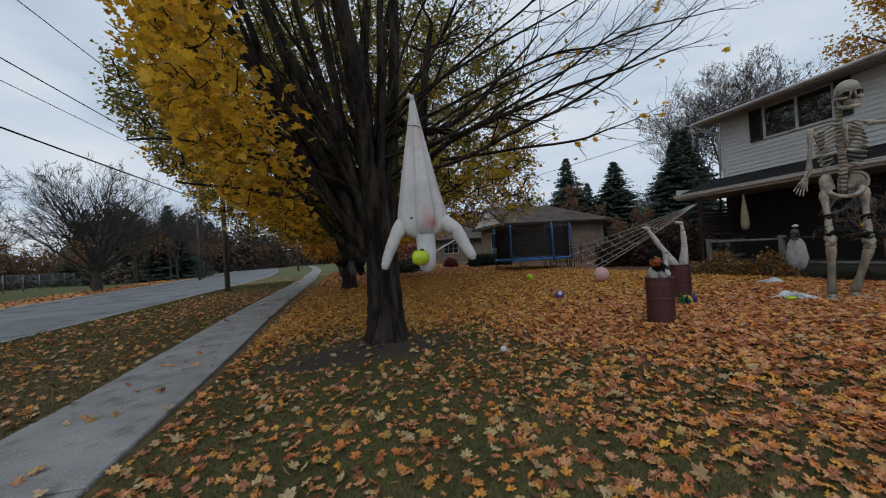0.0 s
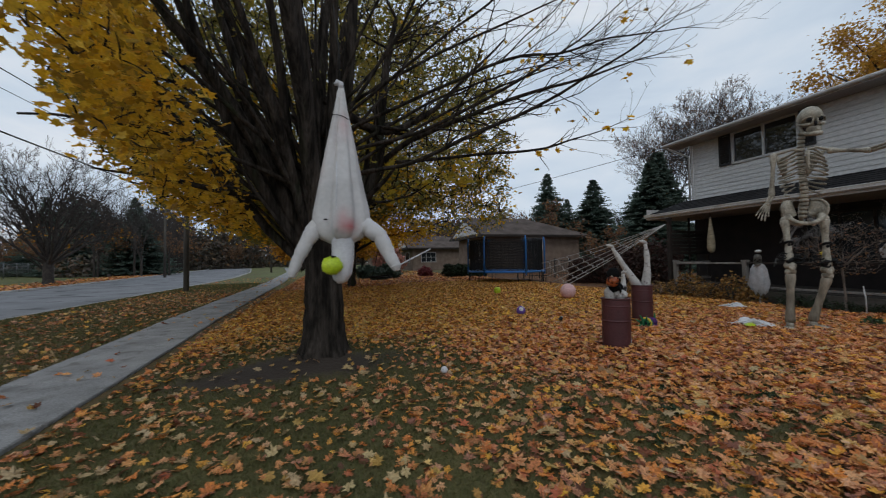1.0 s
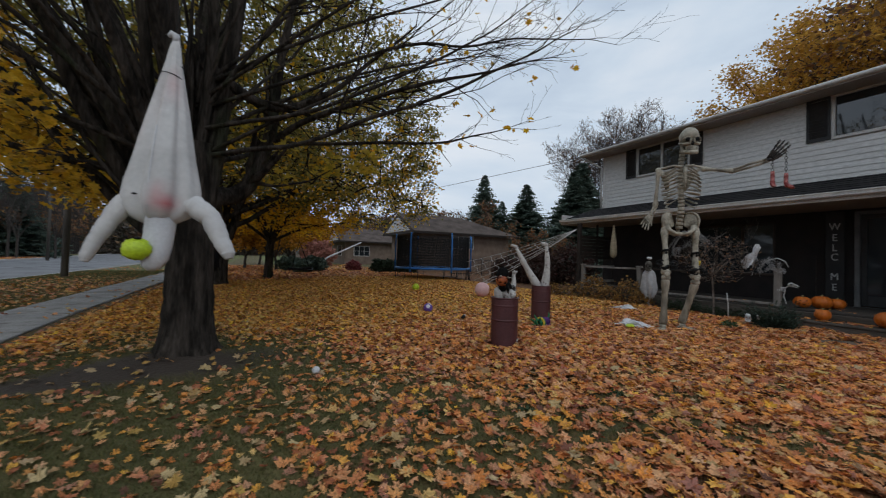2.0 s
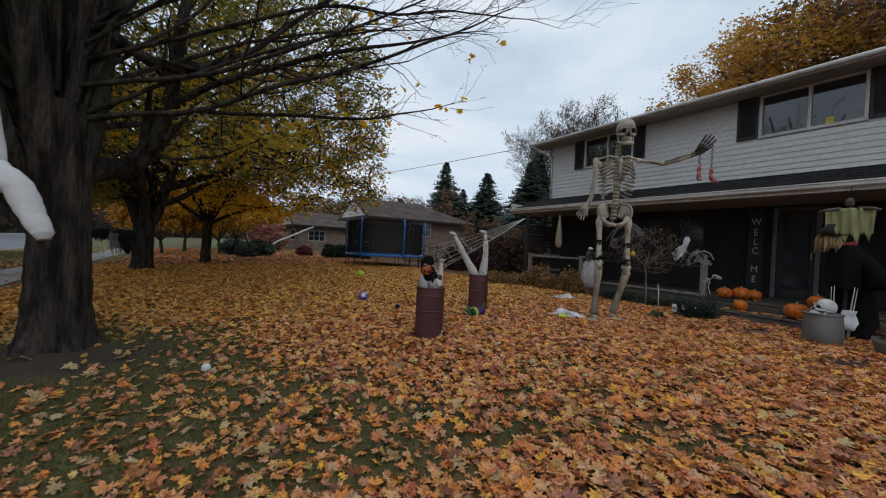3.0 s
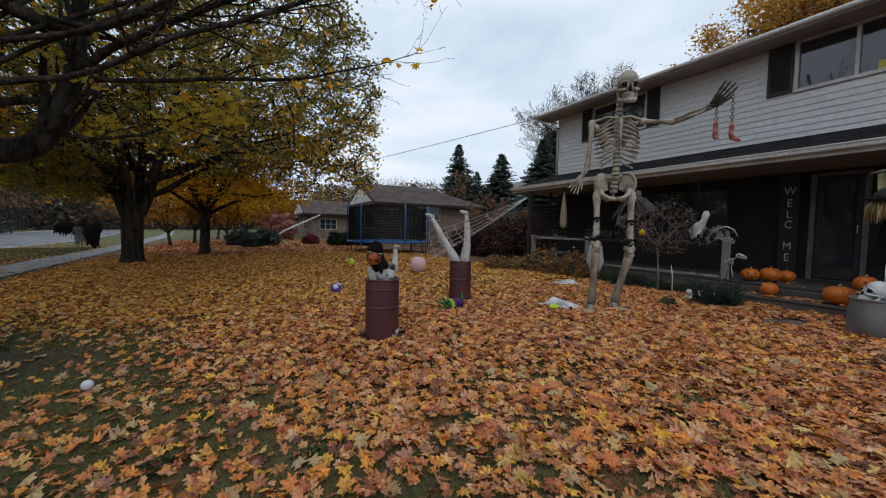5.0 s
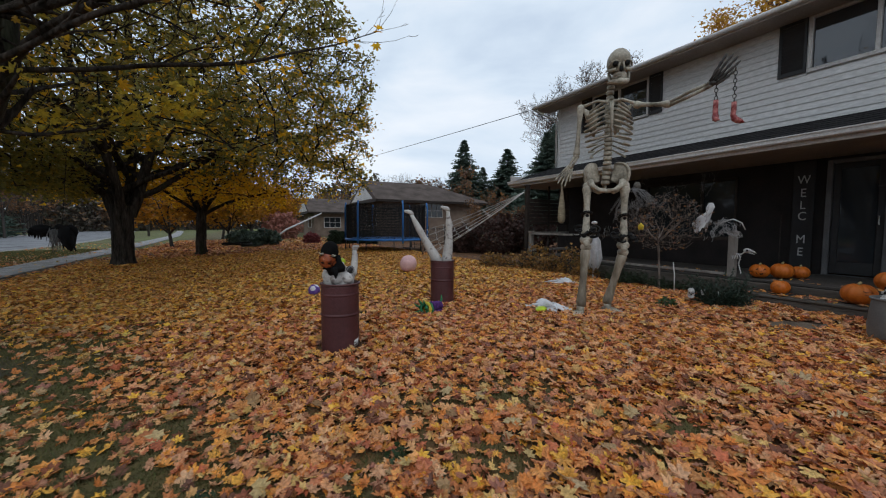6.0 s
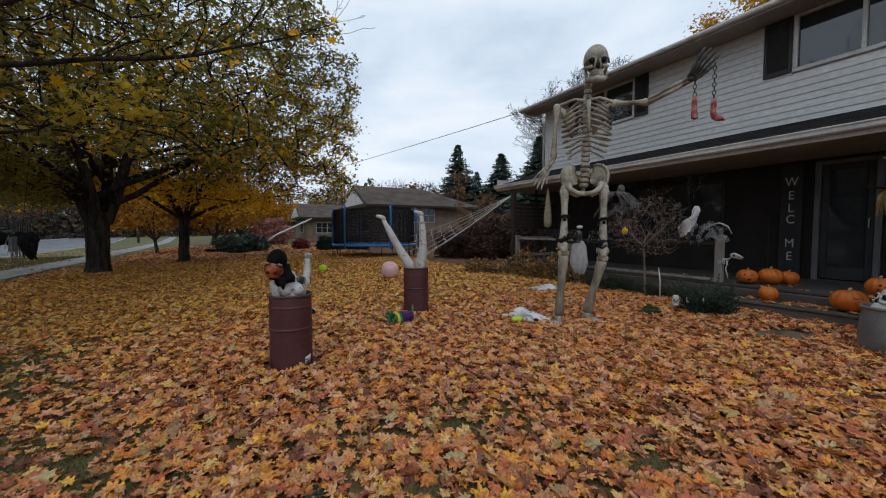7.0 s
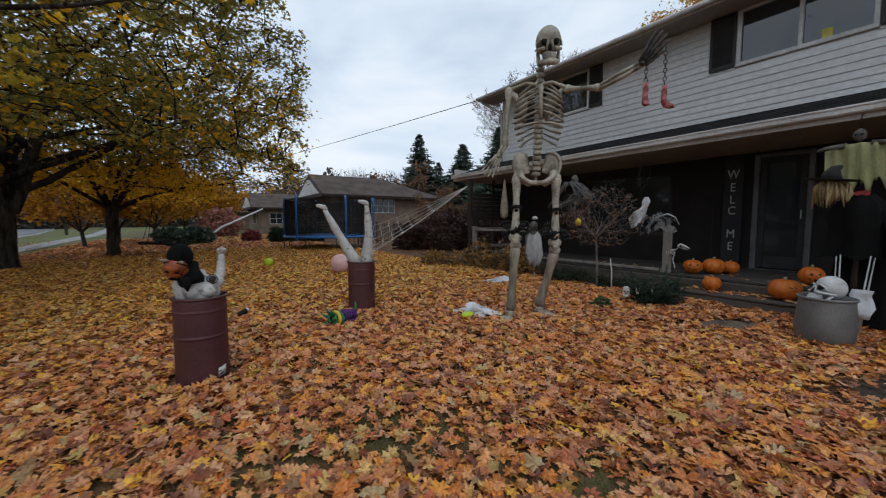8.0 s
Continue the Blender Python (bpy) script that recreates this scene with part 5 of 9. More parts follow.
# ---- far trees, built once and copied ----
def bare_tree(name, label, seed, height, r, spread, leaves=None, per=(0.9, 1.3, 1.6), twig=0.018, category="tree", deepest=2):
    rng = np.random.default_rng(seed)
    L, tips = Limbs(), []
    top = trunk_line(L, (0, 0, 0), height * 0.2, r, r * 0.85, rng, 1.4, (0.1, 0), 8)
    n = 8
    for k in range(n):
        a = 2 * math.pi * k / n + rng.uniform(-0.3, 0.3)
        d = (math.cos(a) * spread, math.sin(a) * spread, rng.uniform(0.7, 1.5))
        bp, br = bough(rng, top, d, height * rng.uniform(0.55, 0.8), r * 0.5, twig, 7, 0.10, 0.02)
        L.tube(bp, br, 5)
        grow(L, tips, rng, bp, br, 0, deepest, [q * 8 / height for q in per], 0.42, 0.8, 0.03, twig)
    lv = []
    if leaves:
        m, per_tip, size, low_only, lab = leaves
        lv = [("crown", foliage(tips, rng, per_tip, size, m, "crown", keep=(lambda p: (p[:, 2] < height * low_only) * 1.0), spread=0.3, kind="tiny"), lab)]
    return plant(name, label, (0, 0, 0), L, lv, category, "", M_twig)


def spruce(name, label, seed, height, width):
    """A spruce: a straight stem with whorls of drooping boughs hung with small sprays."""
    rng = np.random.default_rng(seed)
    L = Limbs()
    L.tube([(0, 0, 0), (0, 0, height)], [height * 0.014, 0.02], 6)
    vs, ts, cnt = [], [], 0
    for i in range(900):
        f = 0.05 + 0.94 * rng.uniform(0, 1) ** 0.95
        a = rng.uniform(0, 2 * math.pi)
        rr = (width * (1 - f) + 0.10) * rng.uniform(0.6, 1.08) * (1 + 0.12 * math.sin(3 * a + 9 * f))
        m = max(2, int(rr / 0.42))
        for j in range(m):
            s = (j + 1) / m
            p = np.array([math.cos(a) * rr * s, math.sin(a) * rr * s, f * height - 0.30 * rr * s + 0.16 * rr * s * s])
            for side in (-1, 0, 1):
                w = 0.95 * (1.2 - 0.6 * s) * rng.uniform(0.6, 1.3) * (0.55 + 0.6 * (1 - f))
                b = a + side * 0.8 + rng.normal(0, 0.3)
                e = p + np.array([math.cos(b) * w, math.sin(b) * w, rng.normal(-0.12, 0.14) * w])
                o = np.array([-math.sin(b), math.cos(b), rng.normal(0, 0.5)]) * w * 0.34
                vs += [p - o, p + o, e]
                ts.append((cnt, cnt + 1, cnt + 2))
                cnt += 3
    me = quick_mesh("crown", np.array(vs), np.array(ts), M_needle)
    return plant(name, label, (0, 0, 0), L, [("crown", me, "dark green needles")], "tree", "", M_twig)


def set_out(ob, spots, seed=0):
    """Copies of a far tree at (x, y, scale), the thing itself at the first."""
    rnd = random.Random(seed)
    for i, (x, y, s) in enumerate(spots):
        m = pose(x, y, float(land(x, y)) - 0.05, 0, 0, rnd.uniform(0, 360))
        if i == 0:
            ob.matrix_basis = m @ Matrix.Diagonal((s, s, s, 1))
        else:
            c = copy_thing(ob, m)
            c.scale = (s, s, s * rnd.uniform(0.92, 1.1))


def ramify(limbs, ends, rng, p, d, length, r, level, plan, end, lift):
    """A nearly straight branch that forks into finer ones; plan gives the number and length of each generation."""
    segs = 6 if level < 2 else 4
    bp, br = bough(rng, p, d, length, r, 0, segs, 0.055 + 0.02 * level, lift)
    br = end + (r - end) * np.linspace(1, 0, segs + 1) ** 1.25
    limbs.tube(bp, br, 6 if r > 0.06 else (4 if r > 0.03 else 3))
    if level == len(plan):
        ends.append(bp[1:])
        return
    n, ratio = plan[level]
    for i in range(n):
        f = 0.25 + 0.72 * (i + rng.uniform(0, 1)) / n
        k = f * segs
        j = min(int(k), segs - 1)
        q = bp[j] + (bp[j + 1] - bp[j]) * (k - j)
        t = bp[j + 1] - bp[j]
        t /= np.linalg.norm(t)
        side = rng.normal(0, 1, 3)
        side -= t * side.dot(t)
        side /= np.linalg.norm(side)
        nd = t + side * rng.uniform(0.5, 0.95)
        ramify(limbs, ends, rng, q, nd, length * ratio * (1.2 - 0.6 * f) * rng.uniform(0.8, 1.15), max(end, br[j] * 0.62), level + 1, plan, end, lift)


def fine_tree(name, label, seed, height, fork, r, n_limbs, plan, end, leaves=None, rise=(0.25, 3.0), lift=0.03, squat=0.75):
    """A leafless tree: a trunk, many rising limbs and a dome of fine twigs."""
    rng = np.random.default_rng(seed)
    L, ends = Limbs(), []
    top = trunk_line(L, (0, 0, 0), fork, r, r * 0.9, rng, 1.4, (0.05, 0), 8)
    for k in range(n_limbs):
        a = 2.4 * k + rng.uniform(-0.3, 0.3)
        f = k / (n_limbs - 1)
        d = np.array([math.cos(a), math.sin(a), rise[0] + (rise[1] - rise[0]) * f ** 1.6])
        d /= np.linalg.norm(d)
        reach = (height - fork) * (squat + (1 - squat) * d[2]) * 0.80
        ramify(L, ends, rng, top + np.array([0, 0, -0.25 * (1 - f)]) * fork, d, reach, r * 0.36, 0, plan, end, lift)
    lv = []
    if leaves:
        m, count, size, keep, lab = leaves
        lv = [("crown", leaves_at(ends, rng, count, size, m, "crown", 0.15, "tiny", keep), lab)]
    return plant(name, label, (0, 0, 0), L, lv, "tree", "", M_twig)


street_tree = fine_tree("bare_tree", "wide bare street tree with orange leaves on low boughs", 51, 12.2, 2.2, 0.36, 24, [(8, 0.46), (5, 0.46), (4, 0.5)], 0.011, (M_amber, 4200, 0.19, lambda p: (p[:, 2] < 4.6) & (p[:, 2] > 2.6), "rust-orange leaves on the lower boughs"), (0.55, 4.0), 0.035, 0.86)
set_out(street_tree, [(-21.3, 39.0, 1.0), (-31.5, 36.5, 1.05), (34.0, 76.0, 0.95), (27.0, 74.0, 0.85), (46.0, 70.0, 0.9), (23.0, 62.0, 0.55), (35.0, 66.0, 0.62), (46.5, 48.5, 0.72), (50.0, 47.0, 0.85)])
wood = fine_tree("woodland_tree", "tall grey leafless woodland tree", 52, 14.5, 4.0, 0.17, 9, [(6, 0.42), (4, 0.45)], 0.014, None, (1.6, 6.0), 0.03, 0.6)
rnd = random.Random(9)
spots = []
for k in range(30):
    y = rnd.uniform(30, 150)
    spots.append((-rnd.uniform(40, 70) - max(0, y - 55) * 0.2, y, rnd.uniform(0.6, 1.0)))
for k in range(40):
    y = rnd.uniform(70, 125)
    x = -y * rnd.uniform(0.16, 0.46)
    spots.append((min(x, float(road_far(y)) - 5), y, rnd.uniform(0.75, 1.1)))
spots += [(rnd.uniform(20, 75), rnd.uniform(75, 120), rnd.uniform(0.5, 0.85)) for k in range(20)]
spots += [(rnd.uniform(-30, 20), rnd.uniform(120, 175), rnd.uniform(0.5, 0.85)) for k in range(14)]
spots += [(26.0, 56.4, 0.74), (27.5, 57.5, 0.68), (24.6, 58.0, 0.66), (30.6, 54.3, 0.64), (32.0, 56.0, 0.70), (17.6, 57.0, 0.62), (19.5, 58.5, 0.6), (47.0, 49.0, 0.7), (48.5, 47.5, 0.76), (34.5, 58.0, 0.66)]
spots += [(-22.5, 58.0, 0.7), (-24.5, 61.0, 0.8), (-27.0, 57.0, 0.7), (-29.0, 62.0, 0.85), (-20.8, 62.0, 0.75)]
set_out(wood, spots, 1)
brush = bare_tree("brown_tree", "rounded tree with rusty brown leaves", 53, 8.0, 0.16, 0.8, (M_rust, 2.4, 0.34, 1.2, "rusty brown leaves"), (1.2, 1.4, 1.0), 0.02, "tree", 1)
spots = [(-rnd.uniform(42, 62) - k * 0.35, 30 + k * 2.7, rnd.uniform(0.5, 1.0)) for k in range(26)]
spots += [(rnd.uniform(-30, 8), rnd.uniform(110, 150), rnd.uniform(0.7, 1.1)) for k in range(14)]
spots += [(rnd.uniform(17, 75), rnd.uniform(62, 95), rnd.uniform(0.7, 1.1)) for k in range(14)]
spots += [(15.2, 15.6, 0.36), (14.5, 16.4, 0.33),  (29, 62, 1.2), (33, 60, 1.2), (33.2, 50.6, 1.12), (25, 66, 1.0), (18, 70, 1.1), (9, 62, 0.9)]
spots += [(-29, 52, 0.8), (-24, 75, 0.9), (-36, 30, 0.7), (-27.5, 64, 0.9)]
set_out(brush, spots, 2)
amber = bare_tree("amber_tree", "small tree full of amber-orange leaves", 54, 6.5, 0.15, 0.9, (M_amber, 3.4, 0.34, 1.2, "amber-orange leaves"), (1.6, 2.0, 1.4), 0.02, "tree", 1)
set_out(amber, [(0.4, 34.0, 0.8), (-0.6, 30.0, 0.7), (2.6, 31.5, 0.72), (1.5, 46.0, 0.85), (4.0, 40.0, 0.8), (6.5, 44, 0.75)], 3)
def leafy_tree(name, label, seed, height, radius, material, count, size, lab):
    """A tall tree with a full rounded crown."""
    rng = np.random.default_rng(seed)
    L = Limbs()
    top = trunk_line(L, (0, 0, 0), height * 0.28, 0.4, 0.34, rng, 1.4, (0.1, 0), 8)
    wd = []
    for k in range(9):
        a = 2 * math.pi * k / 9 + rng.uniform(-0.3, 0.3)
        bp, br = bough(rng, top, (math.cos(a), math.sin(a), rng.uniform(0.6, 2.2)), height * 0.55, 0.2, 0.03, 8, 0.09)
        L.tube(bp, br, 5)
        wd.append(bp)
    tg = crown_points(rng, 420, (0, 0), radius, lambda r: height * 0.25 + 0.1 * r, lambda r: height - 0.12 * r * r * (7.0 / radius) ** 2, 0.55)
    ends = colonise(L, rng, wd, tg, 0.012, 0.025, 0.0, (0, 0, 0), 0.08, 0.09)
    lf = leaves_at(ends, rng, count, size, material, "crown", 0.55, "tiny")
    return plant(name, label, (0, 0, 0), L, [("crown", lf, lab)], "tree", "", M_twig)


oak = leafy_tree("oak_tree", "tall oak with rusty gold leaves behind the house", 55, 20.0, 8.0, M_oak, 56000, 0.23, "rusty gold leaves")
set_out(oak, [(37.5, 11.0, 1.0)], 4)
dull = leafy_tree("oak_tree", "tall oak with dull olive-brown leaves behind the house", 57, 22.0, 8.0, M_rust, 14000, 0.36, "dull brown leaves")
set_out(dull, [(38.0, 3.5, 1.1), (44, 9, 1.1)], 4)
oak2 = fine_tree("tall_tree", "tall thin tree with its last brown leaves behind the house", 56, 17.5, 6.0, 0.22, 10, [(9, 0.45), (7, 0.5), (4, 0.5)], 0.011, (M_rust, 1500, 0.15, lambda p: p[:, 2] > 9, "last brown leaves"), (1.4, 6.0), 0.03, 0.6)
set_out(oak2, [(33.0, 25.5, 0.97), (31.0, 27.6, 0.86), (34.2, 24.0, 0.95)], 5)
sp = spruce("spruce_tree", "dark green spruce behind the neighbouring houses", 61, 16.0, 7.6)
spots = [(37.0, 56.0, 1.0), (40.0, 60.0, 0.7), (25.2, 23.6, 0.60), (27.0, 24.2, 0.62), (29.0, 26.5, 0.68)]
spots += [(-26.5, 66.0, 0.75)]
spots += [(-30 - k * 3.0 - rnd.uniform(0, 8), 70 + k * 3.2, rnd.uniform(0.6, 0.8)) for k in range(4)]
set_out(sp, spots, 6)
for x, y, w, h in ((43.0, 51.8, 1.12, 0.90), (41.2, 56.5, 0.7, 0.74)):
    tagged(copy_thing(sp, pose(x, y, 0.1, 0, 0, 70)), "broad dark green spruce behind the neighbouring houses").scale = (w, w, h)


# scrub and undergrowth closing the distance, too fine to tell apart
def scrub(name, label, line, n, height, depth, size, material, seed):
    rng = np.random.default_rng(seed)
    line = np.array(line, float)
    k = rng.integers(0, len(line) - 1, n)
    f = rng.uniform(0, 1, n)[:, None]
    p = line[k] + (line[k + 1] - line[k]) * f + rng.normal(0, depth, (n, 2))
    hill = 0.65 + 0.35 * np.sin(p[:, 0] * 0.31 + seed) * np.cos(p[:, 1] * 0.23)
    z = land(p[:, 0], p[:, 1]) + rng.uniform(0, 1, n) ** 1.4 * height * hill
    v, t = leaf_cloud(np.column_stack([p, z]), rng.uniform(size * 0.5, size * 1.2, n), rng, normals=rng.normal(0, 1, (n, 3)), kind="tiny")
    tagged(new(name, quick_mesh(name, v, t, material)), label, "woods", "", "stuff")


M_scrub = mat("far_scrub", (0.05, 0.04, 0.03), (0.09, 0.07, 0.05), 0.4, 0.95, 0.2, island=[(0.070, 0.060, 0.054), (0.11, 0.090, 0.078), (0.14, 0.106, 0.075), (0.075, 0.080, 0.052), (0.095, 0.074, 0.064), (0.19, 0.110, 0.05)])
scrub("far_woods", "dense grey-brown undergrowth across the street", [(-62, 10), (-58, 35), (-56, 60), (-62, 90), (-66, 130), (-60, 175)], 18000, 9.0, 2.5, 0.85, M_scrub, 3)
scrub("far_woods", "grey-brown woods closing the end of the street", [(-60, 180), (-30, 170), (5, 150), (35, 130), (70, 110)], 17000, 19.0, 3.0, 1.5, M_scrub, 4)
scrub("far_woods", "grey-brown thicket beyond the street trees", [(float(road_far(y_)) - 9.0 - k_ * 1.5, y_) for k_, y_ in enumerate((64, 78, 92, 108, 126, 150))], 12000, 6.0, 2.2, 0.68, M_scrub, 6)
scrub("far_woods", "tall grey-brown woods across the street", [(-52, 92), (-44, 100), (-37, 112), (-30, 126), (-22, 140)], 16000, 17.0, 2.6, 1.0, M_scrub, 7)
scrub("far_woods", "brown scrub behind the neighbouring houses", [(16, 78), (30, 68), (45, 62), (62, 50), (70, 30)], 11000, 5.5, 2.0, 0.8, M_scrub, 5)

# ---- neighbouring houses ----
def bungalow(name, label, x0, x1, y0, y1, wall_h, ridge_h, hang, gable_x=None, wall=None, windows=(), base_z=0.1):
    """A low hip-roofed bungalow; gable_x puts a small gable into the side that faces the lawn."""
    h = thing(name, label, "house", ((x0 + x1) / 2, y0, base_z), "neighbouring houses")
    zt = base_z + wall_h
    g = Geo()
    g.box((x0, y0, base_z - 0.2), (x1, y0 + 0.2, zt)).box((x0, y0 + 0.2, base_z - 0.2), (x0 + 0.2, y1, zt)).box((x1 - 0.2, y0 + 0.2, base_z - 0.2), (x1, y1, zt)).box((x0 + 0.2, y1 - 0.2, base_z - 0.2), (x1 - 0.2, y1, zt))
    part("wall", g, wall or M_brick, h, "brown brick wall")
    a, b, c, d = x0 - hang, x1 + hang, y0 - hang, y1 + hang
    ym = (c + d) / 2
    run = (d - c) / 2
    zr = base_z + ridge_h
    g = Geo()
    lift = 0.12
    p0 = [(a, c, zt), (b, c, zt), (b, d, zt), (a, d, zt), (a + (0.08 if gable_x else run), ym, zr), (b - run, ym, zr)]
    p1 = [(x, y, z - lift) for x, y, z in p0[:4]]
    g.add(p0 + p1, [(0, 1, 5, 4), (1, 2, 5), (2, 3, 4, 5), (3, 0, 4), (6, 7, 1, 0), (7, 8, 2, 1), (8, 9, 3, 2), (9, 6, 0, 3), (9, 8, 7, 6)])
    part("roof", g, M_brownroof, h, "brown shingle roof")
    part("fascia", Geo().box((a - 0.02, c - 0.03, zt - 0.16), (b + 0.02, c - 0.004, zt + 0.02)).box((a - 0.03, c, zt - 0.16), (a - 0.004, d, zt + 0.02)), M_darkwood, h)
    if gable_x:
        gm_ = Geo()
        for k in range(9):
            f0, f1 = 0.16 + 0.075 * k, 0.16 + 0.075 * (k + 0.93)
            w0, w1 = run * (0.92 - f0), run * (0.92 - f1)
            gx0, gx1 = a + 0.08 * f0 - 0.012, a + 0.08 * f1 - 0.022
            za, zb = zt + (zr - zt) * (f0 - 0.10), zt + (zr - zt) * (f1 - 0.10)
            gm_.add([(gx0 - 0.02, ym - w0, za), (gx0 - 0.02, ym + w0, za), (gx1, ym + w1, zb), (gx1, ym - w1, zb), (gx0 + 0.03, ym - w0, za), (gx0 + 0.03, ym + w0, za), (gx1 + 0.03, ym + w1, zb), (gx1 + 0.03, ym - w1, zb)],
                    [(0, 3, 2, 1), (4, 5, 6, 7), (0, 1, 5, 4), (1, 2, 6, 5), (2, 3, 7, 6), (3, 0, 4, 7)])
        part("gable", gm_, M_trim, h, "pale clapboard gable")
    for (axis, p, q_, za, zb, bars) in windows:
        w = None
        if axis == "y":
            fr = Geo().box((p - 0.06, y0 - 0.06, za - 0.06), (q_ + 0.06, y0 - 0.004, za), 0.01).box((p - 0.06, y0 - 0.06, zb), (q_ + 0.06, y0 - 0.004, zb + 0.06), 0.01).box((p - 0.06, y0 - 0.06, za), (p, y0 - 0.004, zb), 0.01).box((q_, y0 - 0.06, za), (q_ + 0.06, y0 - 0.004, zb), 0.01)
            for k in range(1, bars):
                xx = p + (q_ - p) * k / bars
                fr.box((xx - 0.02, y0 - 0.05, za), (xx + 0.02, y0 - 0.012, zb))
            fr.box((p, y0 - 0.045, (za + zb) / 2 - 0.015), (q_, y0 - 0.014, (za + zb) / 2 + 0.015))
            w = part("window", fr, M_siding, h, "white-framed window with glazing bars")
            part("pane", Geo().box((p, y0 - 0.012, za), (q_, y0 - 0.004, zb)), M_glass, w)
        else:
            fr = Geo().box((x0 - 0.06, p - 0.06, za - 0.06), (x0 - 0.004, q_ + 0.06, za), 0.01).box((x0 - 0.06, p - 0.06, zb), (x0 - 0.004, q_ + 0.06, zb + 0.06), 0.01).box((x0 - 0.06, p - 0.06, za), (x0 - 0.004, p, zb), 0.01).box((x0 - 0.06, q_, za), (x0 - 0.004, q_ + 0.06, zb), 0.01)
            w = part("window", fr, M_siding, h, "white-framed window")
            part("pane", Geo().box((x0 - 0.012, p, za), (x0 - 0.004, q_, zb)), M_glass, w)
    return h


bungalow("bungalow", "low brown brick bungalow with a shallow shingle roof", 12.7, 21.4, 27.5, 34.1, 2.95, 4.7, 0.7, True, None, (("y", 15.8, 17.7, 2.1, 3.1, 4), ("x", 29.0, 31.5, 1.4, 2.7, 1)), 0.35)
bungalow("bungalow", "second brown brick bungalow further along the street", 10.5, 20.0, 44.7, 53.0, 2.8, 4.6, 0.7, True, None, (("x", 46.5, 49.0, 1.2, 2.4, 1), ("y", 11.6, 13.4, 1.2, 2.3, 3)))
bungalow("bungalow", "third brick bungalow far along the street", 7.5, 16.0, 66.0, 74.0, 2.8, 4.6, 0.7, True, None, (("x", 68.0, 70.0, 1.2, 2.4, 1),))

# ---- iron fence between the plots ----
fence = thing("iron_fence", "black iron picket fence between the gardens", "fence", (14.0, 20.5, 0.15))
for k in range(9):
    x = 12.0 + k * 1.1
    part("post", Geo().box((x - 0.03, 20.47, 0.05), (x + 0.03, 20.53, 1.32), 0.005).box((x - 0.045, 20.455, 1.32), (x + 0.045, 20.545, 1.36), 0.01), M_metalblack, fence)
    if k < 8:
        for z in (0.3, 1.18):
            part("rail", Geo().box((x + 0.03, 20.485, z), (x + 1.07, 20.515, z + 0.035)), M_metalblack, fence)
        for j in range(1, 9):
            part("picket", Geo().box((x + j * 0.122 - 0.008, 20.492, 0.18), (x + j * 0.122 + 0.008, 20.508, 1.26)), M_metalblack, fence)

# ---- utility poles and wires ----
def pole(x, y, h, r=0.14):
    z = float(land(x, y))
    p = thing("utility_pole", "grey weathered wooden utility pole on the verge", "pole", (x, y, z), "utility poles")
    part("shaft", Geo().tube([(x, y, z - 0.1), (x, y, z + h * 0.5), (x + 0.03, y, z + h)], [r, r * 0.9, r * 0.7], 10), M_pole, p)
    part("cap", Geo().tube([(x + 0.03, y, z + h), (x + 0.03, y, z + h + 0.05)], [r * 0.74, r * 0.5], 10), M_galv, p)
    return p


pole(-6.75, 23.7, 9.5)
pole(-17.8, 52.0, 9.5)
pole(-7.6, 62.0, 9.0)


def wire(a, b, sag, r=0.014, label="dark overhead wire between poles"):
    pts = []
    for k in range(17):
        f = k / 16
        pts.append((a[0] + (b[0] - a[0]) * f, a[1] + (b[1] - a[1]) * f, a[2] + (b[2] - a[2]) * f - sag * 4 * f * (1 - f)))
    solo("overhead_wire", Geo().tube(pts, r, 5), M_wire, label, "wire", a, "overhead wires")


wire((-7.2, 23.7, 4.90), (-7.2, -16.0, 4.65), 0.12, 0.022)
wire((-7.2, 23.7, 6.50), (-7.2, -16.0, 6.2), 0.12, 0.015)
wire((-7.2, 23.7, 6.15), (-7.2, -16.0, 5.3), 0.1, 0.009)
wire((-7.2, 23.7, 8.15), (-7.2, -16.0, 7.8), 0.1, 0.013)
wire((-6.75, 23.7, 5.9), (-7.6, 62.0, 6.0), 0.5, 0.018)
pole(4.4, 55.5, 6.6)
wire((12.42, 10.72, 5.36), (4.4, 55.5, 6.5), 0.25, 0.012, "thin service wire running to the house")

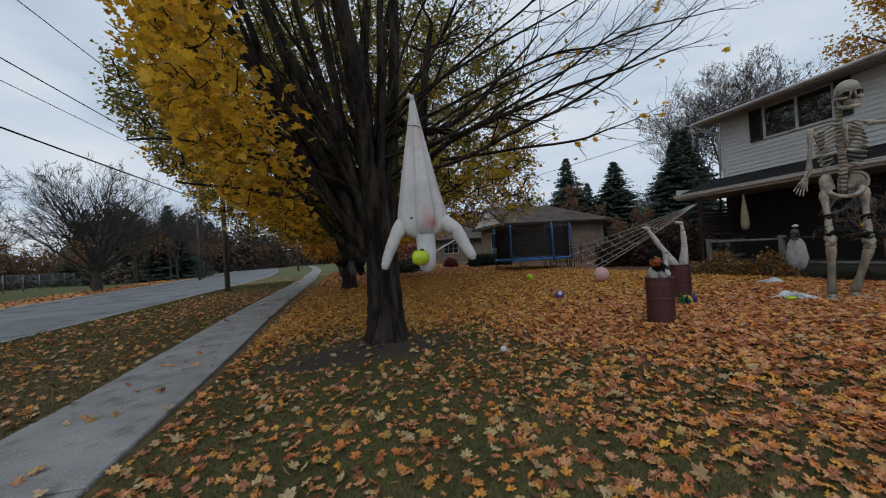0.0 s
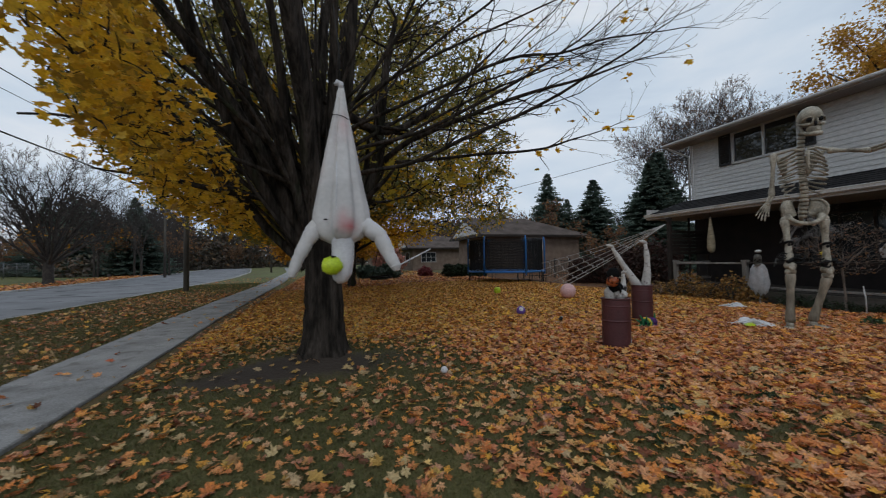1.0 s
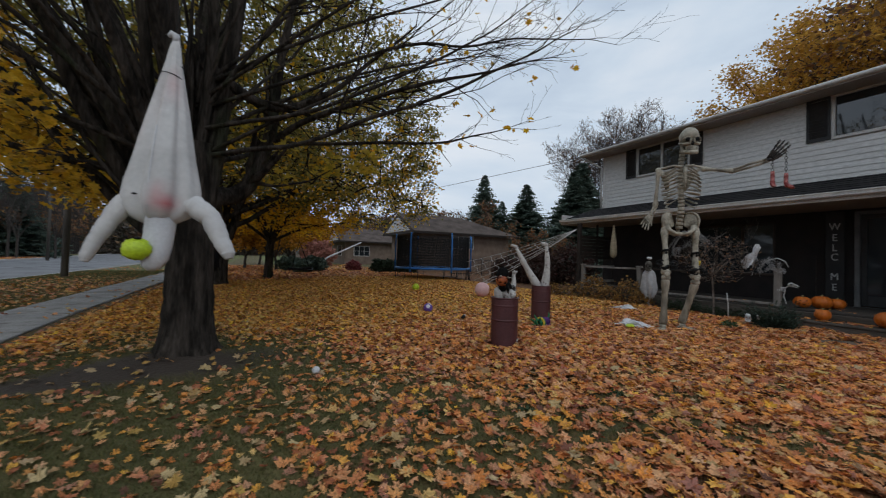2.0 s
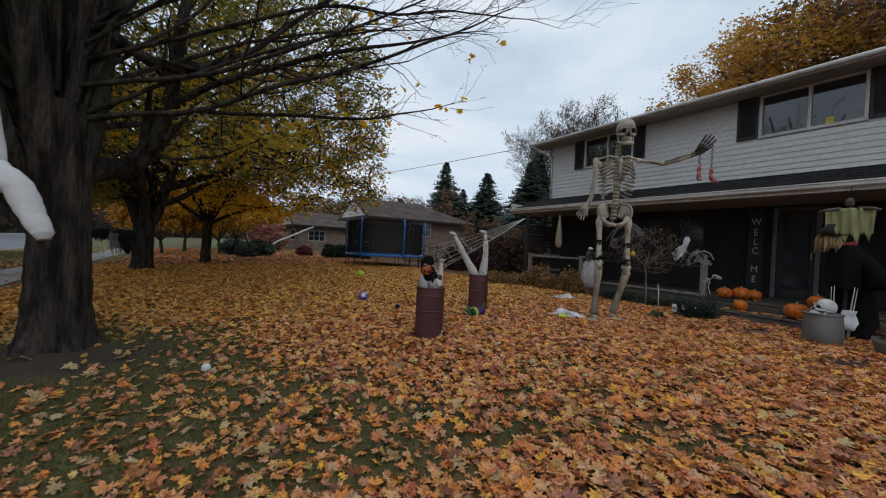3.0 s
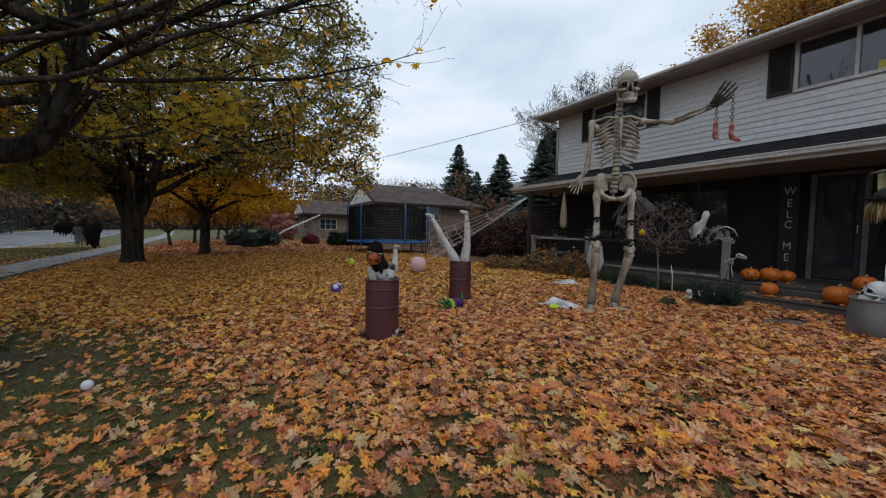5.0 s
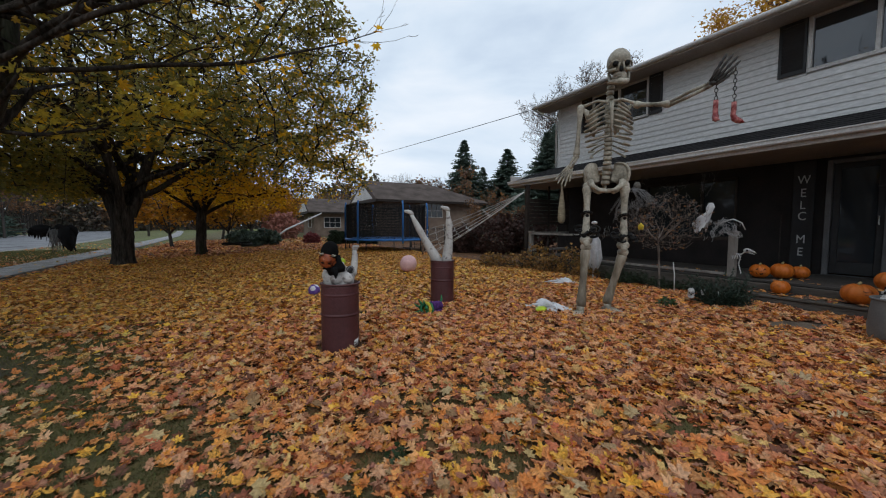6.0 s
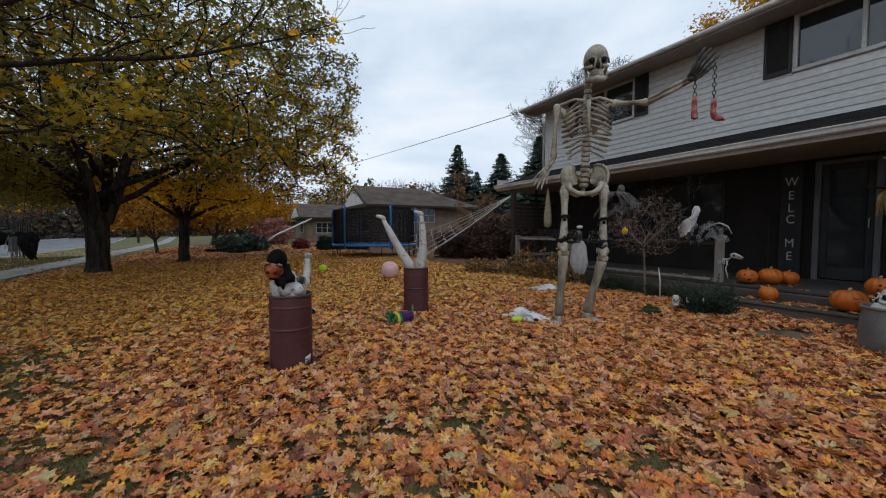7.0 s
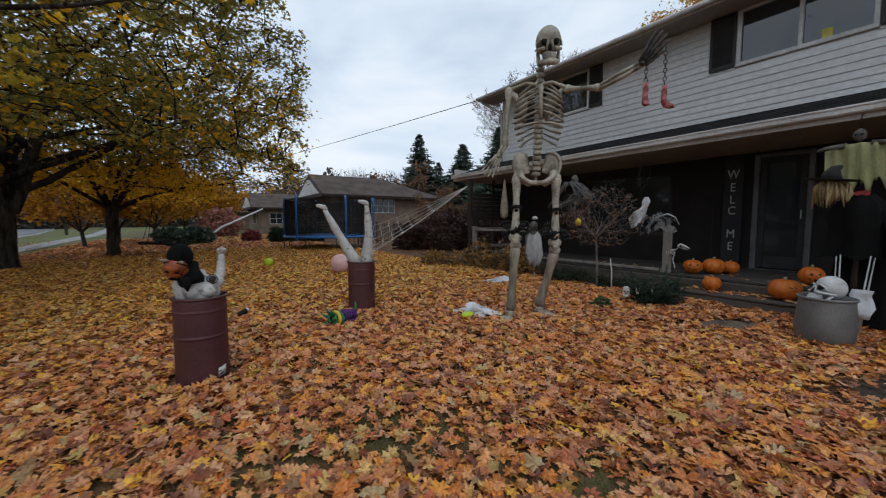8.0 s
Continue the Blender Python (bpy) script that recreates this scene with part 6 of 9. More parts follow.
# ---- hedge, shrubs and beds by the neighbouring drive ----
def shrub(name, label, centre, r, count, size, colours, seed, category="shrub", stems=6):
    """Stems in a fan with small leaves in clumps."""
    rng = np.random.default_rng(seed)
    L, tips = Limbs(), []
    c = np.array(centre, float)
    for k in range(stems):
        a = 2 * math.pi * k / stems + rng.uniform(-0.3, 0.3)
        d = np.array([math.cos(a) * r[0], math.sin(a) * r[1], r[2] * rng.uniform(0.8, 1.8)])
        bp, br = bough(rng, c + np.array([math.cos(a) * 0.03, math.sin(a) * 0.03, -0.03]), d, np.linalg.norm(d) * 0.95, 0.012, 0.004, 5, 0.15)
        L.tube(bp, br, 4)
        for j in range(5):
            q0 = bp[rng.integers(1, 6)]
            e = q0 + rng.normal(0, 0.22, 3) * np.array(r)
            t_ = np.linspace(q0, e, 3)
            L.tube(t_, [0.006, 0.004, 0.003], 3)
            tips.append(t_)
    n = count
    u = rng.normal(0, 1, (n, 3))
    u /= np.linalg.norm(u, axis=1, keepdims=True)
    rad = rng.uniform(0.35, 1.0, n) ** 0.5 * (1 + 0.22 * np.sin(u[:, 0] * 5 + seed) * np.cos(u[:, 1] * 6 + u[:, 2] * 4))
    p = c + u * rad[:, None] * np.array(r) * np.array([1, 1, 1]) + np.array([0, 0, r[2] * 0.75])
    p = p[p[:, 2] > c[2] + 0.03]
    v, tr = leaf_cloud(p, rng.uniform(size * 0.7, size * 1.3, len(p)), rng, normals=u[:len(p)] + rng.normal(0, 0.6, (len(p), 3)), kind="small")
    m = mat(name + "_leaves", (0.1, 0.1, 0.02), (0.1, 0.1, 0.02), 9, 0.6, 0.3, island=colours, translucent=0.2)
    return plant(name, label, tuple(centre), L, [("crown", quick_mesh("crown", v, tr, m), "")], category, "", M_twig)


DARK = [(0.012, 0.022, 0.010), (0.02, 0.035, 0.014), (0.03, 0.05, 0.02), (0.015, 0.026, 0.012)]
for k in range(4):
    shrub("hedge_bush", "clipped dark green hedge bush beside the neighbour's wall", (8.7 + k * 0.75, 24.9, 0.1), (0.55, 0.55, 0.55), 1400, 0.13, DARK, 70 + k)
shrub("red_bush", "small dark red bush by the drive", (7.6, 27.5, 0.1), (0.55, 0.5, 0.45), 900, 0.14, [(0.16, 0.025, 0.03), (0.25, 0.05, 0.05), (0.10, 0.02, 0.025)], 75)
for k, (x, y, r, h) in enumerate(((13.6, 14.4, 1.2, 1.0), (15.2, 14.0, 1.3, 1.15), (12.6, 15.6, 0.8, 0.75))):
    shrub("brown_shrub", "dense dark brown-red shrub beyond the porch corner", (x, y, 0.1), (r, r, h), 2600, 0.13, [(0.045, 0.024, 0.018), (0.07, 0.03, 0.022), (0.032, 0.02, 0.015), (0.09, 0.032, 0.026)], 85 + k, "shrub", 14)
for k, (x, y, s) in enumerate(((3.9, 25.5, 0.8), (4.7, 26.8, 1.15), (3.4, 29.0, 1.1))):
    shrub("juniper", "low spreading grey-green juniper under the trees", (x, y, 0.1), (0.8 * s, 0.7, 0.5 * s), 1300, 0.18, [(0.04, 0.065, 0.048), (0.065, 0.095, 0.07), (0.09, 0.12, 0.08)], 80 + k)
shrub("red_tree_bush", "tall dull red shrub beside the far drive", (6.6, 38.0, 0.1), (1.6, 1.4, 1.4), 2200, 0.22, [(0.34, 0.13, 0.11), (0.42, 0.18, 0.13), (0.28, 0.13, 0.10)], 84)

# far grass field, its fence and a small stand by the street
cl = thing("chain_link_fence", "grey chain-link fence along the far field", "fence", (-32.0, 45.0, -0.2))
for k in range(16):
    x, y = -27.0 - k * 0.9 - (k * k) * 0.02, 47.0 + (k - 8) * 4.5
    part("post", Geo().tube([(x, y, -0.3), (x, y, 1.9)], 0.05, 6), M_galv, cl)
    x2, y2 = -27.0 - (k + 1) * 0.9 - ((k + 1) ** 2) * 0.02, 47.0 + (k - 7) * 4.5
    if k < 15:
        for z in (1.85, 0.95, 0.1):
            part("rail", Geo().tube([(x, y, z), (x2, y2, z)], 0.022, 4), M_galv, cl)
        for j in range(14):
            f = j / 14
            f2 = min(1, (j + 3) / 14)
            part("wire", Geo().tube([(x + (x2 - x) * f, y + (y2 - y) * f, 0.1), (x + (x2 - x) * f2, y + (y2 - y) * f2, 1.85)], 0.008, 3).tube([(x + (x2 - x) * f2, y + (y2 - y) * f2, 0.1), (x + (x2 - x) * f, y + (y2 - y) * f, 1.85)], 0.008, 3), M_galv, cl)
st = thing("bleacher_stand", "small dark timber bleacher stand across the street", "bleachers", (-26.5, 31.0, -0.25))
for k in range(3):
    part("bench", Geo().box((-28.0 - k * 0.5, 29.0, 0.25 + k * 0.4), (-27.6 - k * 0.5, 33.0, 0.31 + k * 0.4), 0.01), M_darkwood, st)
for y in (29.1, 31.0, 32.9):
    part("frame", Geo().box((-29.1, y - 0.04, -0.25), (-29.02, y + 0.04, 1.75)).box((-27.7, y - 0.04, -0.25), (-27.62, y + 0.04, 0.6)), M_darkwood, st)
for z in (1.3, 1.7):
    part("rail", Geo().box((-29.12, 29.0, z), (-29.05, 33.0, z + 0.06)), M_darkwood, st)

# ---- trampoline with its net ----
M_blue = mat("blue_padding", (0.02, 0.14, 0.42), (0.04, 0.20, 0.55), 3, 0.45, 0.2)
M_net = mat("black_net", (0.008, 0.008, 0.009), (0.014, 0.014, 0.015), 8, 0.8, 0.0)
tr_c, tr_r, tz = (9.87, 18.67, 0.15), 2.0, 0.70
tramp = thing("trampoline", "round trampoline with blue padding, blue posts and a black safety net", "trampoline", tr_c)
ring = [(tr_c[0] + tr_r * math.cos(2 * math.pi * k / 36), tr_c[1] + tr_r * math.sin(2 * math.pi * k / 36)) for k in range(37)]
g = Geo()
g.lathe((tr_c[0], tr_c[1], 0), [(tr_r - 0.30, tz + 0.015), (tr_r + 0.02, tz - 0.03), (tr_r + 0.05, tz + 0.02), (tr_r, tz + 0.07), (tr_r - 0.30, tz + 0.05)], 36)
part("padding", g, M_blue, tramp, "blue padded rim")
part("mat", Geo().lathe((tr_c[0], tr_c[1], 0), [(0.5, tz + 0.016), (tr_r - 0.32, tz + 0.02), (tr_r - 0.32, tz + 0.03), (0.5, tz + 0.026)], 36), M_net, tramp, "black jumping mat")
for k in range(6):
    a = radians(212) + 2 * math.pi * k / 6
    ca, sa = math.cos(a), math.sin(a)
    x, y = tr_c[0] + (tr_r + 0.06) * ca, tr_c[1] + (tr_r + 0.06) * sa
    part("post", Geo().tube([(x, y, 0.55), (x, y, 2.25), (x - 0.04 * ca, y - 0.04 * sa, 2.52)], 0.042, 8), M_blue, tramp, "blue net post")
    b = 0.2
    l0 = (tr_c[0] + tr_r * math.cos(a - b), tr_c[1] + tr_r * math.sin(a - b))
    l1 = (tr_c[0] + tr_r * math.cos(a + b), tr_c[1] + tr_r * math.sin(a + b))
    part("leg", Geo().tube([(*l0, tz), (*l0, 0.16), (*l1, 0.16), (*l1, tz)], 0.024, 6), M_metalblack, tramp, "dark steel leg")
net = Geo()
ns, nz = 300, 60
for k in range(ns):
    a = 2 * math.pi * k / ns
    x, y = tr_c[0] + (tr_r - 0.06) * math.cos(a), tr_c[1] + (tr_r - 0.06) * math.sin(a)
    net.tube([(x, y, tz + 0.06), (x, y, 2.42 - 0.07 * abs(math.sin(3 * (a - radians(212)))))], 0.009, 3, False, 1.0, False)
for j in range(nz):
    z = tz + 0.08 + (2.33 - tz) * j / nz
    net.tube([(tr_c[0] + (tr_r - 0.06) * math.cos(2 * math.pi * k / 36), tr_c[1] + (tr_r - 0.06) * math.sin(2 * math.pi * k / 36), z) for k in range(37)], 0.008, 3, False, 1.0, False)
part("net", net, M_net, tramp, "black safety net")

# ---- giant skeleton ----
M_bone = mat("aged_bone_plastic", (0.25, 0.222, 0.168), (0.43, 0.395, 0.318), 4, 0.55, 0.4, fine=8, wear=(0.085, 0.068, 0.045), wear_at=(0.53, 0.72), wear_scale=6, grain=(0.65, 1.2))
M_shin = mat("brown_stained_bone", (0.13, 0.105, 0.075), (0.34, 0.30, 0.23), 4, 0.55, 0.4, wear=(0.06, 0.048, 0.032), wear_at=(0.50, 0.7), wear_scale=5, stretch=(1, 1, 0.35))
M_black = mat("black_strap", (0.006, 0.006, 0.006), (0.014, 0.014, 0.014), 10, 0.7, 0.2, spec=0.2)
SK = thing("giant_skeleton", "towering pale plastic skeleton standing with one arm held out", "skeleton", (8.0, 4.4, 0.14))
LAT = Vector((0.743, -0.669, 0.0))      # towards its left arm
FWD = Vector((-0.669, -0.743, 0.0))     # the way it faces
C0 = Vector((8.07, 4.33, 0.0))
TURNED = Matrix((LAT, -FWD, Vector((0, 0, 1)))).transposed()


def sk(l, f, z):
    """A place in the skeleton's own directions: left, forward, up."""
    return C0 + LAT * l + FWD * f + Vector((0, 0, z))


def bone(pts, radii, sides=10):
    return Geo().tube(pts, radii, sides)


# skull: cranium, brow, cheekbones, jaw, teeth; eye and nose sockets are dark hollows
HEADC = sk(0.11, 0.04, 3.56)


def skull_shape(centre, turn, s, material, parent, dark):
    """A skull of scale s about centre."""
    T = lambda x, y, z: Vector(centre) + turn @ Vector((x * s, y * s, z * s))
    def dent(u):
        k = 1.0
        for ex in (-0.38, 0.38):
            d2 = (u.x - ex) ** 2 + (u.z + 0.22) ** 2
            if u.y < 0:
                k -= 0.20 * math.exp(-d2 / 0.03)
        if u.z < -0.3:
            k -= 0.22 * (-0.3 - u.z)
        return k
    g = Geo().ball(T(0, 0, 0.02), (0.152 * s, 0.190 * s, 0.182 * s), turn, 18, 24, dent)
    cr = part("cranium", g, material, parent)
    g = Geo()
    for sg in (-1, 1):
        g.tube([T(sg * 0.02, -0.178, -0.03), T(sg * 0.07, -0.185, -0.012), T(sg * 0.125, -0.15, -0.03), T(sg * 0.145, -0.10, -0.07)], [0.011 * s, 0.014 * s, 0.013 * s, 0.013 * s], 8)
        g.tube([T(sg * 0.06, -0.172, -0.125), T(sg * 0.105, -0.15, -0.13), T(sg * 0.14, -0.08, -0.10), T(sg * 0.15, 0.02, -0.07)], [0.022 * s, 0.026 * s, 0.018 * s, 0.012 * s], 8)
        g.tube([T(sg * 0.022, -0.185, -0.04), T(sg * 0.034, -0.18, -0.10), T(sg * 0.04, -0.165, -0.15)], [0.014 * s, 0.012 * s, 0.018 * s], 7)
    g.ball(T(0, -0.105, -0.185), (0.088 * s, 0.08 * s, 0.060 * s), turn, 8, 14)
    g.ball(T(0, -0.09, -0.235), (0.080 * s, 0.075 * s, 0.050 * s), turn, 8, 14)
    part("face", g, material, parent)
    g = Geo()
    for sg in (-1, 1):
        g.ball(T(sg * 0.068, -0.160, -0.045), (0.040 * s, 0.036 * s, 0.041 * s), turn, 8, 12)
    g.ball(T(0, -0.184, -0.125), (0.024 * s, 0.020 * s, 0.040 * s), turn, 6, 8)
    part("socket", g, dark, parent, "dark eye and nose hollows")
    g = Geo()
    g.tube([T(-0.125, -0.0, -0.10), T(-0.112, -0.03, -0.225), T(-0.076, -0.13, -0.272), T(0, -0.168, -0.282), T(0.076, -0.13, -0.272), T(0.112, -0.03, -0.225), T(0.125, 0.0, -0.10)], [0.02 * s, 0.028 * s, 0.036 * s, 0.04 * s, 0.036 * s, 0.028 * s, 0.02 * s], 9)
    part("jaw", g, material, parent)
    g = Geo()
    for k in range(9):
        a = radians(-62 + 124 * k / 8)
        x, y = 0.078 * math.sin(a), -0.095 - 0.085 * math.cos(a)
        for z0, z1 in ((-0.232, -0.205), (-0.262, -0.236)):
            g.box((-0.008 * s, -0.008 * s, 0), (0.008 * s, 0.008 * s, (z1 - z0) * s), 0.002 * s, Matrix.Translation(T(x, y, z0)) @ turn.to_4x4() @ pose(0, 0, 0, 0, 0, math.degrees(a)))
    part("teeth", g, material, parent)
    return cr


skull_shape(HEADC, TURNED, 1.0, M_bone, SK, M_black)
# spine
for k in range(22):
    f = k / 21
    z = 1.98 + f * (3.36 - 1.98)
    bow = -0.05 + 0.06 * math.sin(f * 6.2)
    p = sk(0.0 + 0.04 * f, bow, z)
    s = 0.062 - 0.010 * f
    g = Geo().lathe(p, [(s * 0.8, -0.026), (s, -0.016), (s * 0.9, 0), (s, 0.016), (s * 0.8, 0.026)], 10, True, TURNED)
    g.tube([p, p - FWD * s * 1.6 - Vector((0, 0, 0.02))], [s * 0.4, s * 0.15], 5)
    part("vertebra", g, M_bone, SK)
# ribs
for k in range(10):
    f = k / 9
    z = 3.03 - 0.58 * f
    w = 0.145 + 0.135 * math.sin(min(1.0, 0.22 + f * 0.8) * 2.75)
    dp = 0.15 + 0.05 * math.sin(f * 2.6)
    for sg in (-1, 1):
        pts = []
        for j in range(13):
            t = j / 12
            a = math.pi * t
            l = sg * (w * math.sin(a) ** 0.85 + 0.028)
            fr = -0.06 - dp * math.cos(a)
            drop = 0.075 * math.sin(a) + (0.05 + 0.12 * f * f) * t
            rise = (0.06 if k < 6 else 0.0) * max(0.0, t - 0.72) / 0.28
            pts.append(sk(l + 0.02, fr, z + 0.05 - drop + rise))
        if k >= 7:
            pts = pts[:-(k - 5)]
        part("rib", Geo().tube(pts, [0.012] * 3 + [0.017] * (len(pts) - 5) + [0.015, 0.011], 8, True, 0.85), M_bone, SK)
g = Geo().tube([sk(0.02, 0.155, 3.02), sk(0.02, 0.165, 2.90), sk(0.02, 0.155, 2.75), sk(0.02, 0.13, 2.62)], [0.058, 0.045, 0.042, 0.022], 8, True, 0.5)
part("breastbone", g, M_bone, SK)
for sg in (-1, 1):
    part("collarbone", bone([sk(0.03 * sg, 0.14, 3.04), sk(0.15 * sg, 0.13, 3.07), sk(0.28 * sg, 0.04, 3.05), sk(0.345 * sg, 0.0, 3.04)], [0.022, 0.017, 0.02, 0.028], 8), M_bone, SK)
    part("shoulder_blade", Geo().sheet([[sk(0.10 * sg, -0.20, 3.0), sk(0.22 * sg, -0.18, 3.03), sk(0.33 * sg, -0.04, 3.05)], [sk(0.11 * sg, -0.23, 2.85), sk(0.2 * sg, -0.2, 2.86), sk(0.27 * sg, -0.10, 2.93)], [sk(0.13 * sg, -0.22, 2.66), sk(0.16 * sg, -0.21, 2.68), sk(0.18 * sg, -0.18, 2.72)]], 0.02), M_bone, SK)
# pelvis: two flared wings, the ring below, sacrum
g = Geo()
for sg in (-1, 1):
    rows = []
    for j in range(9):
        t = j / 8
        a0 = radians(-75 + 195 * t)
        hub = sk(sg * 0.075, -0.05, 2.03)
        rim = hub + LAT * sg * (0.225 * math.cos(a0 * 0.62) - 0.01) + Vector((0, 0, 0.03 + 0.195 * math.sin(a0 * 0.80 + 0.15))) + FWD * (0.10 * math.cos(a0 * 0.9) - 0.02)
        rows.append([hub, hub.lerp(rim, 0.35) - FWD * 0.035, hub.lerp(rim, 0.7) - FWD * 0.025, rim])
    g.sheet(rows, 0.022)
    g.tube([r_[3] for r_ in rows], [0.014, 0.017, 0.019, 0.021, 0.022, 0.021, 0.019, 0.017, 0.014], 8)
    g.tube([sk(sg * 0.215, 0.02, 1.99), sk(sg * 0.18, 0.07, 1.92), sk(sg * 0.10, 0.11, 1.865), sk(0.0, 0.12, 1.85)], [0.052, 0.036, 0.030, 0.032], 10)
    g.tube([sk(sg * 0.20, 0.0, 1.96), sk(sg * 0.165, 0.0, 1.875), sk(sg * 0.10, 0.05, 1.835), sk(sg * 0.04, 0.10, 1.85)], [0.036, 0.026, 0.024, 0.022], 10)
    g.ball(sk(sg * 0.22, 0.01, 1.95), 0.06, None, 8, 12)
part("pelvis", g, M_bone, SK)
part("sacrum", Geo().tube([sk(0, -0.05, 2.16), sk(0, -0.10, 2.02), sk(0, -0.09, 1.92), sk(0, -0.05, 1.86)], [0.085, 0.075, 0.05, 0.02], 10, True, 0.5), M_bone, SK)


def long_bone(a, b, r, name, parent=SK, ends=1.55, material=None):
    a, b = Vector(a), Vector(b)
    f = [0, 0.05, 0.12, 0.3, 0.6, 0.86, 0.94, 1.0]
    s = [ends * 0.8, ends, 1.25, 0.95, 0.9, 1.2, ends, ends * 0.85]
    return part(name, Geo().tube([a + (b - a) * t for t in f], [r * q for q in s], 10), material or M_bone, parent)


# legs
hipL, hipR = sk(-0.245, 0.0, 1.93), sk(0.245, 0.0, 1.93)
knL, knR = Vector((7.75, 4.37, 1.13)), Vector((8.22, 4.14, 1.06))
anL, anR = Vector((7.66, 4.35, 0.26)), Vector((8.16, 4.33, 0.26))
for hp, kn, an, toe in ((hipL, knL, anL, FWD * 0.9 - LAT * 0.35), (hipR, knR, anR, FWD * 0.9 + LAT * 0.45)):
    part("hip_joint", Geo().ball(hp, 0.062, None, 8, 12), M_bone, SK)
    long_bone(hp + Vector((0, 0, -0.01)), kn + Vector((0, 0, 0.10)), 0.046, "thigh_bone")
    part("knee", Geo().ball(kn + Vector((0, 0, 0.045)), (0.085, 0.085, 0.07), TURNED, 8, 12).ball(kn + Vector((0, 0, -0.055)), (0.075, 0.075, 0.06), TURNED, 8, 12).ball(kn + FWD * 0.075, (0.045, 0.03, 0.05), TURNED, 6, 10), M_bone, SK)
    long_bone(kn + Vector((0, 0, -0.08)), an, 0.054, "shin_bone", SK, 1.25, M_shin)
    part("fibula", bone([kn - FWD * 0.05 + Vector((0, 0, -0.1)), (kn + an) / 2 - FWD * 0.06, an - FWD * 0.03], [0.025, 0.018, 0.024], 7), M_shin, SK)
    toe = toe.normalized()
    sd = Vector((-toe.y, toe.x, 0))
    foot = part("foot", Geo().tube([an + Vector((0, 0, 0.02)), an + toe * 0.04 + Vector((0, 0, -0.07)), an - toe * 0.06 + Vector((0, 0, -0.10))], [0.05, 0.055, 0.045], 8), M_bone, SK)
    for j in range(5):
        o = (j - 2) / 2
        part("toe", bone([an + toe * 0.03 + sd * o * 0.03 + Vector((0, 0, -0.06)), an + toe * 0.13 + sd * o * 0.06 + Vector((0, 0, -0.065)), an + toe * 0.22 + sd * o * 0.085 + Vector((0, 0, -0.09)), an + toe * (0.30 - 0.03 * abs(o)) + sd * o * 0.10 + Vector((0, 0, -0.10))], [0.02, 0.016, 0.018, 0.010], 6), M_bone, foot)
    part("foot_plate", Geo().box((-0.09, -0.10, -0.012), (0.09, 0.10, 0.0), 0.004, Matrix.Translation((an.x, an.y, 0.165))), M_metalblack, SK, "black steel base plate")
    for z in (0.14, 0.42):
        p = kn + (hp - kn) * (0.06 + z)
        gg = Geo()
        for q_ in range(2):
            rr = 0.058 + 0.012 * q_
            gg.tube([p + Vector((rr * math.cos(a), rr * math.sin(a), 0.02 * q_ + 0.04 * math.sin(a + z * 9))) for a in [2 * math.pi * i / 12 for i in range(13)]], 0.011, 6)
        gg.ball(p + FWD * 0.06, 0.024, None, 6, 8)
        part("strap", gg, M_black, SK, "black strap round the thigh")
    tg_ = random.Random(int(kn.x * 100))
    gg = Geo()
    for q_ in range(9):
        c_ = kn + Vector((0, 0, 0.16)) + LAT * tg_.uniform(-0.13, 0.13) + FWD * tg_.uniform(-0.02, 0.09) + Vector((0, 0, tg_.uniform(-0.06, 0.08)))
        r_, a0_ = tg_.uniform(0.03, 0.07), tg_.uniform(0, 6)
        gg.tube([c_ + LAT * r_ * math.cos(a) + FWD * r_ * 0.5 * math.sin(a + a0_) + Vector((0, 0, r_ * 0.7 * math.sin(a))) for a in [5.0 * i / 9 + a0_ for i in range(10)]], [0.012] * 9 + [0.004], 6)
    for q_ in range(5):
        gg.ball(kn + Vector((0, 0, 0.14 + tg_.uniform(-0.05, 0.06))) + LAT * tg_.uniform(-0.09, 0.09) + FWD * 0.05, (0.045, 0.035, 0.032), None, 6, 8, lambda u: 1 + 0.2 * math.sin(7 * u.x + 5 * u.z))
    part("ribbon_tangle", gg, M_black, SK, "black crumpled ribbon above the knee")


def hand_bones(wrist, dirn, palm, name, spread=0.9, length=0.30, curl=0.25, parent=SK, r=0.012, material=None):
    """A bony hand: palm bones and five jointed fingers."""
    dirn, palm = Vector(dirn).normalized(), Vector(palm).normalized()
    sd = dirn.cross(palm).normalized()
    h = part(name, Geo().ball(wrist, (0.035, 0.035, 0.03), None, 6, 8), material or M_bone, parent)
    for j in range(5):
        o = (j - 2) / 2
        ln = length * (1.0 - 0.12 * abs(o - 0.2)) * (0.72 if j == 0 else 1.0)
        a0 = wrist + sd * o * 0.035
        d1 = (dirn + sd * o * spread * 0.45).normalized()
        p1 = a0 + d1 * ln * 0.38
        p2 = p1 + (d1 + palm * curl).normalized() * ln * 0.32
        p3 = p2 + (d1 + palm * curl * 2.4).normalized() * ln * 0.22
        p4 = p3 + (d1 + palm * curl * 3.6).normalized() * ln * 0.16
        part("finger", Geo().tube([a0, a0.lerp(p1, 0.5), p1, p1.lerp(p2, 0.5), p2, p2.lerp(p3, 0.5), p3, p4], [r * 1.2, r * 0.8, r * 1.35, r * 0.8, r * 1.25, r * 0.75, r * 1.1, r * 0.5], 6), material or M_bone, h)
    return h


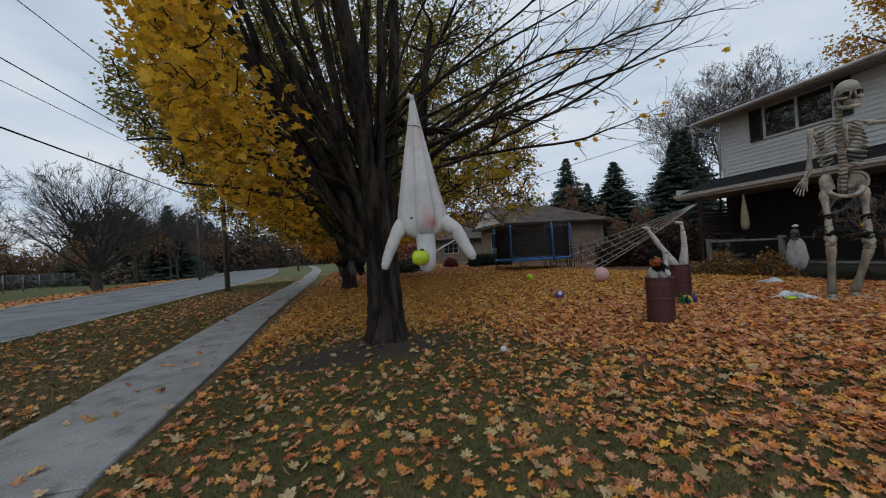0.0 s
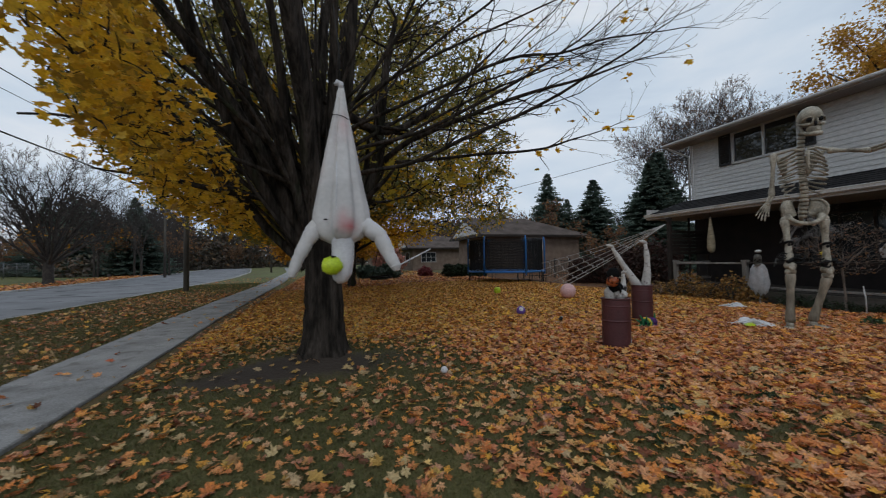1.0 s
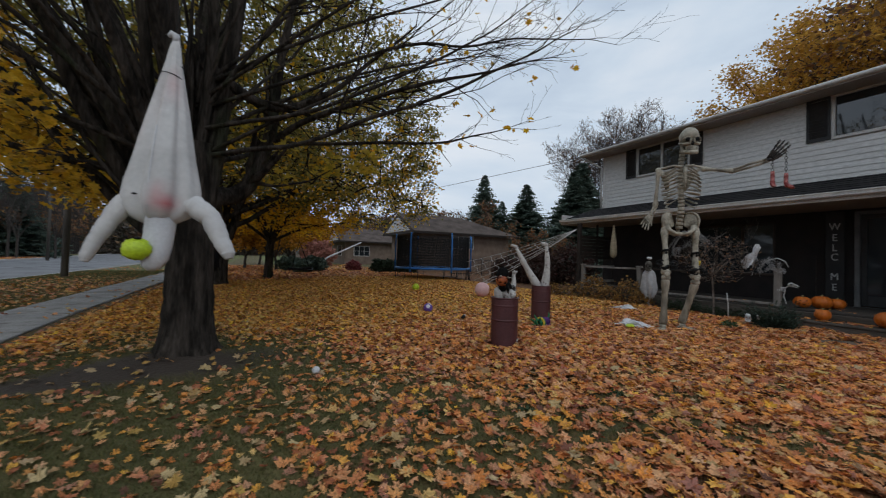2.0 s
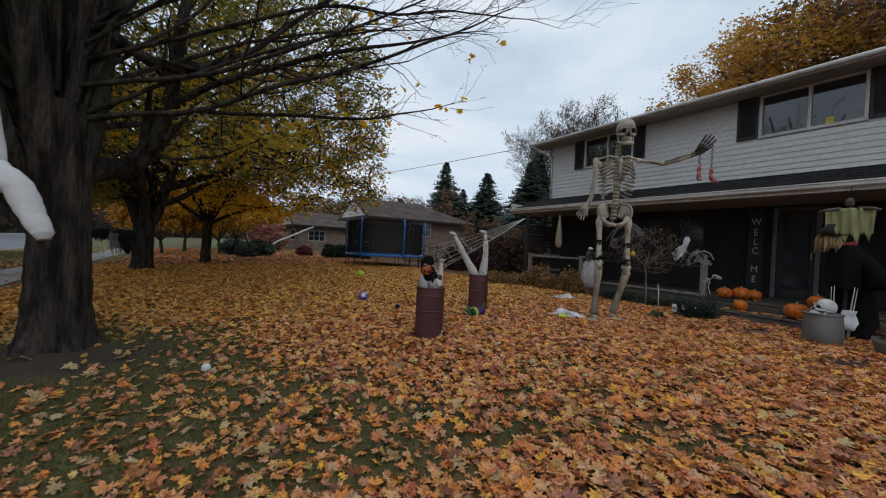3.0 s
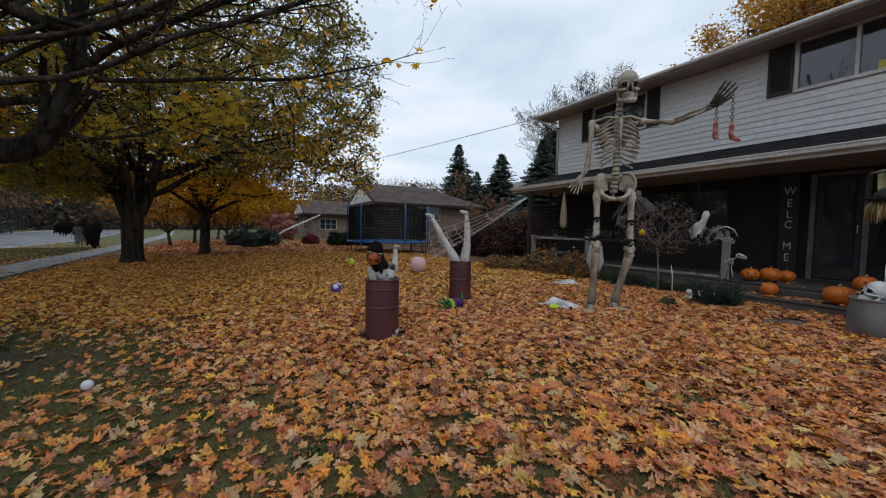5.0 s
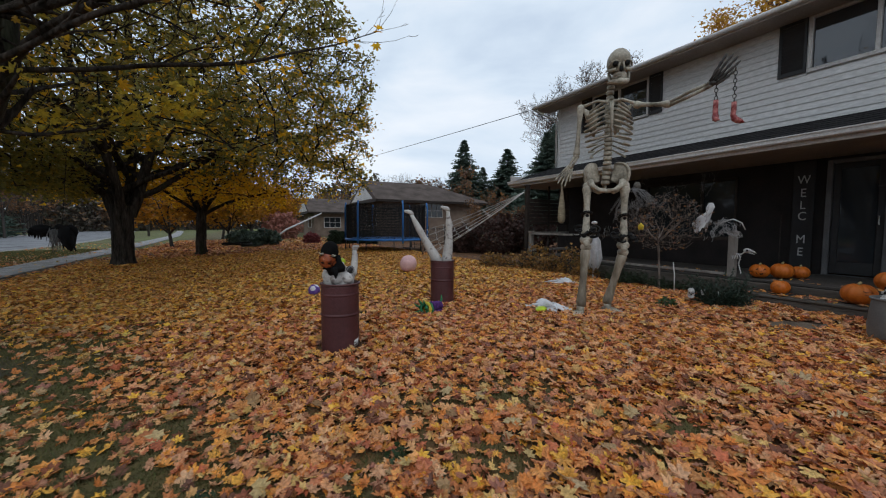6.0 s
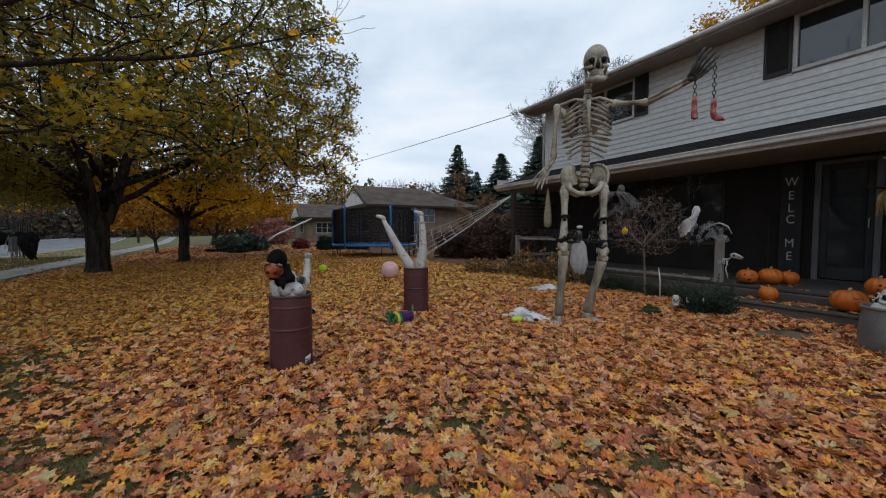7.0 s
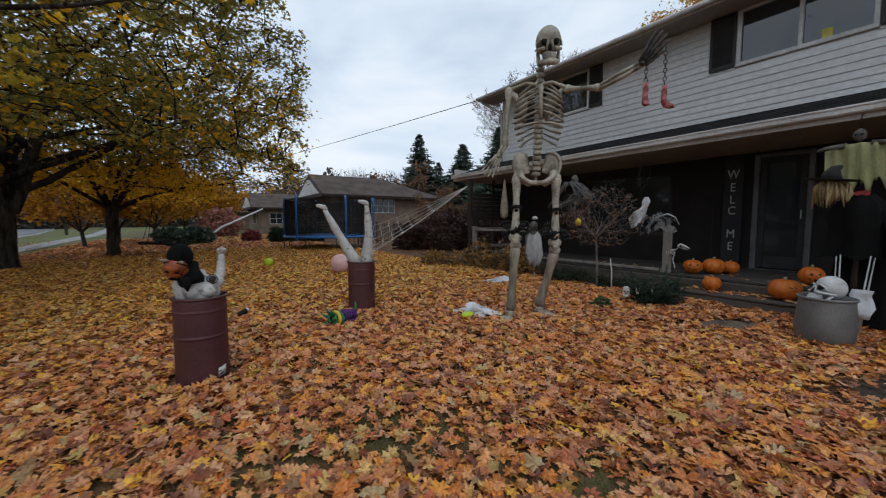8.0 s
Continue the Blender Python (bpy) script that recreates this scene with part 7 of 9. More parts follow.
# arm that hangs at its side
shR = sk(-0.36, 0.0, 3.02)
elR, wrR = Vector((7.78, 4.61, 2.36)), Vector((7.66, 4.60, 2.20))
part("shoulder_joint", Geo().ball(shR, 0.052, None, 8, 12), M_bone, SK)
long_bone(shR, elR, 0.032, "upper_arm_bone")
part("elbow", Geo().ball(elR, 0.046, None, 8, 10), M_bone, SK)
for o in (-0.016, 0.016):
    part("forearm_bone", bone([elR + LAT * o, elR.lerp(wrR, 0.5) + LAT * o * 1.6, wrR + LAT * o], [0.024, 0.017, 0.02], 7), M_bone, SK)
hand_bones(wrR, (-0.5, 0.1, -0.85), (-0.2, -0.6, 0.1), "hand", 0.55, 0.32, 0.10)
# arm held out
shL = sk(0.36, 0.0, 3.02)
elL, wrL = Vector((8.29, 3.62, 2.89)), Vector((8.17, 3.07, 2.94))
part("shoulder_joint", Geo().ball(shL, 0.052, None, 8, 12), M_bone, SK)
long_bone(shL, elL, 0.030, "upper_arm_bone")
part("elbow", Geo().ball(elL, 0.044, None, 8, 10), M_bone, SK)
for o in (-0.016, 0.016):
    part("forearm_bone", bone([elL + Vector((0, 0, o)), elL.lerp(wrL, 0.5) + Vector((0, 0, o * 1.7)), wrL + Vector((0, 0, o))], [0.025, 0.018, 0.022], 7), M_bone, SK)
M_dirtybone = mat("blackened_bone_plastic", (0.010, 0.009, 0.009), (0.055, 0.048, 0.042), 9, 0.6, 0.3)
hand_bones(wrL, (0.10, -0.62, 0.62), (0.5, -0.1, 0.5), "hand", 0.6, 0.30, 0.20, SK, 0.0145, M_dirtybone)

# two severed rubber feet on chains, hung from the held-out hand
M_chain = mat("dull_chain", (0.03, 0.03, 0.03), (0.09, 0.085, 0.08), 20, 0.5, 0.2, metal=0.7)
M_flesh = mat("pink_rubber", (0.38, 0.11, 0.10), (0.52, 0.22, 0.19), 8, 0.5, 0.3, wear=(0.17, 0.012, 0.012), wear_at=(0.44, 0.56), wear_scale=14)


def link(centre, length, r, turn):
    pts = []
    for k in range(13):
        a = 2 * math.pi * k / 12
        pts.append(Vector(centre) + Matrix.Rotation(turn, 3, "Z") @ Vector((math.cos(a) * r * 2.1, 0, math.sin(a) * length * 0.62)))
    return Geo().tube(pts, r * 0.62, 6)


for hx, hy, z0, n, turn, lab in ((8.21, 3.05, 2.99, 6, 0.4, "pink rubber severed foot hanging on a chain"), (8.40, 2.96, 3.10, 9, 1.2, "blood-stained rubber severed foot hanging on a chain")):
    ft = thing("severed_foot", lab, "decoration", (hx, hy, z0 - n * 0.042 - 0.3), "severed feet")
    for k in range(n):
        part("chain_link", link((hx, hy, z0 - k * 0.042), 0.038, 0.0075, 0.3 + (k % 2) * 1.57), M_chain, ft)
    zb = z0 - n * 0.042
    d = Vector((math.cos(turn + 3.3), math.sin(turn + 3.3), 0))
    sd = Vector((-d.y, d.x, 0))
    base_ = Vector((hx, hy, zb))
    g = Geo().tube([base_ + Vector((0, 0, 0.02)), base_ + Vector((0, 0, -0.05)), base_ + Vector((0, 0, -0.12)) - d * 0.005, base_ + d * 0.015 + Vector((0, 0, -0.165)), base_ + d * 0.045 + Vector((0, 0, -0.19)), base_ + d * 0.085 + Vector((0, 0, -0.21))], [0.024, 0.026, 0.026, 0.033, 0.030, 0.024], 12)
    part("foot", g, M_flesh, ft, "pink rubber foot with red stains")
    for j in range(5):
        o = (j - 2) * 0.013
        part("toe", Geo().ball(base_ + d * (0.11 - 0.006 * j) + sd * o + Vector((0, 0, -0.217)), (0.018, 0.009 + 0.002 * (j == 0), 0.010), Matrix.Rotation(math.atan2(d.y, d.x), 3, "Z"), 5, 8), M_flesh, ft)

# ---- hanging sheet ghost, upside down, in front of the golden maple ----
M_sheet = mat("white_sheet", (0.46, 0.45, 0.44), (0.60, 0.59, 0.58), 2.0, 0.92, 0.2, fine=14, grain=(0.92, 1.06), wear=(0.36, 0.35, 0.34), wear_at=(0.55, 0.8), wear_scale=3.0, bump_size=0.004)
M_stained = mat("stained_white_sheet", (0.46, 0.45, 0.44), (0.60, 0.59, 0.58), 2.0, 0.92, 0.2, fine=14, grain=(0.92, 1.06), wear=(0.36, 0.35, 0.34), wear_at=(0.55, 0.8), wear_scale=3.0, bump_size=0.004)
sn, sl_ = M_stained.node_tree.nodes, M_stained.node_tree.links
st_at, st_mix = sn.new("ShaderNodeAttribute"), sn.new("ShaderNodeMix")
st_at.attribute_name, st_mix.data_type = "stain", "RGBA"
st_mix.inputs["B"].default_value = (0.50, 0.045, 0.06, 1)
sl_.new(st_at.outputs["Fac"], st_mix.inputs["Factor"])
sl_.new(sn["Principled BSDF"].inputs["Base Color"].links[0].from_socket, st_mix.inputs["A"])
sl_.new(st_mix.outputs["Result"], sn["Principled BSDF"].inputs["Base Color"])
M_sheet_plain = mat("plain_white_cloth", (0.48, 0.48, 0.49), (0.62, 0.62, 0.63), 4, 0.9, 0.2, fine=14, grain=(0.9, 1.08))
M_lime = mat("lime_plastic", (0.36, 0.50, 0.015), (0.50, 0.62, 0.03), 5, 0.4, 0.2)
GH = Vector((0.69, 3.29, 0.0))
ghost = thing("hanging_ghost", "white stained sheet dummy hung upside down from a branch", "decoration", (GH.x, GH.y, 1.17))
gl, gf = Vector((0.99, -0.14, 0)), Vector((-0.14, -0.99, 0))
rows = []
prof = [(2.90, 0.018, 0.012), (2.83, 0.033, 0.010), (2.69, 0.052, 0.008), (2.5, 0.085, 0.006), (2.3, 0.118, 0.004), (2.1, 0.15, 0.0), (1.92, 0.178, 0.0), (1.78, 0.205, 0.0), (1.68, 0.215, 0.0), (1.60, 0.20, 0.0), (1.54, 0.155, 0.0), (1.50, 0.085, 0.0), (1.49, 0.02, 0.0)]
for i, (z, r, sx) in enumerate(prof):
    row = []
    for k in range(97):
        a = 2 * math.pi * k / 96
        w = r * (1 + 0.07 * math.sin(4 * a + z * 1.2) * min(1, i / 4) + 0.035 * math.sin(9 * a + 2 * z) - 0.20 * math.exp(-((a - 2.2 + 0.1 * z) / 0.16) ** 2) + 0.06 * math.exp(-((a - 1.9 + 0.1 * z) / 0.14) ** 2) - 0.10 * math.exp(-((a - 0.75 - 0.05 * z) / 0.2) ** 2))
        row.append(GH + gl * (w * math.cos(a) + sx) + gf * (w * 0.72 * math.sin(a)) + Vector((0, 0, z)))
    rows.append(row)
sheet_ = part("sheet", Geo().sheet(rows), M_stained, ghost, "white sheet with reddish stains")
spots_ = [(GH + gl * 0.04 + gf * 0.14 + Vector((0, 0, 1.63)), 0.048, 1.3), (GH + gl * 0.09 + gf * 0.12 + Vector((0, 0, 1.60)), 0.05, 0.5), (GH + gl * -0.05 + gf * 0.06 + Vector((0, 0, 2.40)), 0.055, 1.3), (GH + gl * 0.05 + gf * 0.05 + Vector((0, 0, 2.52)), 0.05, 0.35), (GH + gl * -0.14 + gf * 0.05 + Vector((0, 0, 2.05)), 0.05, 0.25)]
vals = []
for v_ in sheet_.data.vertices:
    p_ = v_.co + BASE[sheet_]
    vals.append(min(0.8, sum(k_ * math.exp(-((p_ - c_).length / r_) ** 2) * (0.75 + 0.25 * math.sin(40 * p_.x + 60 * p_.z)) for c_, r_, k_ in spots_)))
sheet_.data.attributes.new("stain", "FLOAT", "POINT").data.foreach_set("value", vals)
part("knot", Geo().tube([GH + gl * 0.012 + Vector((0, 0, 2.87)), GH + gl * 0.008 + Vector((0, 0, 2.92)), GH + gl * -0.018 + Vector((0, 0, 2.935)), GH + gl * -0.038 + Vector((0, 0, 2.91))], [0.020, 0.026, 0.024, 0.014], 9), M_sheet_plain, ghost)
for sg, hz in ((-1, 1.25), (1, 1.27)):
    hx = -0.37 if sg < 0 else 0.42
    pts = [GH + gl * sg * 0.12 + Vector((0, 0, 1.66)), GH + gl * sg * 0.20 + Vector((0, 0, 1.63)), GH + gl * (hx * 0.72) + Vector((0, 0, 1.52 if sg < 0 else 1.55)), GH + gl * (hx * 0.9) + Vector((0, 0, 1.38)), GH + gl * hx + Vector((0, 0, hz + 0.03)), GH + gl * hx * 1.02 + Vector((0, 0, hz - 0.01))]
    f_ = np.linspace(0, 5, 36)
    sp_ = [np.interp(f_, range(6), [p_[q] for p_ in pts]) for q in range(3)]
    sr_ = np.interp(f_, range(6), [0.075, 0.080, 0.064, 0.053, 0.044, 0.026] if sg < 0 else [0.08, 0.084, 0.072, 0.060, 0.050, 0.030])
    crease = [1 + 0.05 * math.sin(2.9 * k) * math.sin(0.9 * k + sg) + 0.035 * math.sin(5.3 * k) for k in range(36)]
    part("sleeve", Geo().tube(list(zip(*sp_)), [a_ * b_ for a_, b_ in zip(sr_, crease)], 20, True, 0.82), M_sheet, ghost, "limp stuffed white sleeve with creases")
hd = [GH + Vector((0, 0, 1.60)), GH + gl * 0.01 + Vector((0, 0, 1.48)), GH + gl * 0.01 + gf * 0.02 + Vector((0, 0, 1.36)), GH + gf * 0.03 + Vector((0, 0, 1.26)), GH + gl * -0.01 + gf * 0.03 + Vector((0, 0, 1.20)), GH + gl * -0.01 + gf * 0.03 + Vector((0, 0, 1.175))]
part("head", Geo().tube(hd, [0.095, 0.088, 0.085, 0.08, 0.055, 0.02], 16), M_sheet_plain, ghost, "plain white stuffed head")
mk = part("mask", Geo().ball(GH + gl * -0.06 + gf * 0.13 + Vector((0, 0, 1.30)), (0.078, 0.06, 0.072), None, 16, 22, lambda u: 1 + 0.07 * math.sin(9 * u.x + 6 * u.z) * math.cos(8 * u.z - 5 * u.x)), M_lime, ghost, "lime-green plastic mask")
part("eye_patch", Geo().ball(GH + gl * -0.045 + gf * 0.168 + Vector((0, 0, 1.362)), (0.022, 0.010, 0.007), None, 6, 10), M_black, mk)
part("buttonhole", Geo().ball(GH + gl * -0.105 + gf * 0.118 + Vector((0, 0, 1.665)), (0.016, 0.006, 0.007), None, 5, 8), M_black, ghost)
part("zip", Geo().tube([GH + gl * (-0.02 - 0.0 * z) + gf * (r_ + 0.012) + Vector((0, 0, z)) for z, r_ in ((1.56, 0.13), (1.75, 0.148), (1.95, 0.128), (2.15, 0.10))], 0.005, 5), M_sheet_plain, ghost, "raised seam down the front")
part("cord", Geo().tube([GH + gl * 0.005 + Vector((0, 0, 2.92)), GH + gl * 0.0 + Vector((0, 0.15, 3.4)), GH + gl * -0.04 + Vector((0, 0.4, 4.1))], 0.005, 5), M_black, ghost, "thin dark cord")
part("wire_wrap", Geo().tube([GH + gl * (0.075 * math.cos(a)) + gf * (0.062 * math.sin(a)) + Vector((0, 0, 2.56 + 0.015 * a)) for a in [0.4 * k for k in range(18)]], 0.003, 4), M_black, ghost)

ghost.rotation_euler = (radians(-9.5), 0, 0)

# ---- two drums with mannequins ----
M_drum = mat("maroon_drum_paint", (0.060, 0.018, 0.020), (0.088, 0.028, 0.030), 3, 0.5, 0.25, wear=(0.06, 0.02, 0.018), wear_at=(0.55, 0.8), wear_scale=6)
M_rim = mat("dark_rim_paint", (0.05, 0.016, 0.016), (0.09, 0.03, 0.03), 6, 0.5, 0.2)
M_paper = mat("paper_label", (0.42, 0.41, 0.39), (0.55, 0.54, 0.52), 12, 0.7, 0.1)
M_white = mat("white_mannequin", (0.40, 0.385, 0.365), (0.54, 0.525, 0.50), 5, 0.55, 0.2, wear=(0.19, 0.165, 0.15), wear_at=(0.56, 0.66), wear_scale=16)


def drum(c, label, tag):
    z0 = float(land(c[0], c[1])) - 0.03
    d = thing("steel_drum", label, "barrel", (c[0], c[1], z0), "steel drums")
    R, H = 0.185, 0.71
    pf = [(R - 0.01, 0.0), (R + 0.004, 0.012), (R, 0.03), (R, 0.04), (R, 0.17)]
    for zc, hw in ((0.40, 0.008), (0.60, 0.004)):
        pf += [(R, zc - 0.018), (R, zc - 0.012), (R + hw, zc - 0.004), (R + hw, zc + 0.004), (R, zc + 0.012), (R, zc + 0.018)]
    pf += [(R, H - 0.04), (R, H - 0.03), (R - 0.004, H - 0.012), (R - 0.012, H - 0.006), (R - 0.016, H - 0.03), (0.04, H - 0.032)]
    part("body", Geo().lathe((c[0], c[1], z0), pf, 36), M_drum, d, "maroon painted steel body")
    part("rim", Geo().tube([(c[0] + (R + 0.002) * math.cos(2 * math.pi * k / 36), c[1] + (R + 0.002) * math.sin(2 * math.pi * k / 36), z0 + H - 0.01) for k in range(37)], 0.011, 8), M_rim, d)
    if tag:
        g = Geo()
        rows = [[(c[0] + (R + 0.004) * math.cos(a + z * 0.5), c[1] + (R + 0.004) * math.sin(a + z * 0.5), z0 + z + (a + 0.8) * 0.03) for a in (radians(-62), radians(-54), radians(-46), radians(-40))] for z in (0.08, 0.15)]
        lb = part("label", g.sheet(rows, 0.002), M_paper, d, "scuffed white paper label")
        for zz, wd in ((0.094, 12), (0.118, 7)):
            part("print", Geo().sheet([[(c[0] + (R + 0.0065) * math.cos(a), c[1] + (R + 0.0065) * math.sin(a), z0 + zz + h + (a + 0.8) * 0.03) for a in (radians(-58), radians(-58 + wd * 0.5), radians(-58 + wd))] for h in (0, 0.008)], 0.001), M_rim, lb)
    return z0 + H


D1, D2 = (4.415, 4.53), (6.36, 6.0)
zt1 = drum(D1, "rusty maroon steel drum with a paper label, standing on leaves", True)
zt2 = drum(D2, "rusty maroon steel drum standing on leaves", False)

# upper body: shoulders, chest, one raised arm, one plain mesh
o = Vector((D1[0], D1[1], zt1))
g = Geo()
g.lathe(o + Vector((-0.01, 0, -0.05)), [(0.135, 0.0), (0.15, 0.05), (0.158, 0.10), (0.15, 0.15), (0.11, 0.19), (0.06, 0.215), (0.05, 0.25)], 24, True, None, 0.72)
g.ball(o + Vector((0.115, 0.0, 0.10)), (0.062, 0.062, 0.062), None, 8, 12)
g.ball(o + Vector((-0.13, 0.0, 0.08)), (0.045, 0.055, 0.06), None, 8, 12)
g.ball(o + Vector((-0.055, -0.085, 0.045)), (0.062, 0.055, 0.055), None, 8, 12)
g.ball(o + Vector((0.055, -0.085, 0.045)), (0.062, 0.055, 0.055), None, 8, 12)
g.tube([o + Vector((0.125, 0.0, 0.09)), o + Vector((0.15, 0.01, 0.16)), o + Vector((0.156, 0.015, 0.23)), o + Vector((0.158, 0.02, 0.29)), o + Vector((0.16, 0.02, 0.32))], [0.048, 0.036, 0.032, 0.026, 0.022], 12)
g.ball(o + Vector((0.162, 0.012, 0.342)), (0.032, 0.028, 0.030), None, 8, 12)
for k in range(4):
    g.ball(o + Vector((0.138 + 0.016 * k, -0.014, 0.355)), (0.010, 0.014, 0.013), None, 5, 8)
solo("mannequin", g, M_white, "white mannequin torso with a raised arm rising from the drum", "mannequin", o - Vector((0, 0, 0.05)))
em = solo("round_badge", Geo().tube([o + Vector((0.085, -0.058, 0.125)), o + Vector((0.087, -0.082, 0.130))], [0.040, 0.040], 20), M_metalblack, "round grey badge on the mannequin's shoulder", "badge", o + Vector((0.086, -0.07, 0.09)))
rg_ = Geo().tube([o + Vector((0.087 + 0.030 * math.cos(a), -0.083, 0.130 + 0.030 * math.sin(a))) for a in [2 * math.pi * k / 20 for k in range(21)]], 0.004, 5)
part("ring", rg_, M_galv, em)
# hooded mask: black cowl, orange face, small horns
M_cowl = mat("black_cowl_cloth", (0.004, 0.004, 0.004), (0.009, 0.009, 0.009), 8, 0.95, 0.3, spec=0.08)
M_mask = mat("orange_red_mask", (0.20, 0.045, 0.016), (0.40, 0.105, 0.032), 16, 0.22, 0.4, wear=(0.07, 0.015, 0.010), wear_at=(0.50, 0.62), wear_scale=14)
hc = o + Vector((-0.115, -0.075, 0.285))
tw = Matrix.Rotation(radians(-26), 3, "Z") @ Matrix.Rotation(radians(36), 3, "X") @ Matrix.Rotation(radians(12), 3, "Y")
F = lambda x, y, z: hc + tw @ Vector((x, y, z))
mask = thing("hooded_mask", "orange devil mask in a black hood on the mannequin's neck", "mask", hc - Vector((0, 0, 0.2)))
hood = Geo().ball(F(0.0, 0.012, 0.025), (0.084, 0.100, 0.100), tw, 16, 22, lambda u: 1 + 0.14 * max(0, u.z) ** 3 - 0.06 * max(0, -u.z))
hood.tube([F(0.02, 0.02, -0.05), hc + Vector((0.045, 0.02, -0.10)), hc + Vector((0.068, -0.005, -0.155)), hc + Vector((0.075, -0.02, -0.185))], [0.086, 0.082, 0.090, 0.075], 18)
hood.tube([hc + Vector((0.03, -0.085, -0.12)), hc + Vector((0.035, -0.105, -0.175)), hc + Vector((0.04, -0.10, -0.225))], [0.045, 0.038, 0.006], 10, True, 0.5)
part("hood", hood, M_cowl, mask, "black cloth hood with a pointed collar")


def devil_face(u):
    k = 1 + 0.05 * math.exp(-((abs(u.x) - 0.5) ** 2 + (u.z + 0.1) ** 2) / 0.05) - 0.07 * math.exp(-((abs(u.x) - 0.36) ** 2 + (u.z - 0.22) ** 2) / 0.016)
    k += 0.16 * math.exp(-(u.x ** 2 / 0.012 + (u.z + 0.02) ** 2 / 0.05)) - 0.05 * math.exp(-(u.x ** 2 / 0.1 + (u.z + 0.50) ** 2 / 0.006)) + 0.06 * math.exp(-(u.x ** 2 / 0.06 + (u.z + 0.72) ** 2 / 0.02))
    k *= 1 - 0.16 * max(0, -u.z) ** 1.5
    return k + 0.09 * math.exp(-((abs(u.x) - 0.34) ** 2 / 0.05 + (u.z - 0.44 - 0.2 * abs(u.x)) ** 2 / 0.008))


part("face", Geo().ball(F(-0.004, -0.062, -0.022), (0.082, 0.076, 0.096), tw, 30, 40, devil_face), M_mask, mask, "glossy orange-red face with heavy brows")
part("cowl_rim", Geo().tube([F(0.080 * math.cos(a), -0.058 - 0.030 * math.sin(a), 0.012 + 0.050 * math.sin(a)) for a in [math.pi * (k - 3) / 16 for k in range(23)]], 0.005, 8), M_cowl, mask)
for sg in (-1, 1):
    part("eye", Geo().ball(F(sg * 0.030 - 0.003, -0.128, 0.002), (0.019, 0.008, 0.009), tw, 6, 10), M_cowl, mask, "dark eye slit")
    part("horn", Geo().tube([F(sg * 0.045, -0.085, 0.075), F(sg * 0.062, -0.105, 0.088), F(sg * 0.080, -0.112, 0.108)], [0.012, 0.009, 0.002], 8), M_bone, mask, "pale little horn")
part("mouth", Geo().ball(F(-0.004, -0.128, -0.070), (0.034, 0.008, 0.010), tw, 6, 12), M_cowl, mask)

# a pair of upturned legs, one plain mesh
o2 = Vector((D2[0], D2[1], zt2))
rt = Vector((0.826, -0.563, 0))
g = Geo()
for a0, foot, ft in ((-0.05, (-0.50, 0.74), -1), (0.06, (0.085, 0.80), -1)):
    fl, fz = foot
    pts, rad = [], []
    for t, r in ((0.0, 0.085), (0.15, 0.082), (0.35, 0.068), (0.5, 0.055), (0.58, 0.052), (0.7, 0.055), (0.82, 0.045), (0.93, 0.032), (1.0, 0.030)):
        bulge = 0.035 * math.sin(math.pi * t)
        pts.append(o2 + rt * (a0 + (fl - a0) * t + bulge * (1 if fl > 0 else -0.3)) + Vector((0, 0, -0.06 + (fz + 0.04) * t)))
        rad.append(r)
    e = pts[-1]
    g.tube(pts, rad, 14)
    g.tube([e + rt * 0.02, e + rt * -0.01 + Vector((0, 0, 0.035)), e + rt * -0.06 + Vector((0, 0, 0.05)), e + rt * -0.115 + Vector((0, 0, 0.062))], [0.03, 0.036, 0.03, 0.018], 12)
solo("mannequin", g, M_white, "white mannequin legs sticking up out of the drum", "mannequin", o2 - Vector((0, 0, 0.06)))

# ---- toys on the lawn ----
M_pink = mat("pink_rubber_ball", (0.60, 0.26, 0.27), (0.72, 0.36, 0.37), 2, 0.4, 0.05)
M_purple = mat("purple_plush", (0.035, 0.010, 0.075), (0.09, 0.025, 0.16), 12, 0.9, 0.5)
M_yel = mat("yellow_plush", (0.55, 0.40, 0.03), (0.65, 0.50, 0.06), 12, 0.9, 0.4)
M_grn = mat("green_plush", (0.015, 0.12, 0.05), (0.03, 0.2, 0.08), 12, 0.9, 0.4)
M_violet = mat("violet_ball", (0.10, 0.05, 0.28), (0.16, 0.09, 0.36), 6, 0.5, 0.1)
M_red = mat("red_plastic", (0.35, 0.03, 0.03), (0.45, 0.05, 0.05), 6, 0.5, 0.1)
M_whiteplastic = mat("white_plastic", (0.55, 0.55, 0.56), (0.66, 0.66, 0.67), 6, 0.45, 0.1)


def lawn_ball(x, y, r, material, label, sink=0.02):
    z = float(land(x, y)) + r + sink
    b = thing("ball", label, "ball", (x, y, z - r), "balls on the lawn")
    part("skin", Geo().ball((x, y, z), r, None, 16, 24), material, b)
    part("valve", Geo().tube([(x - 0.6 * r, y - 0.72 * r, z + 0.3 * r), (x - 0.625 * r, y - 0.75 * r, z + 0.31 * r)], r * 0.06, 8), M_black, b)
    return b, Vector((x, y, z))


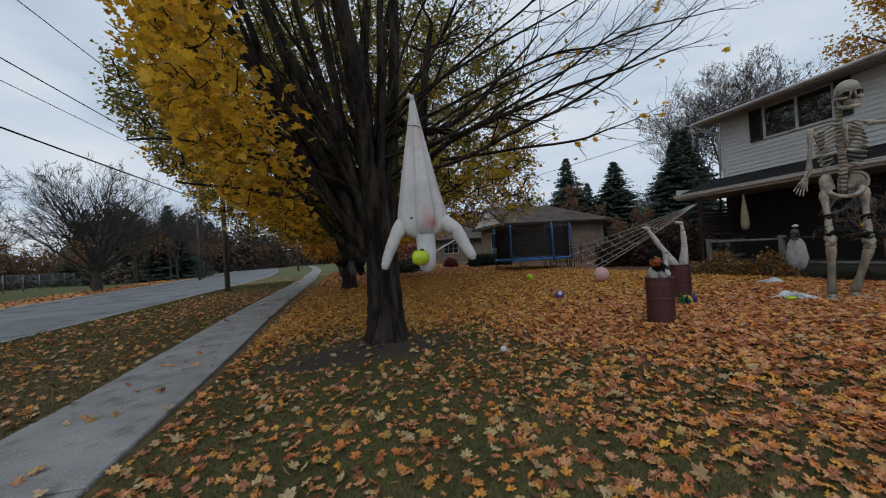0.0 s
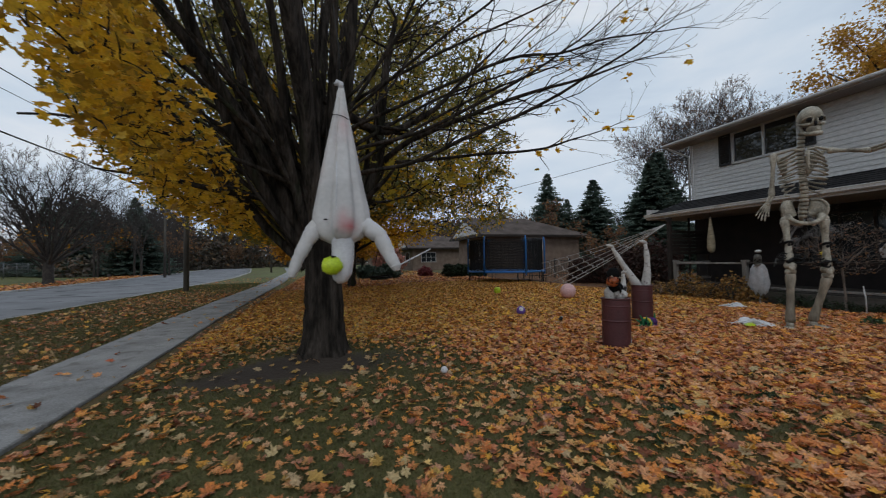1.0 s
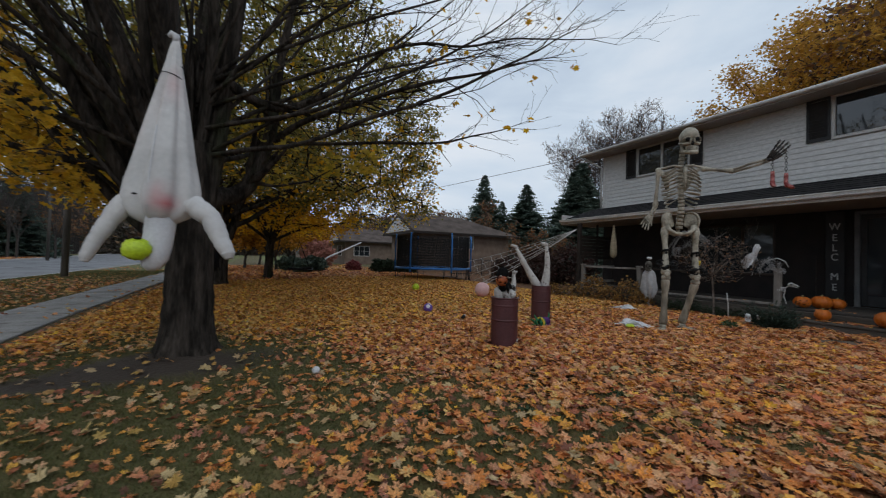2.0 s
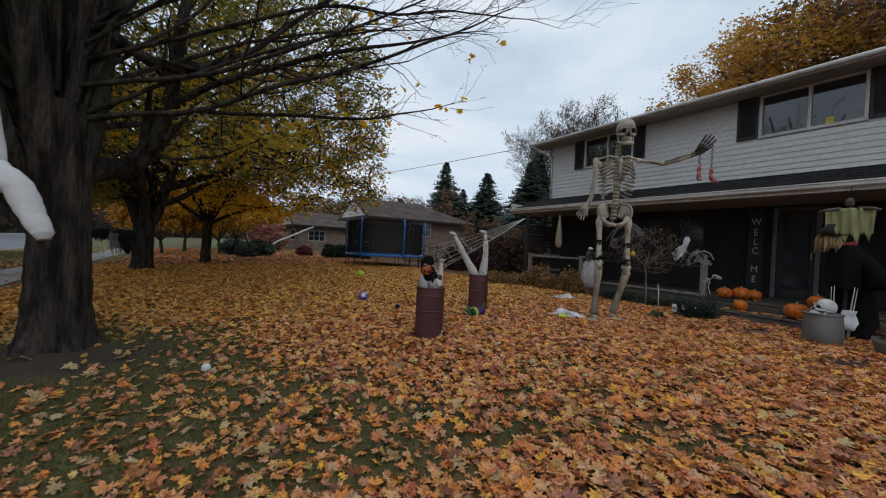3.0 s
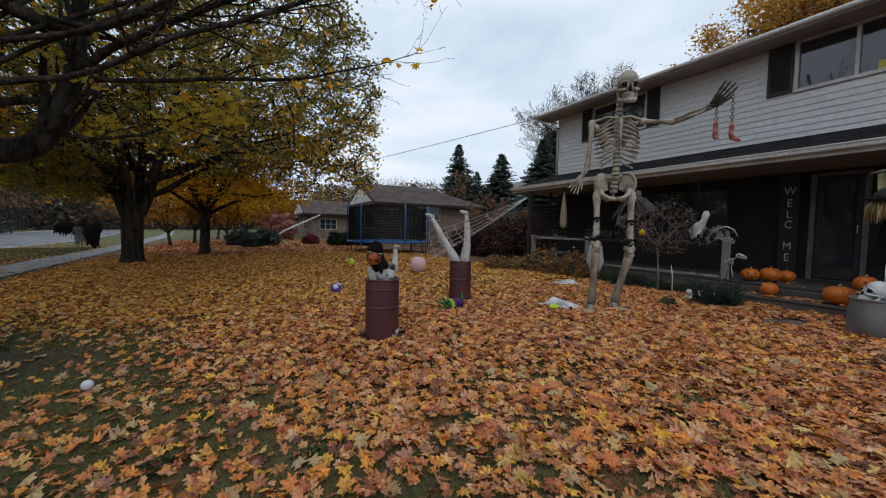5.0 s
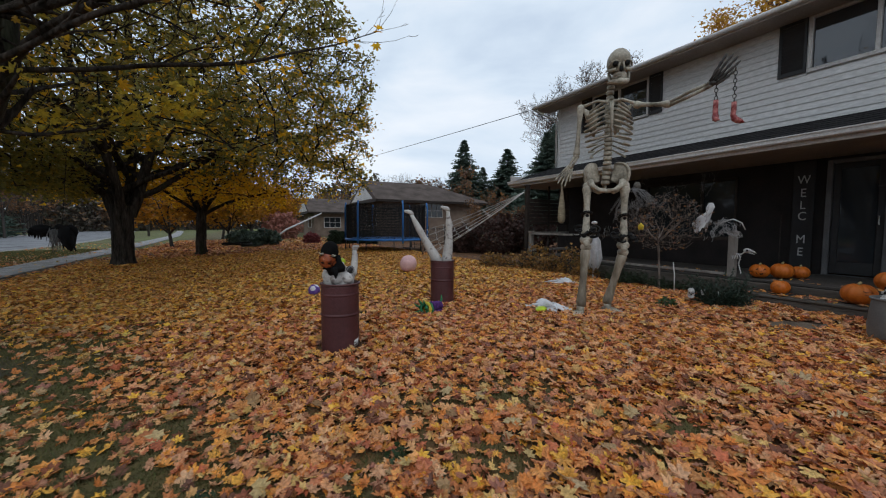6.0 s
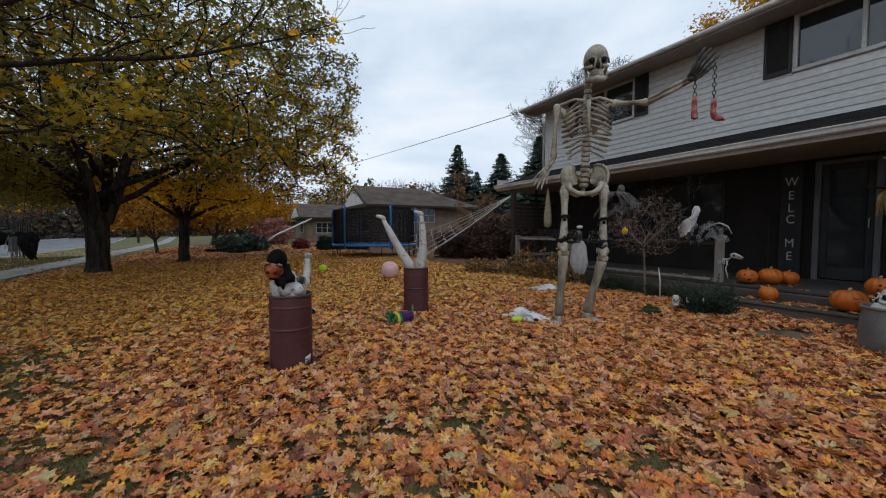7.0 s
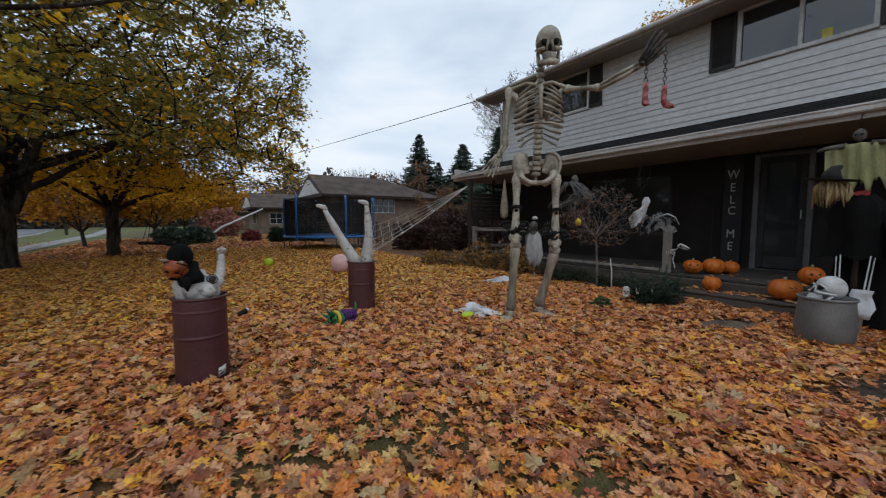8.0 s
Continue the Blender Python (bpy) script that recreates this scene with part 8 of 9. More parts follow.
b, c = lawn_ball(7.27, 9.58, 0.215, M_pink, "large pale pink rubber ball on the leaves")
# paler pink, standing proud over the ball's upper part
part("panel", Geo().ball(c + Vector((0, 0, 0.004)), (0.2245, 0.2245, 0.2245), Matrix.Rotation(0.5, 3, "X"), 16, 24, lambda u: 1.004 if u.z > 0.45 else 0.97), mat("pale_pink_rubber", (0.62, 0.38, 0.38), (0.70, 0.46, 0.45), 3, 0.55, 0.1), b, "paler pink over the upper part of the ball")
lawn_ball(6.07, 11.8, 0.12, M_lime, "lime-green ball on the leaves")
b, c = lawn_ball(4.64, 7.62, 0.10, M_violet, "small violet ball with red and white patches on the leaves")
for turn, m_, lab_ in (((-1.2, -0.6), M_red, "red patch"), ((1.05, -0.35), M_whiteplastic, "white patch"), ((0.2, 0.5), M_whiteplastic, "white patch")):
    part("panel", Geo().ball(c, 0.0995, Matrix.Rotation(turn[0], 3, "X") @ Matrix.Rotation(turn[1], 3, "Y"), 14, 20, lambda u: 1.012 if u.z > 0.87 else 0.95), m_, b, lab_)
lawn_ball(1.92, 4.6, 0.042, M_whiteplastic, "small scuffed white ball on the grass")

tc = Vector((5.84, 5.36, float(land(5.84, 5.36)) + 0.03))
toy = thing("plush_caterpillar", "purple, yellow and green plush caterpillar ring toy on leaves", "toy", tc - Vector((0, 0, 0.02)))
ax = Vector((0.80, 0.25, 0.0)).normalized()
sd = Vector((-ax.y, ax.x, 0))


def plush_ring(c, r, t, m, nm):
    pts = [c + sd * r * math.cos(a) + Vector((0, 0, r * math.sin(a) + r)) for a in [2 * math.pi * k / 20 for k in range(21)]]
    return part(nm, Geo().tube(pts, [t * (1 + 0.12 * math.sin(k * 2.1)) for k in range(21)], 10), m, toy)


plush_ring(tc + ax * -0.17, 0.085, 0.030, M_grn, "ring")
plush_ring(tc + ax * -0.10, 0.10, 0.030, M_yel, "ring")
plush_ring(tc + ax * -0.04, 0.09, 0.032, M_grn, "ring")
for k in range(5):
    part("segment", Geo().ball(tc + ax * (0.03 + 0.055 * k) + Vector((0, 0, 0.11)), (0.055, 0.10 - 0.006 * k, 0.105 - 0.006 * k), Matrix.Rotation(math.atan2(ax.y, ax.x), 3, "Z"), 10, 14, lambda u: 1 + 0.05 * math.sin(11 * u.y + 7 * u.z)), M_purple, toy)
for k in range(7):
    a_ = 0.3 + 0.9 * k
    q_ = tc + ax * -0.19 + sd * 0.10 * math.cos(a_) + Vector((0, 0, 0.10 + 0.09 * math.sin(a_)))
    part("spike", Geo().tube([q_, q_ + (q_ - tc - ax * -0.10 - Vector((0, 0, 0.08))).normalized() * 0.06, q_ + (q_ - tc - ax * -0.10 - Vector((0, 0, 0.08))).normalized() * 0.12 + Vector((0, 0, 0.02))], [0.026, 0.02, 0.005], 6), M_grn, toy)
for k in range(4):
    q_ = tc + ax * (0.04 + 0.06 * k) - sd * 0.08 + Vector((0, 0, 0.03))
    part("foot", Geo().ball(q_, (0.032, 0.04, 0.03), None, 6, 8), M_purple, toy)
part("tail", Geo().tube([tc + ax * -0.2 + Vector((0, 0, 0.05)), tc + ax * -0.25 + Vector((0, 0, 0.10)), tc + ax * -0.255 + Vector((0, 0, 0.20))], [0.03, 0.025, 0.012], 8), M_grn, toy)
part("horn", Geo().tube([tc + ax * 0.26 + Vector((0, 0, 0.15)), tc + ax * 0.30 + Vector((0, 0, 0.22)), tc + ax * 0.29 + Vector((0, 0, 0.30))], [0.028, 0.022, 0.010], 8), M_grn, toy)

toy.scale = (0.72, 0.72, 0.78)

bt = Vector((4.90, 6.55, float(land(4.9, 6.55)) + 0.06))
can = thing("tipped_can", "small dark can with a white cap lying in leaves", "can", bt - Vector((0, 0, 0.04)))
d = Vector((0.7, 0.55, 0.25)).normalized()
part("can_body", Geo().tube([bt - d * 0.07, bt - d * 0.06, bt + d * 0.06, bt + d * 0.07], [0.028, 0.036, 0.036, 0.03], 14), M_black, can)
part("cap", Geo().tube([bt + d * 0.07, bt + d * 0.10, bt + d * 0.105], [0.026, 0.026, 0.018], 14), M_whiteplastic, can)

# crumpled white cloths
def cloth(c, sx, sy, seed, label, h=0.09):
    rng = np.random.default_rng(seed)
    ph = rng.uniform(0, 6, 6)
    rows = []
    for j in range(17):
        row = []
        for i in range(23):
            u, v = i / 22 * 2 - 1, j / 16 * 2 - 1
            edge = 1 + 0.25 * math.sin(3 * u + ph[0]) * math.cos(4 * v + ph[1])
            x = c[0] + sx * u * edge + 0.05 * math.sin(7 * v + ph[2])
            y = c[1] + sy * v * edge + 0.05 * math.sin(6 * u + ph[3])
            z = float(land(x, y)) + 0.045 + h * max(0.0, (1 - 0.8 * (u * u + v * v))) * (0.55 + 0.45 * math.sin(6 * u + ph[4]) * math.sin(5 * v + ph[5])) + 0.012 * math.sin(15 * u + 9 * v)
            row.append((x, y, z))
        rows.append(row)
    solo("crumpled_cloth", Geo().sheet(rows, 0.006), M_sheet_plain, label, "cloth", (c[0], c[1], float(land(*c)) + 0.03), "white cloths")


cloth((7.45, 4.76), 0.17, 0.25, 4, "crumpled white cloth lying on the leaves", 0.13)
cloth((9.52, 6.52), 0.34, 0.13, 5, "long white rag lying on the leaves by the porch", 0.10)
lg = Geo().ball((7.22, 4.66, float(land(7.22, 4.66)) + 0.06), (0.11, 0.07, 0.035), Matrix.Rotation(0.4, 3, "Z"), 8, 14, lambda u: 1 + 0.15 * math.sin(6 * u.x + 4 * u.y))
solo("limp_glove", lg, M_lime, "limp lime-green glove beside the white cloth", "glove", (7.22, 4.66, float(land(7.22, 4.66)) + 0.025))

# ---- pumpkins, some carved ----
M_pumpkin = mat("pumpkin_skin", (0.44, 0.10, 0.007), (0.58, 0.155, 0.011), 5, 0.5, 0.25, fine=20, wear=(0.36, 0.10, 0.01), wear_at=(0.55, 0.7), wear_scale=9)
M_stalk = mat("pumpkin_stalk", (0.20, 0.16, 0.07), (0.30, 0.25, 0.12), 12, 0.8, 0.4)
M_hole = mat("carved_hole", (0.02, 0.008, 0.003), (0.05, 0.02, 0.006), 8, 0.9, 0.0)


def pumpkin(c, r, label, face="", squash=0.82, turn=None, ribs=11):
    """c: the place where it rests. The face looks out over the lawn."""
    p = thing("pumpkin", label, "pumpkin", c, "pumpkins")
    o = Vector(c) + Vector((0, 0, r * squash))
    def rib(u):
        a = math.atan2(u.y, u.x)
        hz = math.hypot(u.x, u.y)
        return (1 - 0.07 * abs(math.sin(ribs * a / 2)) ** 0.6 * 0 - 0.055 * (1 - abs(math.cos(ribs * a / 2))) ) * (1 - 0.16 * max(0, 1 - hz * 2.2))
    part("shell", Geo().ball(o, (r, r, r * squash), None, 16, 66, rib), M_pumpkin, p)
    part("stalk", Geo().tube([o + Vector((0, 0, r * squash * 0.80)), o + Vector((0.01, 0, r * squash * 1.02)), o + Vector((0.02, -0.01, r * squash * 1.1))], [r * 0.16, r * 0.10, r * 0.085], 7), M_stalk, p)
    if face:
        d = Vector((-0.86, -0.5, 0)) if turn is None else Vector((math.cos(turn), math.sin(turn), 0))
        sd = Vector((-d.y, d.x, 0))
        def spot(u, v, k=1.0):
            q = (d * math.sqrt(max(0.05, 1 - u * u - v * v)) + sd * u)
            return o + Vector((q.x * r * k, q.y * r * k, v * r * squash * k))
        def hole(name, uv):
            n = len(uv)
            a = [spot(u, v, 1.004) for u, v in uv]
            b = [spot(u, v, 0.86) for u, v in uv]
            cu, cv = sum(u for u, v in uv) / n, sum(v for u, v in uv) / n
            g = Geo()
            g.add(a + b + [spot(cu, cv, 1.006)], [(i, (i + 1) % n, 2 * n) for i in range(n)] + [(i, n + i, n + (i + 1) % n, (i + 1) % n) for i in range(n)])
            part(name, g, M_hole, p, "dark carved hole")
        for sg in (-1, 1):
            hole("eye_hole", [(sg * 0.18, 0.18), (sg * 0.48, 0.22), (sg * 0.36, 0.42), (sg * 0.25, 0.40)] if face != "round" else [(sg * 0.3 + 0.11 * math.cos(a), 0.25 + 0.13 * math.sin(a)) for a in [k * math.pi / 4 for k in range(8)]])
        hole("nose_hole", [(-0.06, 0.02), (0.06, 0.02), (0.0, 0.14)])
        hole("mouth_hole", [(-0.5, -0.1), (-0.3, -0.22), (-0.2, -0.16), (-0.1, -0.28), (0.1, -0.28), (0.2, -0.16), (0.3, -0.22), (0.5, -0.1), (0.35, -0.38), (0.0, -0.46), (-0.35, -0.38)])


ZD = 0.487
pumpkin((11.42, 3.83, ZD), 0.148, "carved orange pumpkin at the porch edge", "tri")
pumpkin((11.63, 3.60, ZD), 0.165, "plain orange pumpkin on the porch")
pumpkin((11.88, 3.45, ZD), 0.135, "plain orange pumpkin near the door")
pumpkin((11.40, 2.36, ZD), 0.142, "carved orange pumpkin beside the door", "round", 0.95)
pumpkin((10.84, 3.33, 0.327), 0.122, "small orange pumpkin with a faint face on the step", "", 0.92)
pumpkin((10.84, 2.50, 0.327), 0.182, "largest ribbed orange pumpkin on the step", "", 0.80)
M_pen = mat("marker_lines", (0.10, 0.03, 0.01), (0.14, 0.05, 0.02), 9, 0.6, 0)
cx, cy, cz, r = 10.84, 2.50, 0.327, 0.182
g = Geo()
for a0, z0, a1, z1 in ((206, 1.12, 216, 1.02), (216, 1.02, 226, 1.10), (228, 1.10, 238, 1.0), (212, 0.86, 232, 0.80)):
    g.tube([(cx + math.cos(radians(a)) * r * k, cy + math.sin(radians(a)) * r * k, cz + r * z) for a, z, k in ((a0, z0, 0.99 - 0.3 * max(0, z0 - 0.85)), (a1, z1, 0.99 - 0.3 * max(0, z1 - 0.85)))], 0.005, 5)
solo("drawn_face", g, M_pen, "dark lines drawn on the large pumpkin", "drawing", (cx, cy, cz + 0.2))

st_xy = np.column_stack([lr.uniform(10.62, 11.0, 130), lr.uniform(1.4, 3.75, 130)])
dk_xy = np.column_stack([lr.uniform(11.1, 11.9, 70), lr.uniform(1.0, 8.5, 70)])
pl_ = np.concatenate([np.column_stack([st_xy, np.full(130, 0.342)]), np.column_stack([dk_xy, np.full(70, 0.50)])])
v, t = leaf_cloud(pl_, lr.uniform(0.05, 0.09, 200), lr, kind="small", tilt=0.2)
tagged(new("fallen_leaves", quick_mesh("fallen_leaves", v, t, M_leaf)), "dry orange leaves blown onto the porch step", "leaves", "", "stuff")

# ---- tub with a horned skull, beside the step ----
M_tub = mat("grey_cast_tub", (0.11, 0.105, 0.10), (0.165, 0.16, 0.155), 4, 0.6, 0.3, fine=20, wear=(0.11, 0.105, 0.10), wear_at=(0.55, 0.8))
tb = Vector((9.62, 1.90, 0.10))
tub = thing("cauldron", "grey rounded tub standing on the leaves beside the step", "tub", tb)
part("tub_body", Geo().lathe(tb, [(0.14, 0.0), (0.195, 0.03), (0.228, 0.11), (0.235, 0.2), (0.225, 0.32), (0.212, 0.42), (0.215, 0.455), (0.200, 0.455), (0.194, 0.42), (0.19, 0.30)], 36), M_tub, tub)
# black insert added so the inside of the tub looks shaded
part("filling", Geo().lathe(tb, [(0.19, 0.30), (0.197, 0.40), (0.15, 0.425), (0.03, 0.43)], 24), M_black, tub, "black insert for the shade inside the tub")
part("rim", Geo().tube([tb + Vector((0.218 * math.cos(a), 0.218 * math.sin(a), 0.452)) for a in [2 * math.pi * k / 36 for k in range(37)]], 0.012, 8), M_tub, tub)
M_palebone = mat("pale_bone", (0.44, 0.44, 0.43), (0.58, 0.58, 0.57), 7, 0.5, 0.2, wear=(0.2, 0.2, 0.19), wear_at=(0.6, 0.75), wear_scale=11)
tub.scale = (0.98, 0.98, 1.12)
ss = thing("plastic_skull", "white plastic skull lying on its back in the grey tub", "skull", tb + Vector((0, 0, 0.49)))
skull_shape(tb + Vector((0.0, -0.02, 0.595)), Matrix.Rotation(radians(-138), 3, "Z") @ Matrix.Rotation(radians(-28), 3, "X"), 0.66, M_palebone, ss, M_black)

# ---- witch scarecrow by the step ----
M_robe = mat("black_robe", (0.003, 0.003, 0.003), (0.007, 0.007, 0.007), 4, 0.95, 0.3, spec=0.1)
M_straw = mat("straw", (0.30, 0.22, 0.10), (0.46, 0.36, 0.19), 12, 0.85, 0.3, island=[(0.22, 0.16, 0.07), (0.36, 0.28, 0.13), (0.46, 0.37, 0.20)])
M_felt = mat("dark_felt", (0.008, 0.008, 0.008), (0.022, 0.020, 0.019), 8, 0.9, 0.4)
WB = Vector((10.38, 1.83, 0.15))
witch = thing("witch_scarecrow", "witch scarecrow with straw hair and a black robe on bony legs", "scarecrow", WB)
rows = []
for z, r in ((0.94, 0.23), (1.02, 0.22), (1.1, 0.20), (1.25, 0.19), (1.40, 0.20), (1.52, 0.16), (1.62, 0.08)):
    rows.append([WB + Vector((r * 0.75 * (1 + 0.13 * math.sin(6 * a + z)) * math.cos(a), r * 1.15 * (1 + 0.13 * math.sin(7 * a)) * math.sin(a), z - 0.12 + 0.04 * math.sin(9 * a) * (1.4 - z))) for a in [2 * math.pi * k / 40 for k in range(41)]])
part("robe", Geo().sheet(rows), M_robe, witch, "black hanging robe")
rows = []
for z, r in ((0.06, 0.27), (0.3, 0.25), (0.6, 0.22), (0.92, 0.19)):
    rows.append([WB + Vector((0.16 + r * 0.6 * (1 + 0.12 * math.sin(7 * a + 2 * z)) * math.cos(a), -0.06 + r * 1.1 * (1 + 0.10 * math.sin(9 * a)) * math.sin(a), z + 0.02 * math.sin(8 * a))) for a in [2 * math.pi * k / 40 for k in range(41)]])
part("skirt", Geo().sheet(rows), M_robe, witch, "black cloth hanging behind the legs")
for sg in (-1, 1):
    if sg < 0:
        part("sleeve", Geo().tube([WB + Vector((0, sg * 0.18, 1.30)), WB + Vector((-0.05, sg * 0.32, 1.10)), WB + Vector((-0.12, sg * 0.34, 0.86))], [0.09, 0.10, 0.13], 14), M_robe, witch)
    part("leg", Geo().tube([WB + Vector((-0.16, sg * 0.11 - 0.02, 0.86)), WB + Vector((-0.19, sg * 0.09 - 0.01, 0.45)), WB + Vector((-0.17, sg * 0.08, 0.04))], [0.004, 0.008, 0.013], 8).tube([WB + Vector((-0.17, sg * 0.14 - 0.02, 0.84)), WB + Vector((-0.20, sg * 0.12 - 0.01, 0.45)), WB + Vector((-0.17, sg * 0.09, 0.04))], [0.003, 0.006, 0.009], 8), M_palebone, witch, "white bony leg")
part("stake", Geo().tube([WB + Vector((0.02, 0, -0.05)), WB + Vector((0.02, 0, 1.5))], 0.025, 8), M_darkwood, witch)
part("head", Geo().ball(WB + Vector((-0.05, 0.22, 1.58)), (0.10, 0.10, 0.13), None, 10, 14), M_straw, witch)
rg2 = random.Random(17)
g = Geo()
for k in range(110):
    a = rg2.uniform(0, 2 * math.pi)
    s0 = WB + Vector((-0.06 + 0.08 * math.cos(a), 0.21 + 0.08 * math.sin(a), 1.66 + rg2.uniform(-0.04, 0.03)))
    e = s0 + Vector((0.05 * math.cos(a) + rg2.uniform(-0.03, 0.03), 0.055 * math.sin(a) + rg2.uniform(-0.03, 0.03), -rg2.uniform(0.12, 0.28)))
    g.tube([s0, s0.lerp(e, 0.5) + Vector((0.03 * math.cos(a), 0.03 * math.sin(a), 0.02)), e], [0.010, 0.009, 0.004], 4)
part("hair", g, M_straw, witch, "ragged straw hair", "stuff")
hb = WB + Vector((-0.06, 0.22, 1.68))
part("hat_brim", Geo().lathe(hb, [(0.08, -0.004), (0.16, -0.010), (0.225, -0.002), (0.23, 0.006), (0.16, 0.004), (0.08, 0.012)], 28, True, Matrix.Rotation(radians(7), 3, "X")), M_felt, witch, "wide dark felt brim")
part("hat_crown", Geo().tube([hb, hb + Vector((0, 0, 0.06)), hb + Vector((0.03, -0.02, 0.12)), hb + Vector((0.07, -0.06, 0.15))], [0.092, 0.080, 0.050, 0.018], 16), M_felt, witch)
bg = Geo()
rows = [[WB + Vector((-0.22 + 0.03 * math.sin(5 * v + u), -0.18 + 0.16 * u + 0.02 * math.sin(8 * v), 0.50 - 0.30 * v)) for u in (0, 0.25, 0.5, 0.75, 1.0)] for v in (0, 0.2, 0.4, 0.6, 0.8, 1.0)]
solo("torn_white_rag", bg.sheet(rows, 0.006), M_sheet_plain, "torn white rag hanging from the scarecrow's leg", "cloth", WB + Vector((-0.22, -0.1, 0.2)))

# ---- ghoul in olive rags hung under the porch eave ----
M_rag = mat("olive_rag", (0.20, 0.20, 0.09), (0.34, 0.33, 0.17), 6, 0.95, 0.5, stretch=(1, 1, 0.3))
GB = Vector((11.22, 1.98, 0.0))
ghoul = thing("hanging_ghoul", "grey-headed ghoul in torn olive rags hung under the eave", "decoration", (GB.x, GB.y, 1.70))
rows = []
for j in range(9):
    v = j / 8
    row = []
    for i in range(25):
        u = i / 24 * 2 - 1
        z = 2.32 - 0.05 * u * u - v * (0.52 + 0.08 * math.sin(13 * u) + 0.06 * math.sin(29 * u)) * (1 - 0.25 * u * u)
        row.append(GB + Vector((-0.05 - 0.05 * math.cos(u * 3) + 0.025 * math.sin(16 * u + 2 * v), u * (0.30 - 0.02 * v) , z)))
    rows.append(row)
part("cloak", Geo().sheet(rows, 0.006), M_rag, ghoul, "olive torn cloth")
M_greyskin = mat("grey_rubber", (0.055, 0.050, 0.042), (0.12, 0.108, 0.090), 14, 0.7, 0.5)
part("head", Geo().ball(GB + Vector((-0.05, 0, 2.41)), (0.062, 0.060, 0.085), None, 14, 20, lambda u: 1 + 0.07 * math.sin(9 * u.y) * math.cos(9 * u.z) - 0.15 * max(0, -u.z - 0.2)), M_greyskin, ghoul)
for sg in (-1, 1):
    part("eye", Geo().ball(GB + Vector((-0.104, sg * 0.026, 2.42)), (0.014, 0.015, 0.014), None, 5, 8), M_black, ghoul)
    part("arm", Geo().tube([GB + Vector((-0.04, sg * 0.10, 2.31)), GB + Vector((-0.05, sg * 0.28, 2.30)), GB + Vector((-0.08, sg * 0.36, 2.27))], [0.035, 0.025, 0.02], 8), M_greyskin, ghoul)
part("cord", Geo().tube([GB + Vector((-0.04, 0, 2.5)), GB + Vector((-0.02, 0, 2.66)), GB + Vector((0.13, 0, 2.72))], 0.006, 5), M_black, ghoul)
red = Geo().sheet([[GB + Vector((-0.03 + 0.02 * math.sin(6 * u), 0.10 * u - 0.02, 1.74 - 0.10 * v - 0.02 * u)) for u in (-1, -0.5, 0, 0.5, 1, 1.5)] for v in (0, 0.5, 1)], 0.006)
solo("red_scarf", red, M_red, "red scarf hanging below the olive rags", "scarf", GB + Vector((0, 0, 1.62)))

# ---- vertical porch sign ----
M_board = mat("black_sign_board", (0.010, 0.010, 0.011), (0.022, 0.022, 0.023), 6, 0.7, 0.2, stretch=(1, 1, 0.3))
M_letter = mat("white_letter_paint", (0.34, 0.34, 0.34), (0.48, 0.48, 0.48), 12, 0.7, 0.1)
sign = thing("welcome_sign", "tall black porch sign with white upright letters, one missing", "sign", (13.02, 3.83, 0.487))
part("board", Geo().box((12.985, 3.675, 0.487), (13.012, 3.985, 2.60), 0.006), M_board, sign)
for ch, z in (("W", 2.26), ("E", 2.01), ("L", 1.78), ("C", 1.57), ("M", 1.13), ("E", 0.89)):
    cu = bpy.data.curves.new("letter", "FONT")
    cu.body, cu.size, cu.extrude, cu.align_x, cu.align_y = ch, 0.225, 0.002, "CENTER", "CENTER"
    cu.materials.append(M_letter)
    tmp = new("letter_curve", cu)
    me = bpy.data.meshes.new_from_object(tmp.evaluated_get(bpy.context.evaluated_depsgraph_get()))
    bpy.data.objects.remove(tmp)
    lt = new("letter", me)
    me.materials.clear()
    me.materials.append(M_letter)
    lt.parent = sign
    lt.matrix_basis = Matrix.Translation(Vector((12.981, 3.83, z)) - BASE[sign]) @ pose(0, 0, 0, 90, 0, -90) @ Matrix.Diagonal((0.82, 1, 1, 1))
    tagged(lt, "white painted letter")
solo("thin_stake", Geo().box((12.94, 4.12, 0.487), (12.955, 4.135, 1.60), 0.004), M_darkwood, "thin grey upright strip beside the sign", "stake", (12.94, 4.13, 0.487))

# ---- bare weeping bush hung with webs ----
rng = np.random.default_rng(77)
L = Limbs()
BB = (10.55, 5.05, 0.14)
bp, br = bough(rng, BB, (0, 0, 1), 0.95, 0.022, 0.018, 5, 0.03)
L.tube(bp, br, 7)
wood_ = [bp]
for k in range(10):
    a = 2 * math.pi * k / 10
    q1, r1 = bough(rng, bp[-1], (math.cos(a) * 0.8, math.sin(a) * 0.8, 0.7), 0.7, 0.014, 0.005, 5, 0.14)
    L.tube(q1, r1, 5)
    wood_.append(q1)
tg = rng.normal(0, 1, (900, 3))
tg = tg / np.linalg.norm(tg, axis=1, keepdims=True) * rng.uniform(0.2, 1, (900, 1)) ** 0.5 * np.array([0.6, 0.88, 0.56]) + np.array([BB[0], BB[1], 1.46])
ends = colonise(L, rng, wood_, tg, 0.002, 0.003, 0.03, BB)
lf = leaves_at(ends, rng, 260, 0.05, M_rust, "crown", 0.05)
plant("weeping_bush", "bare brown weeping bush on a thin stem by the porch", BB, L, [("crown", lf, "a few shrivelled leaves")], "bush", "", mat("brown_twig", (0.10, 0.08, 0.066), (0.20, 0.165, 0.14), 6, 0.9, 0.3))
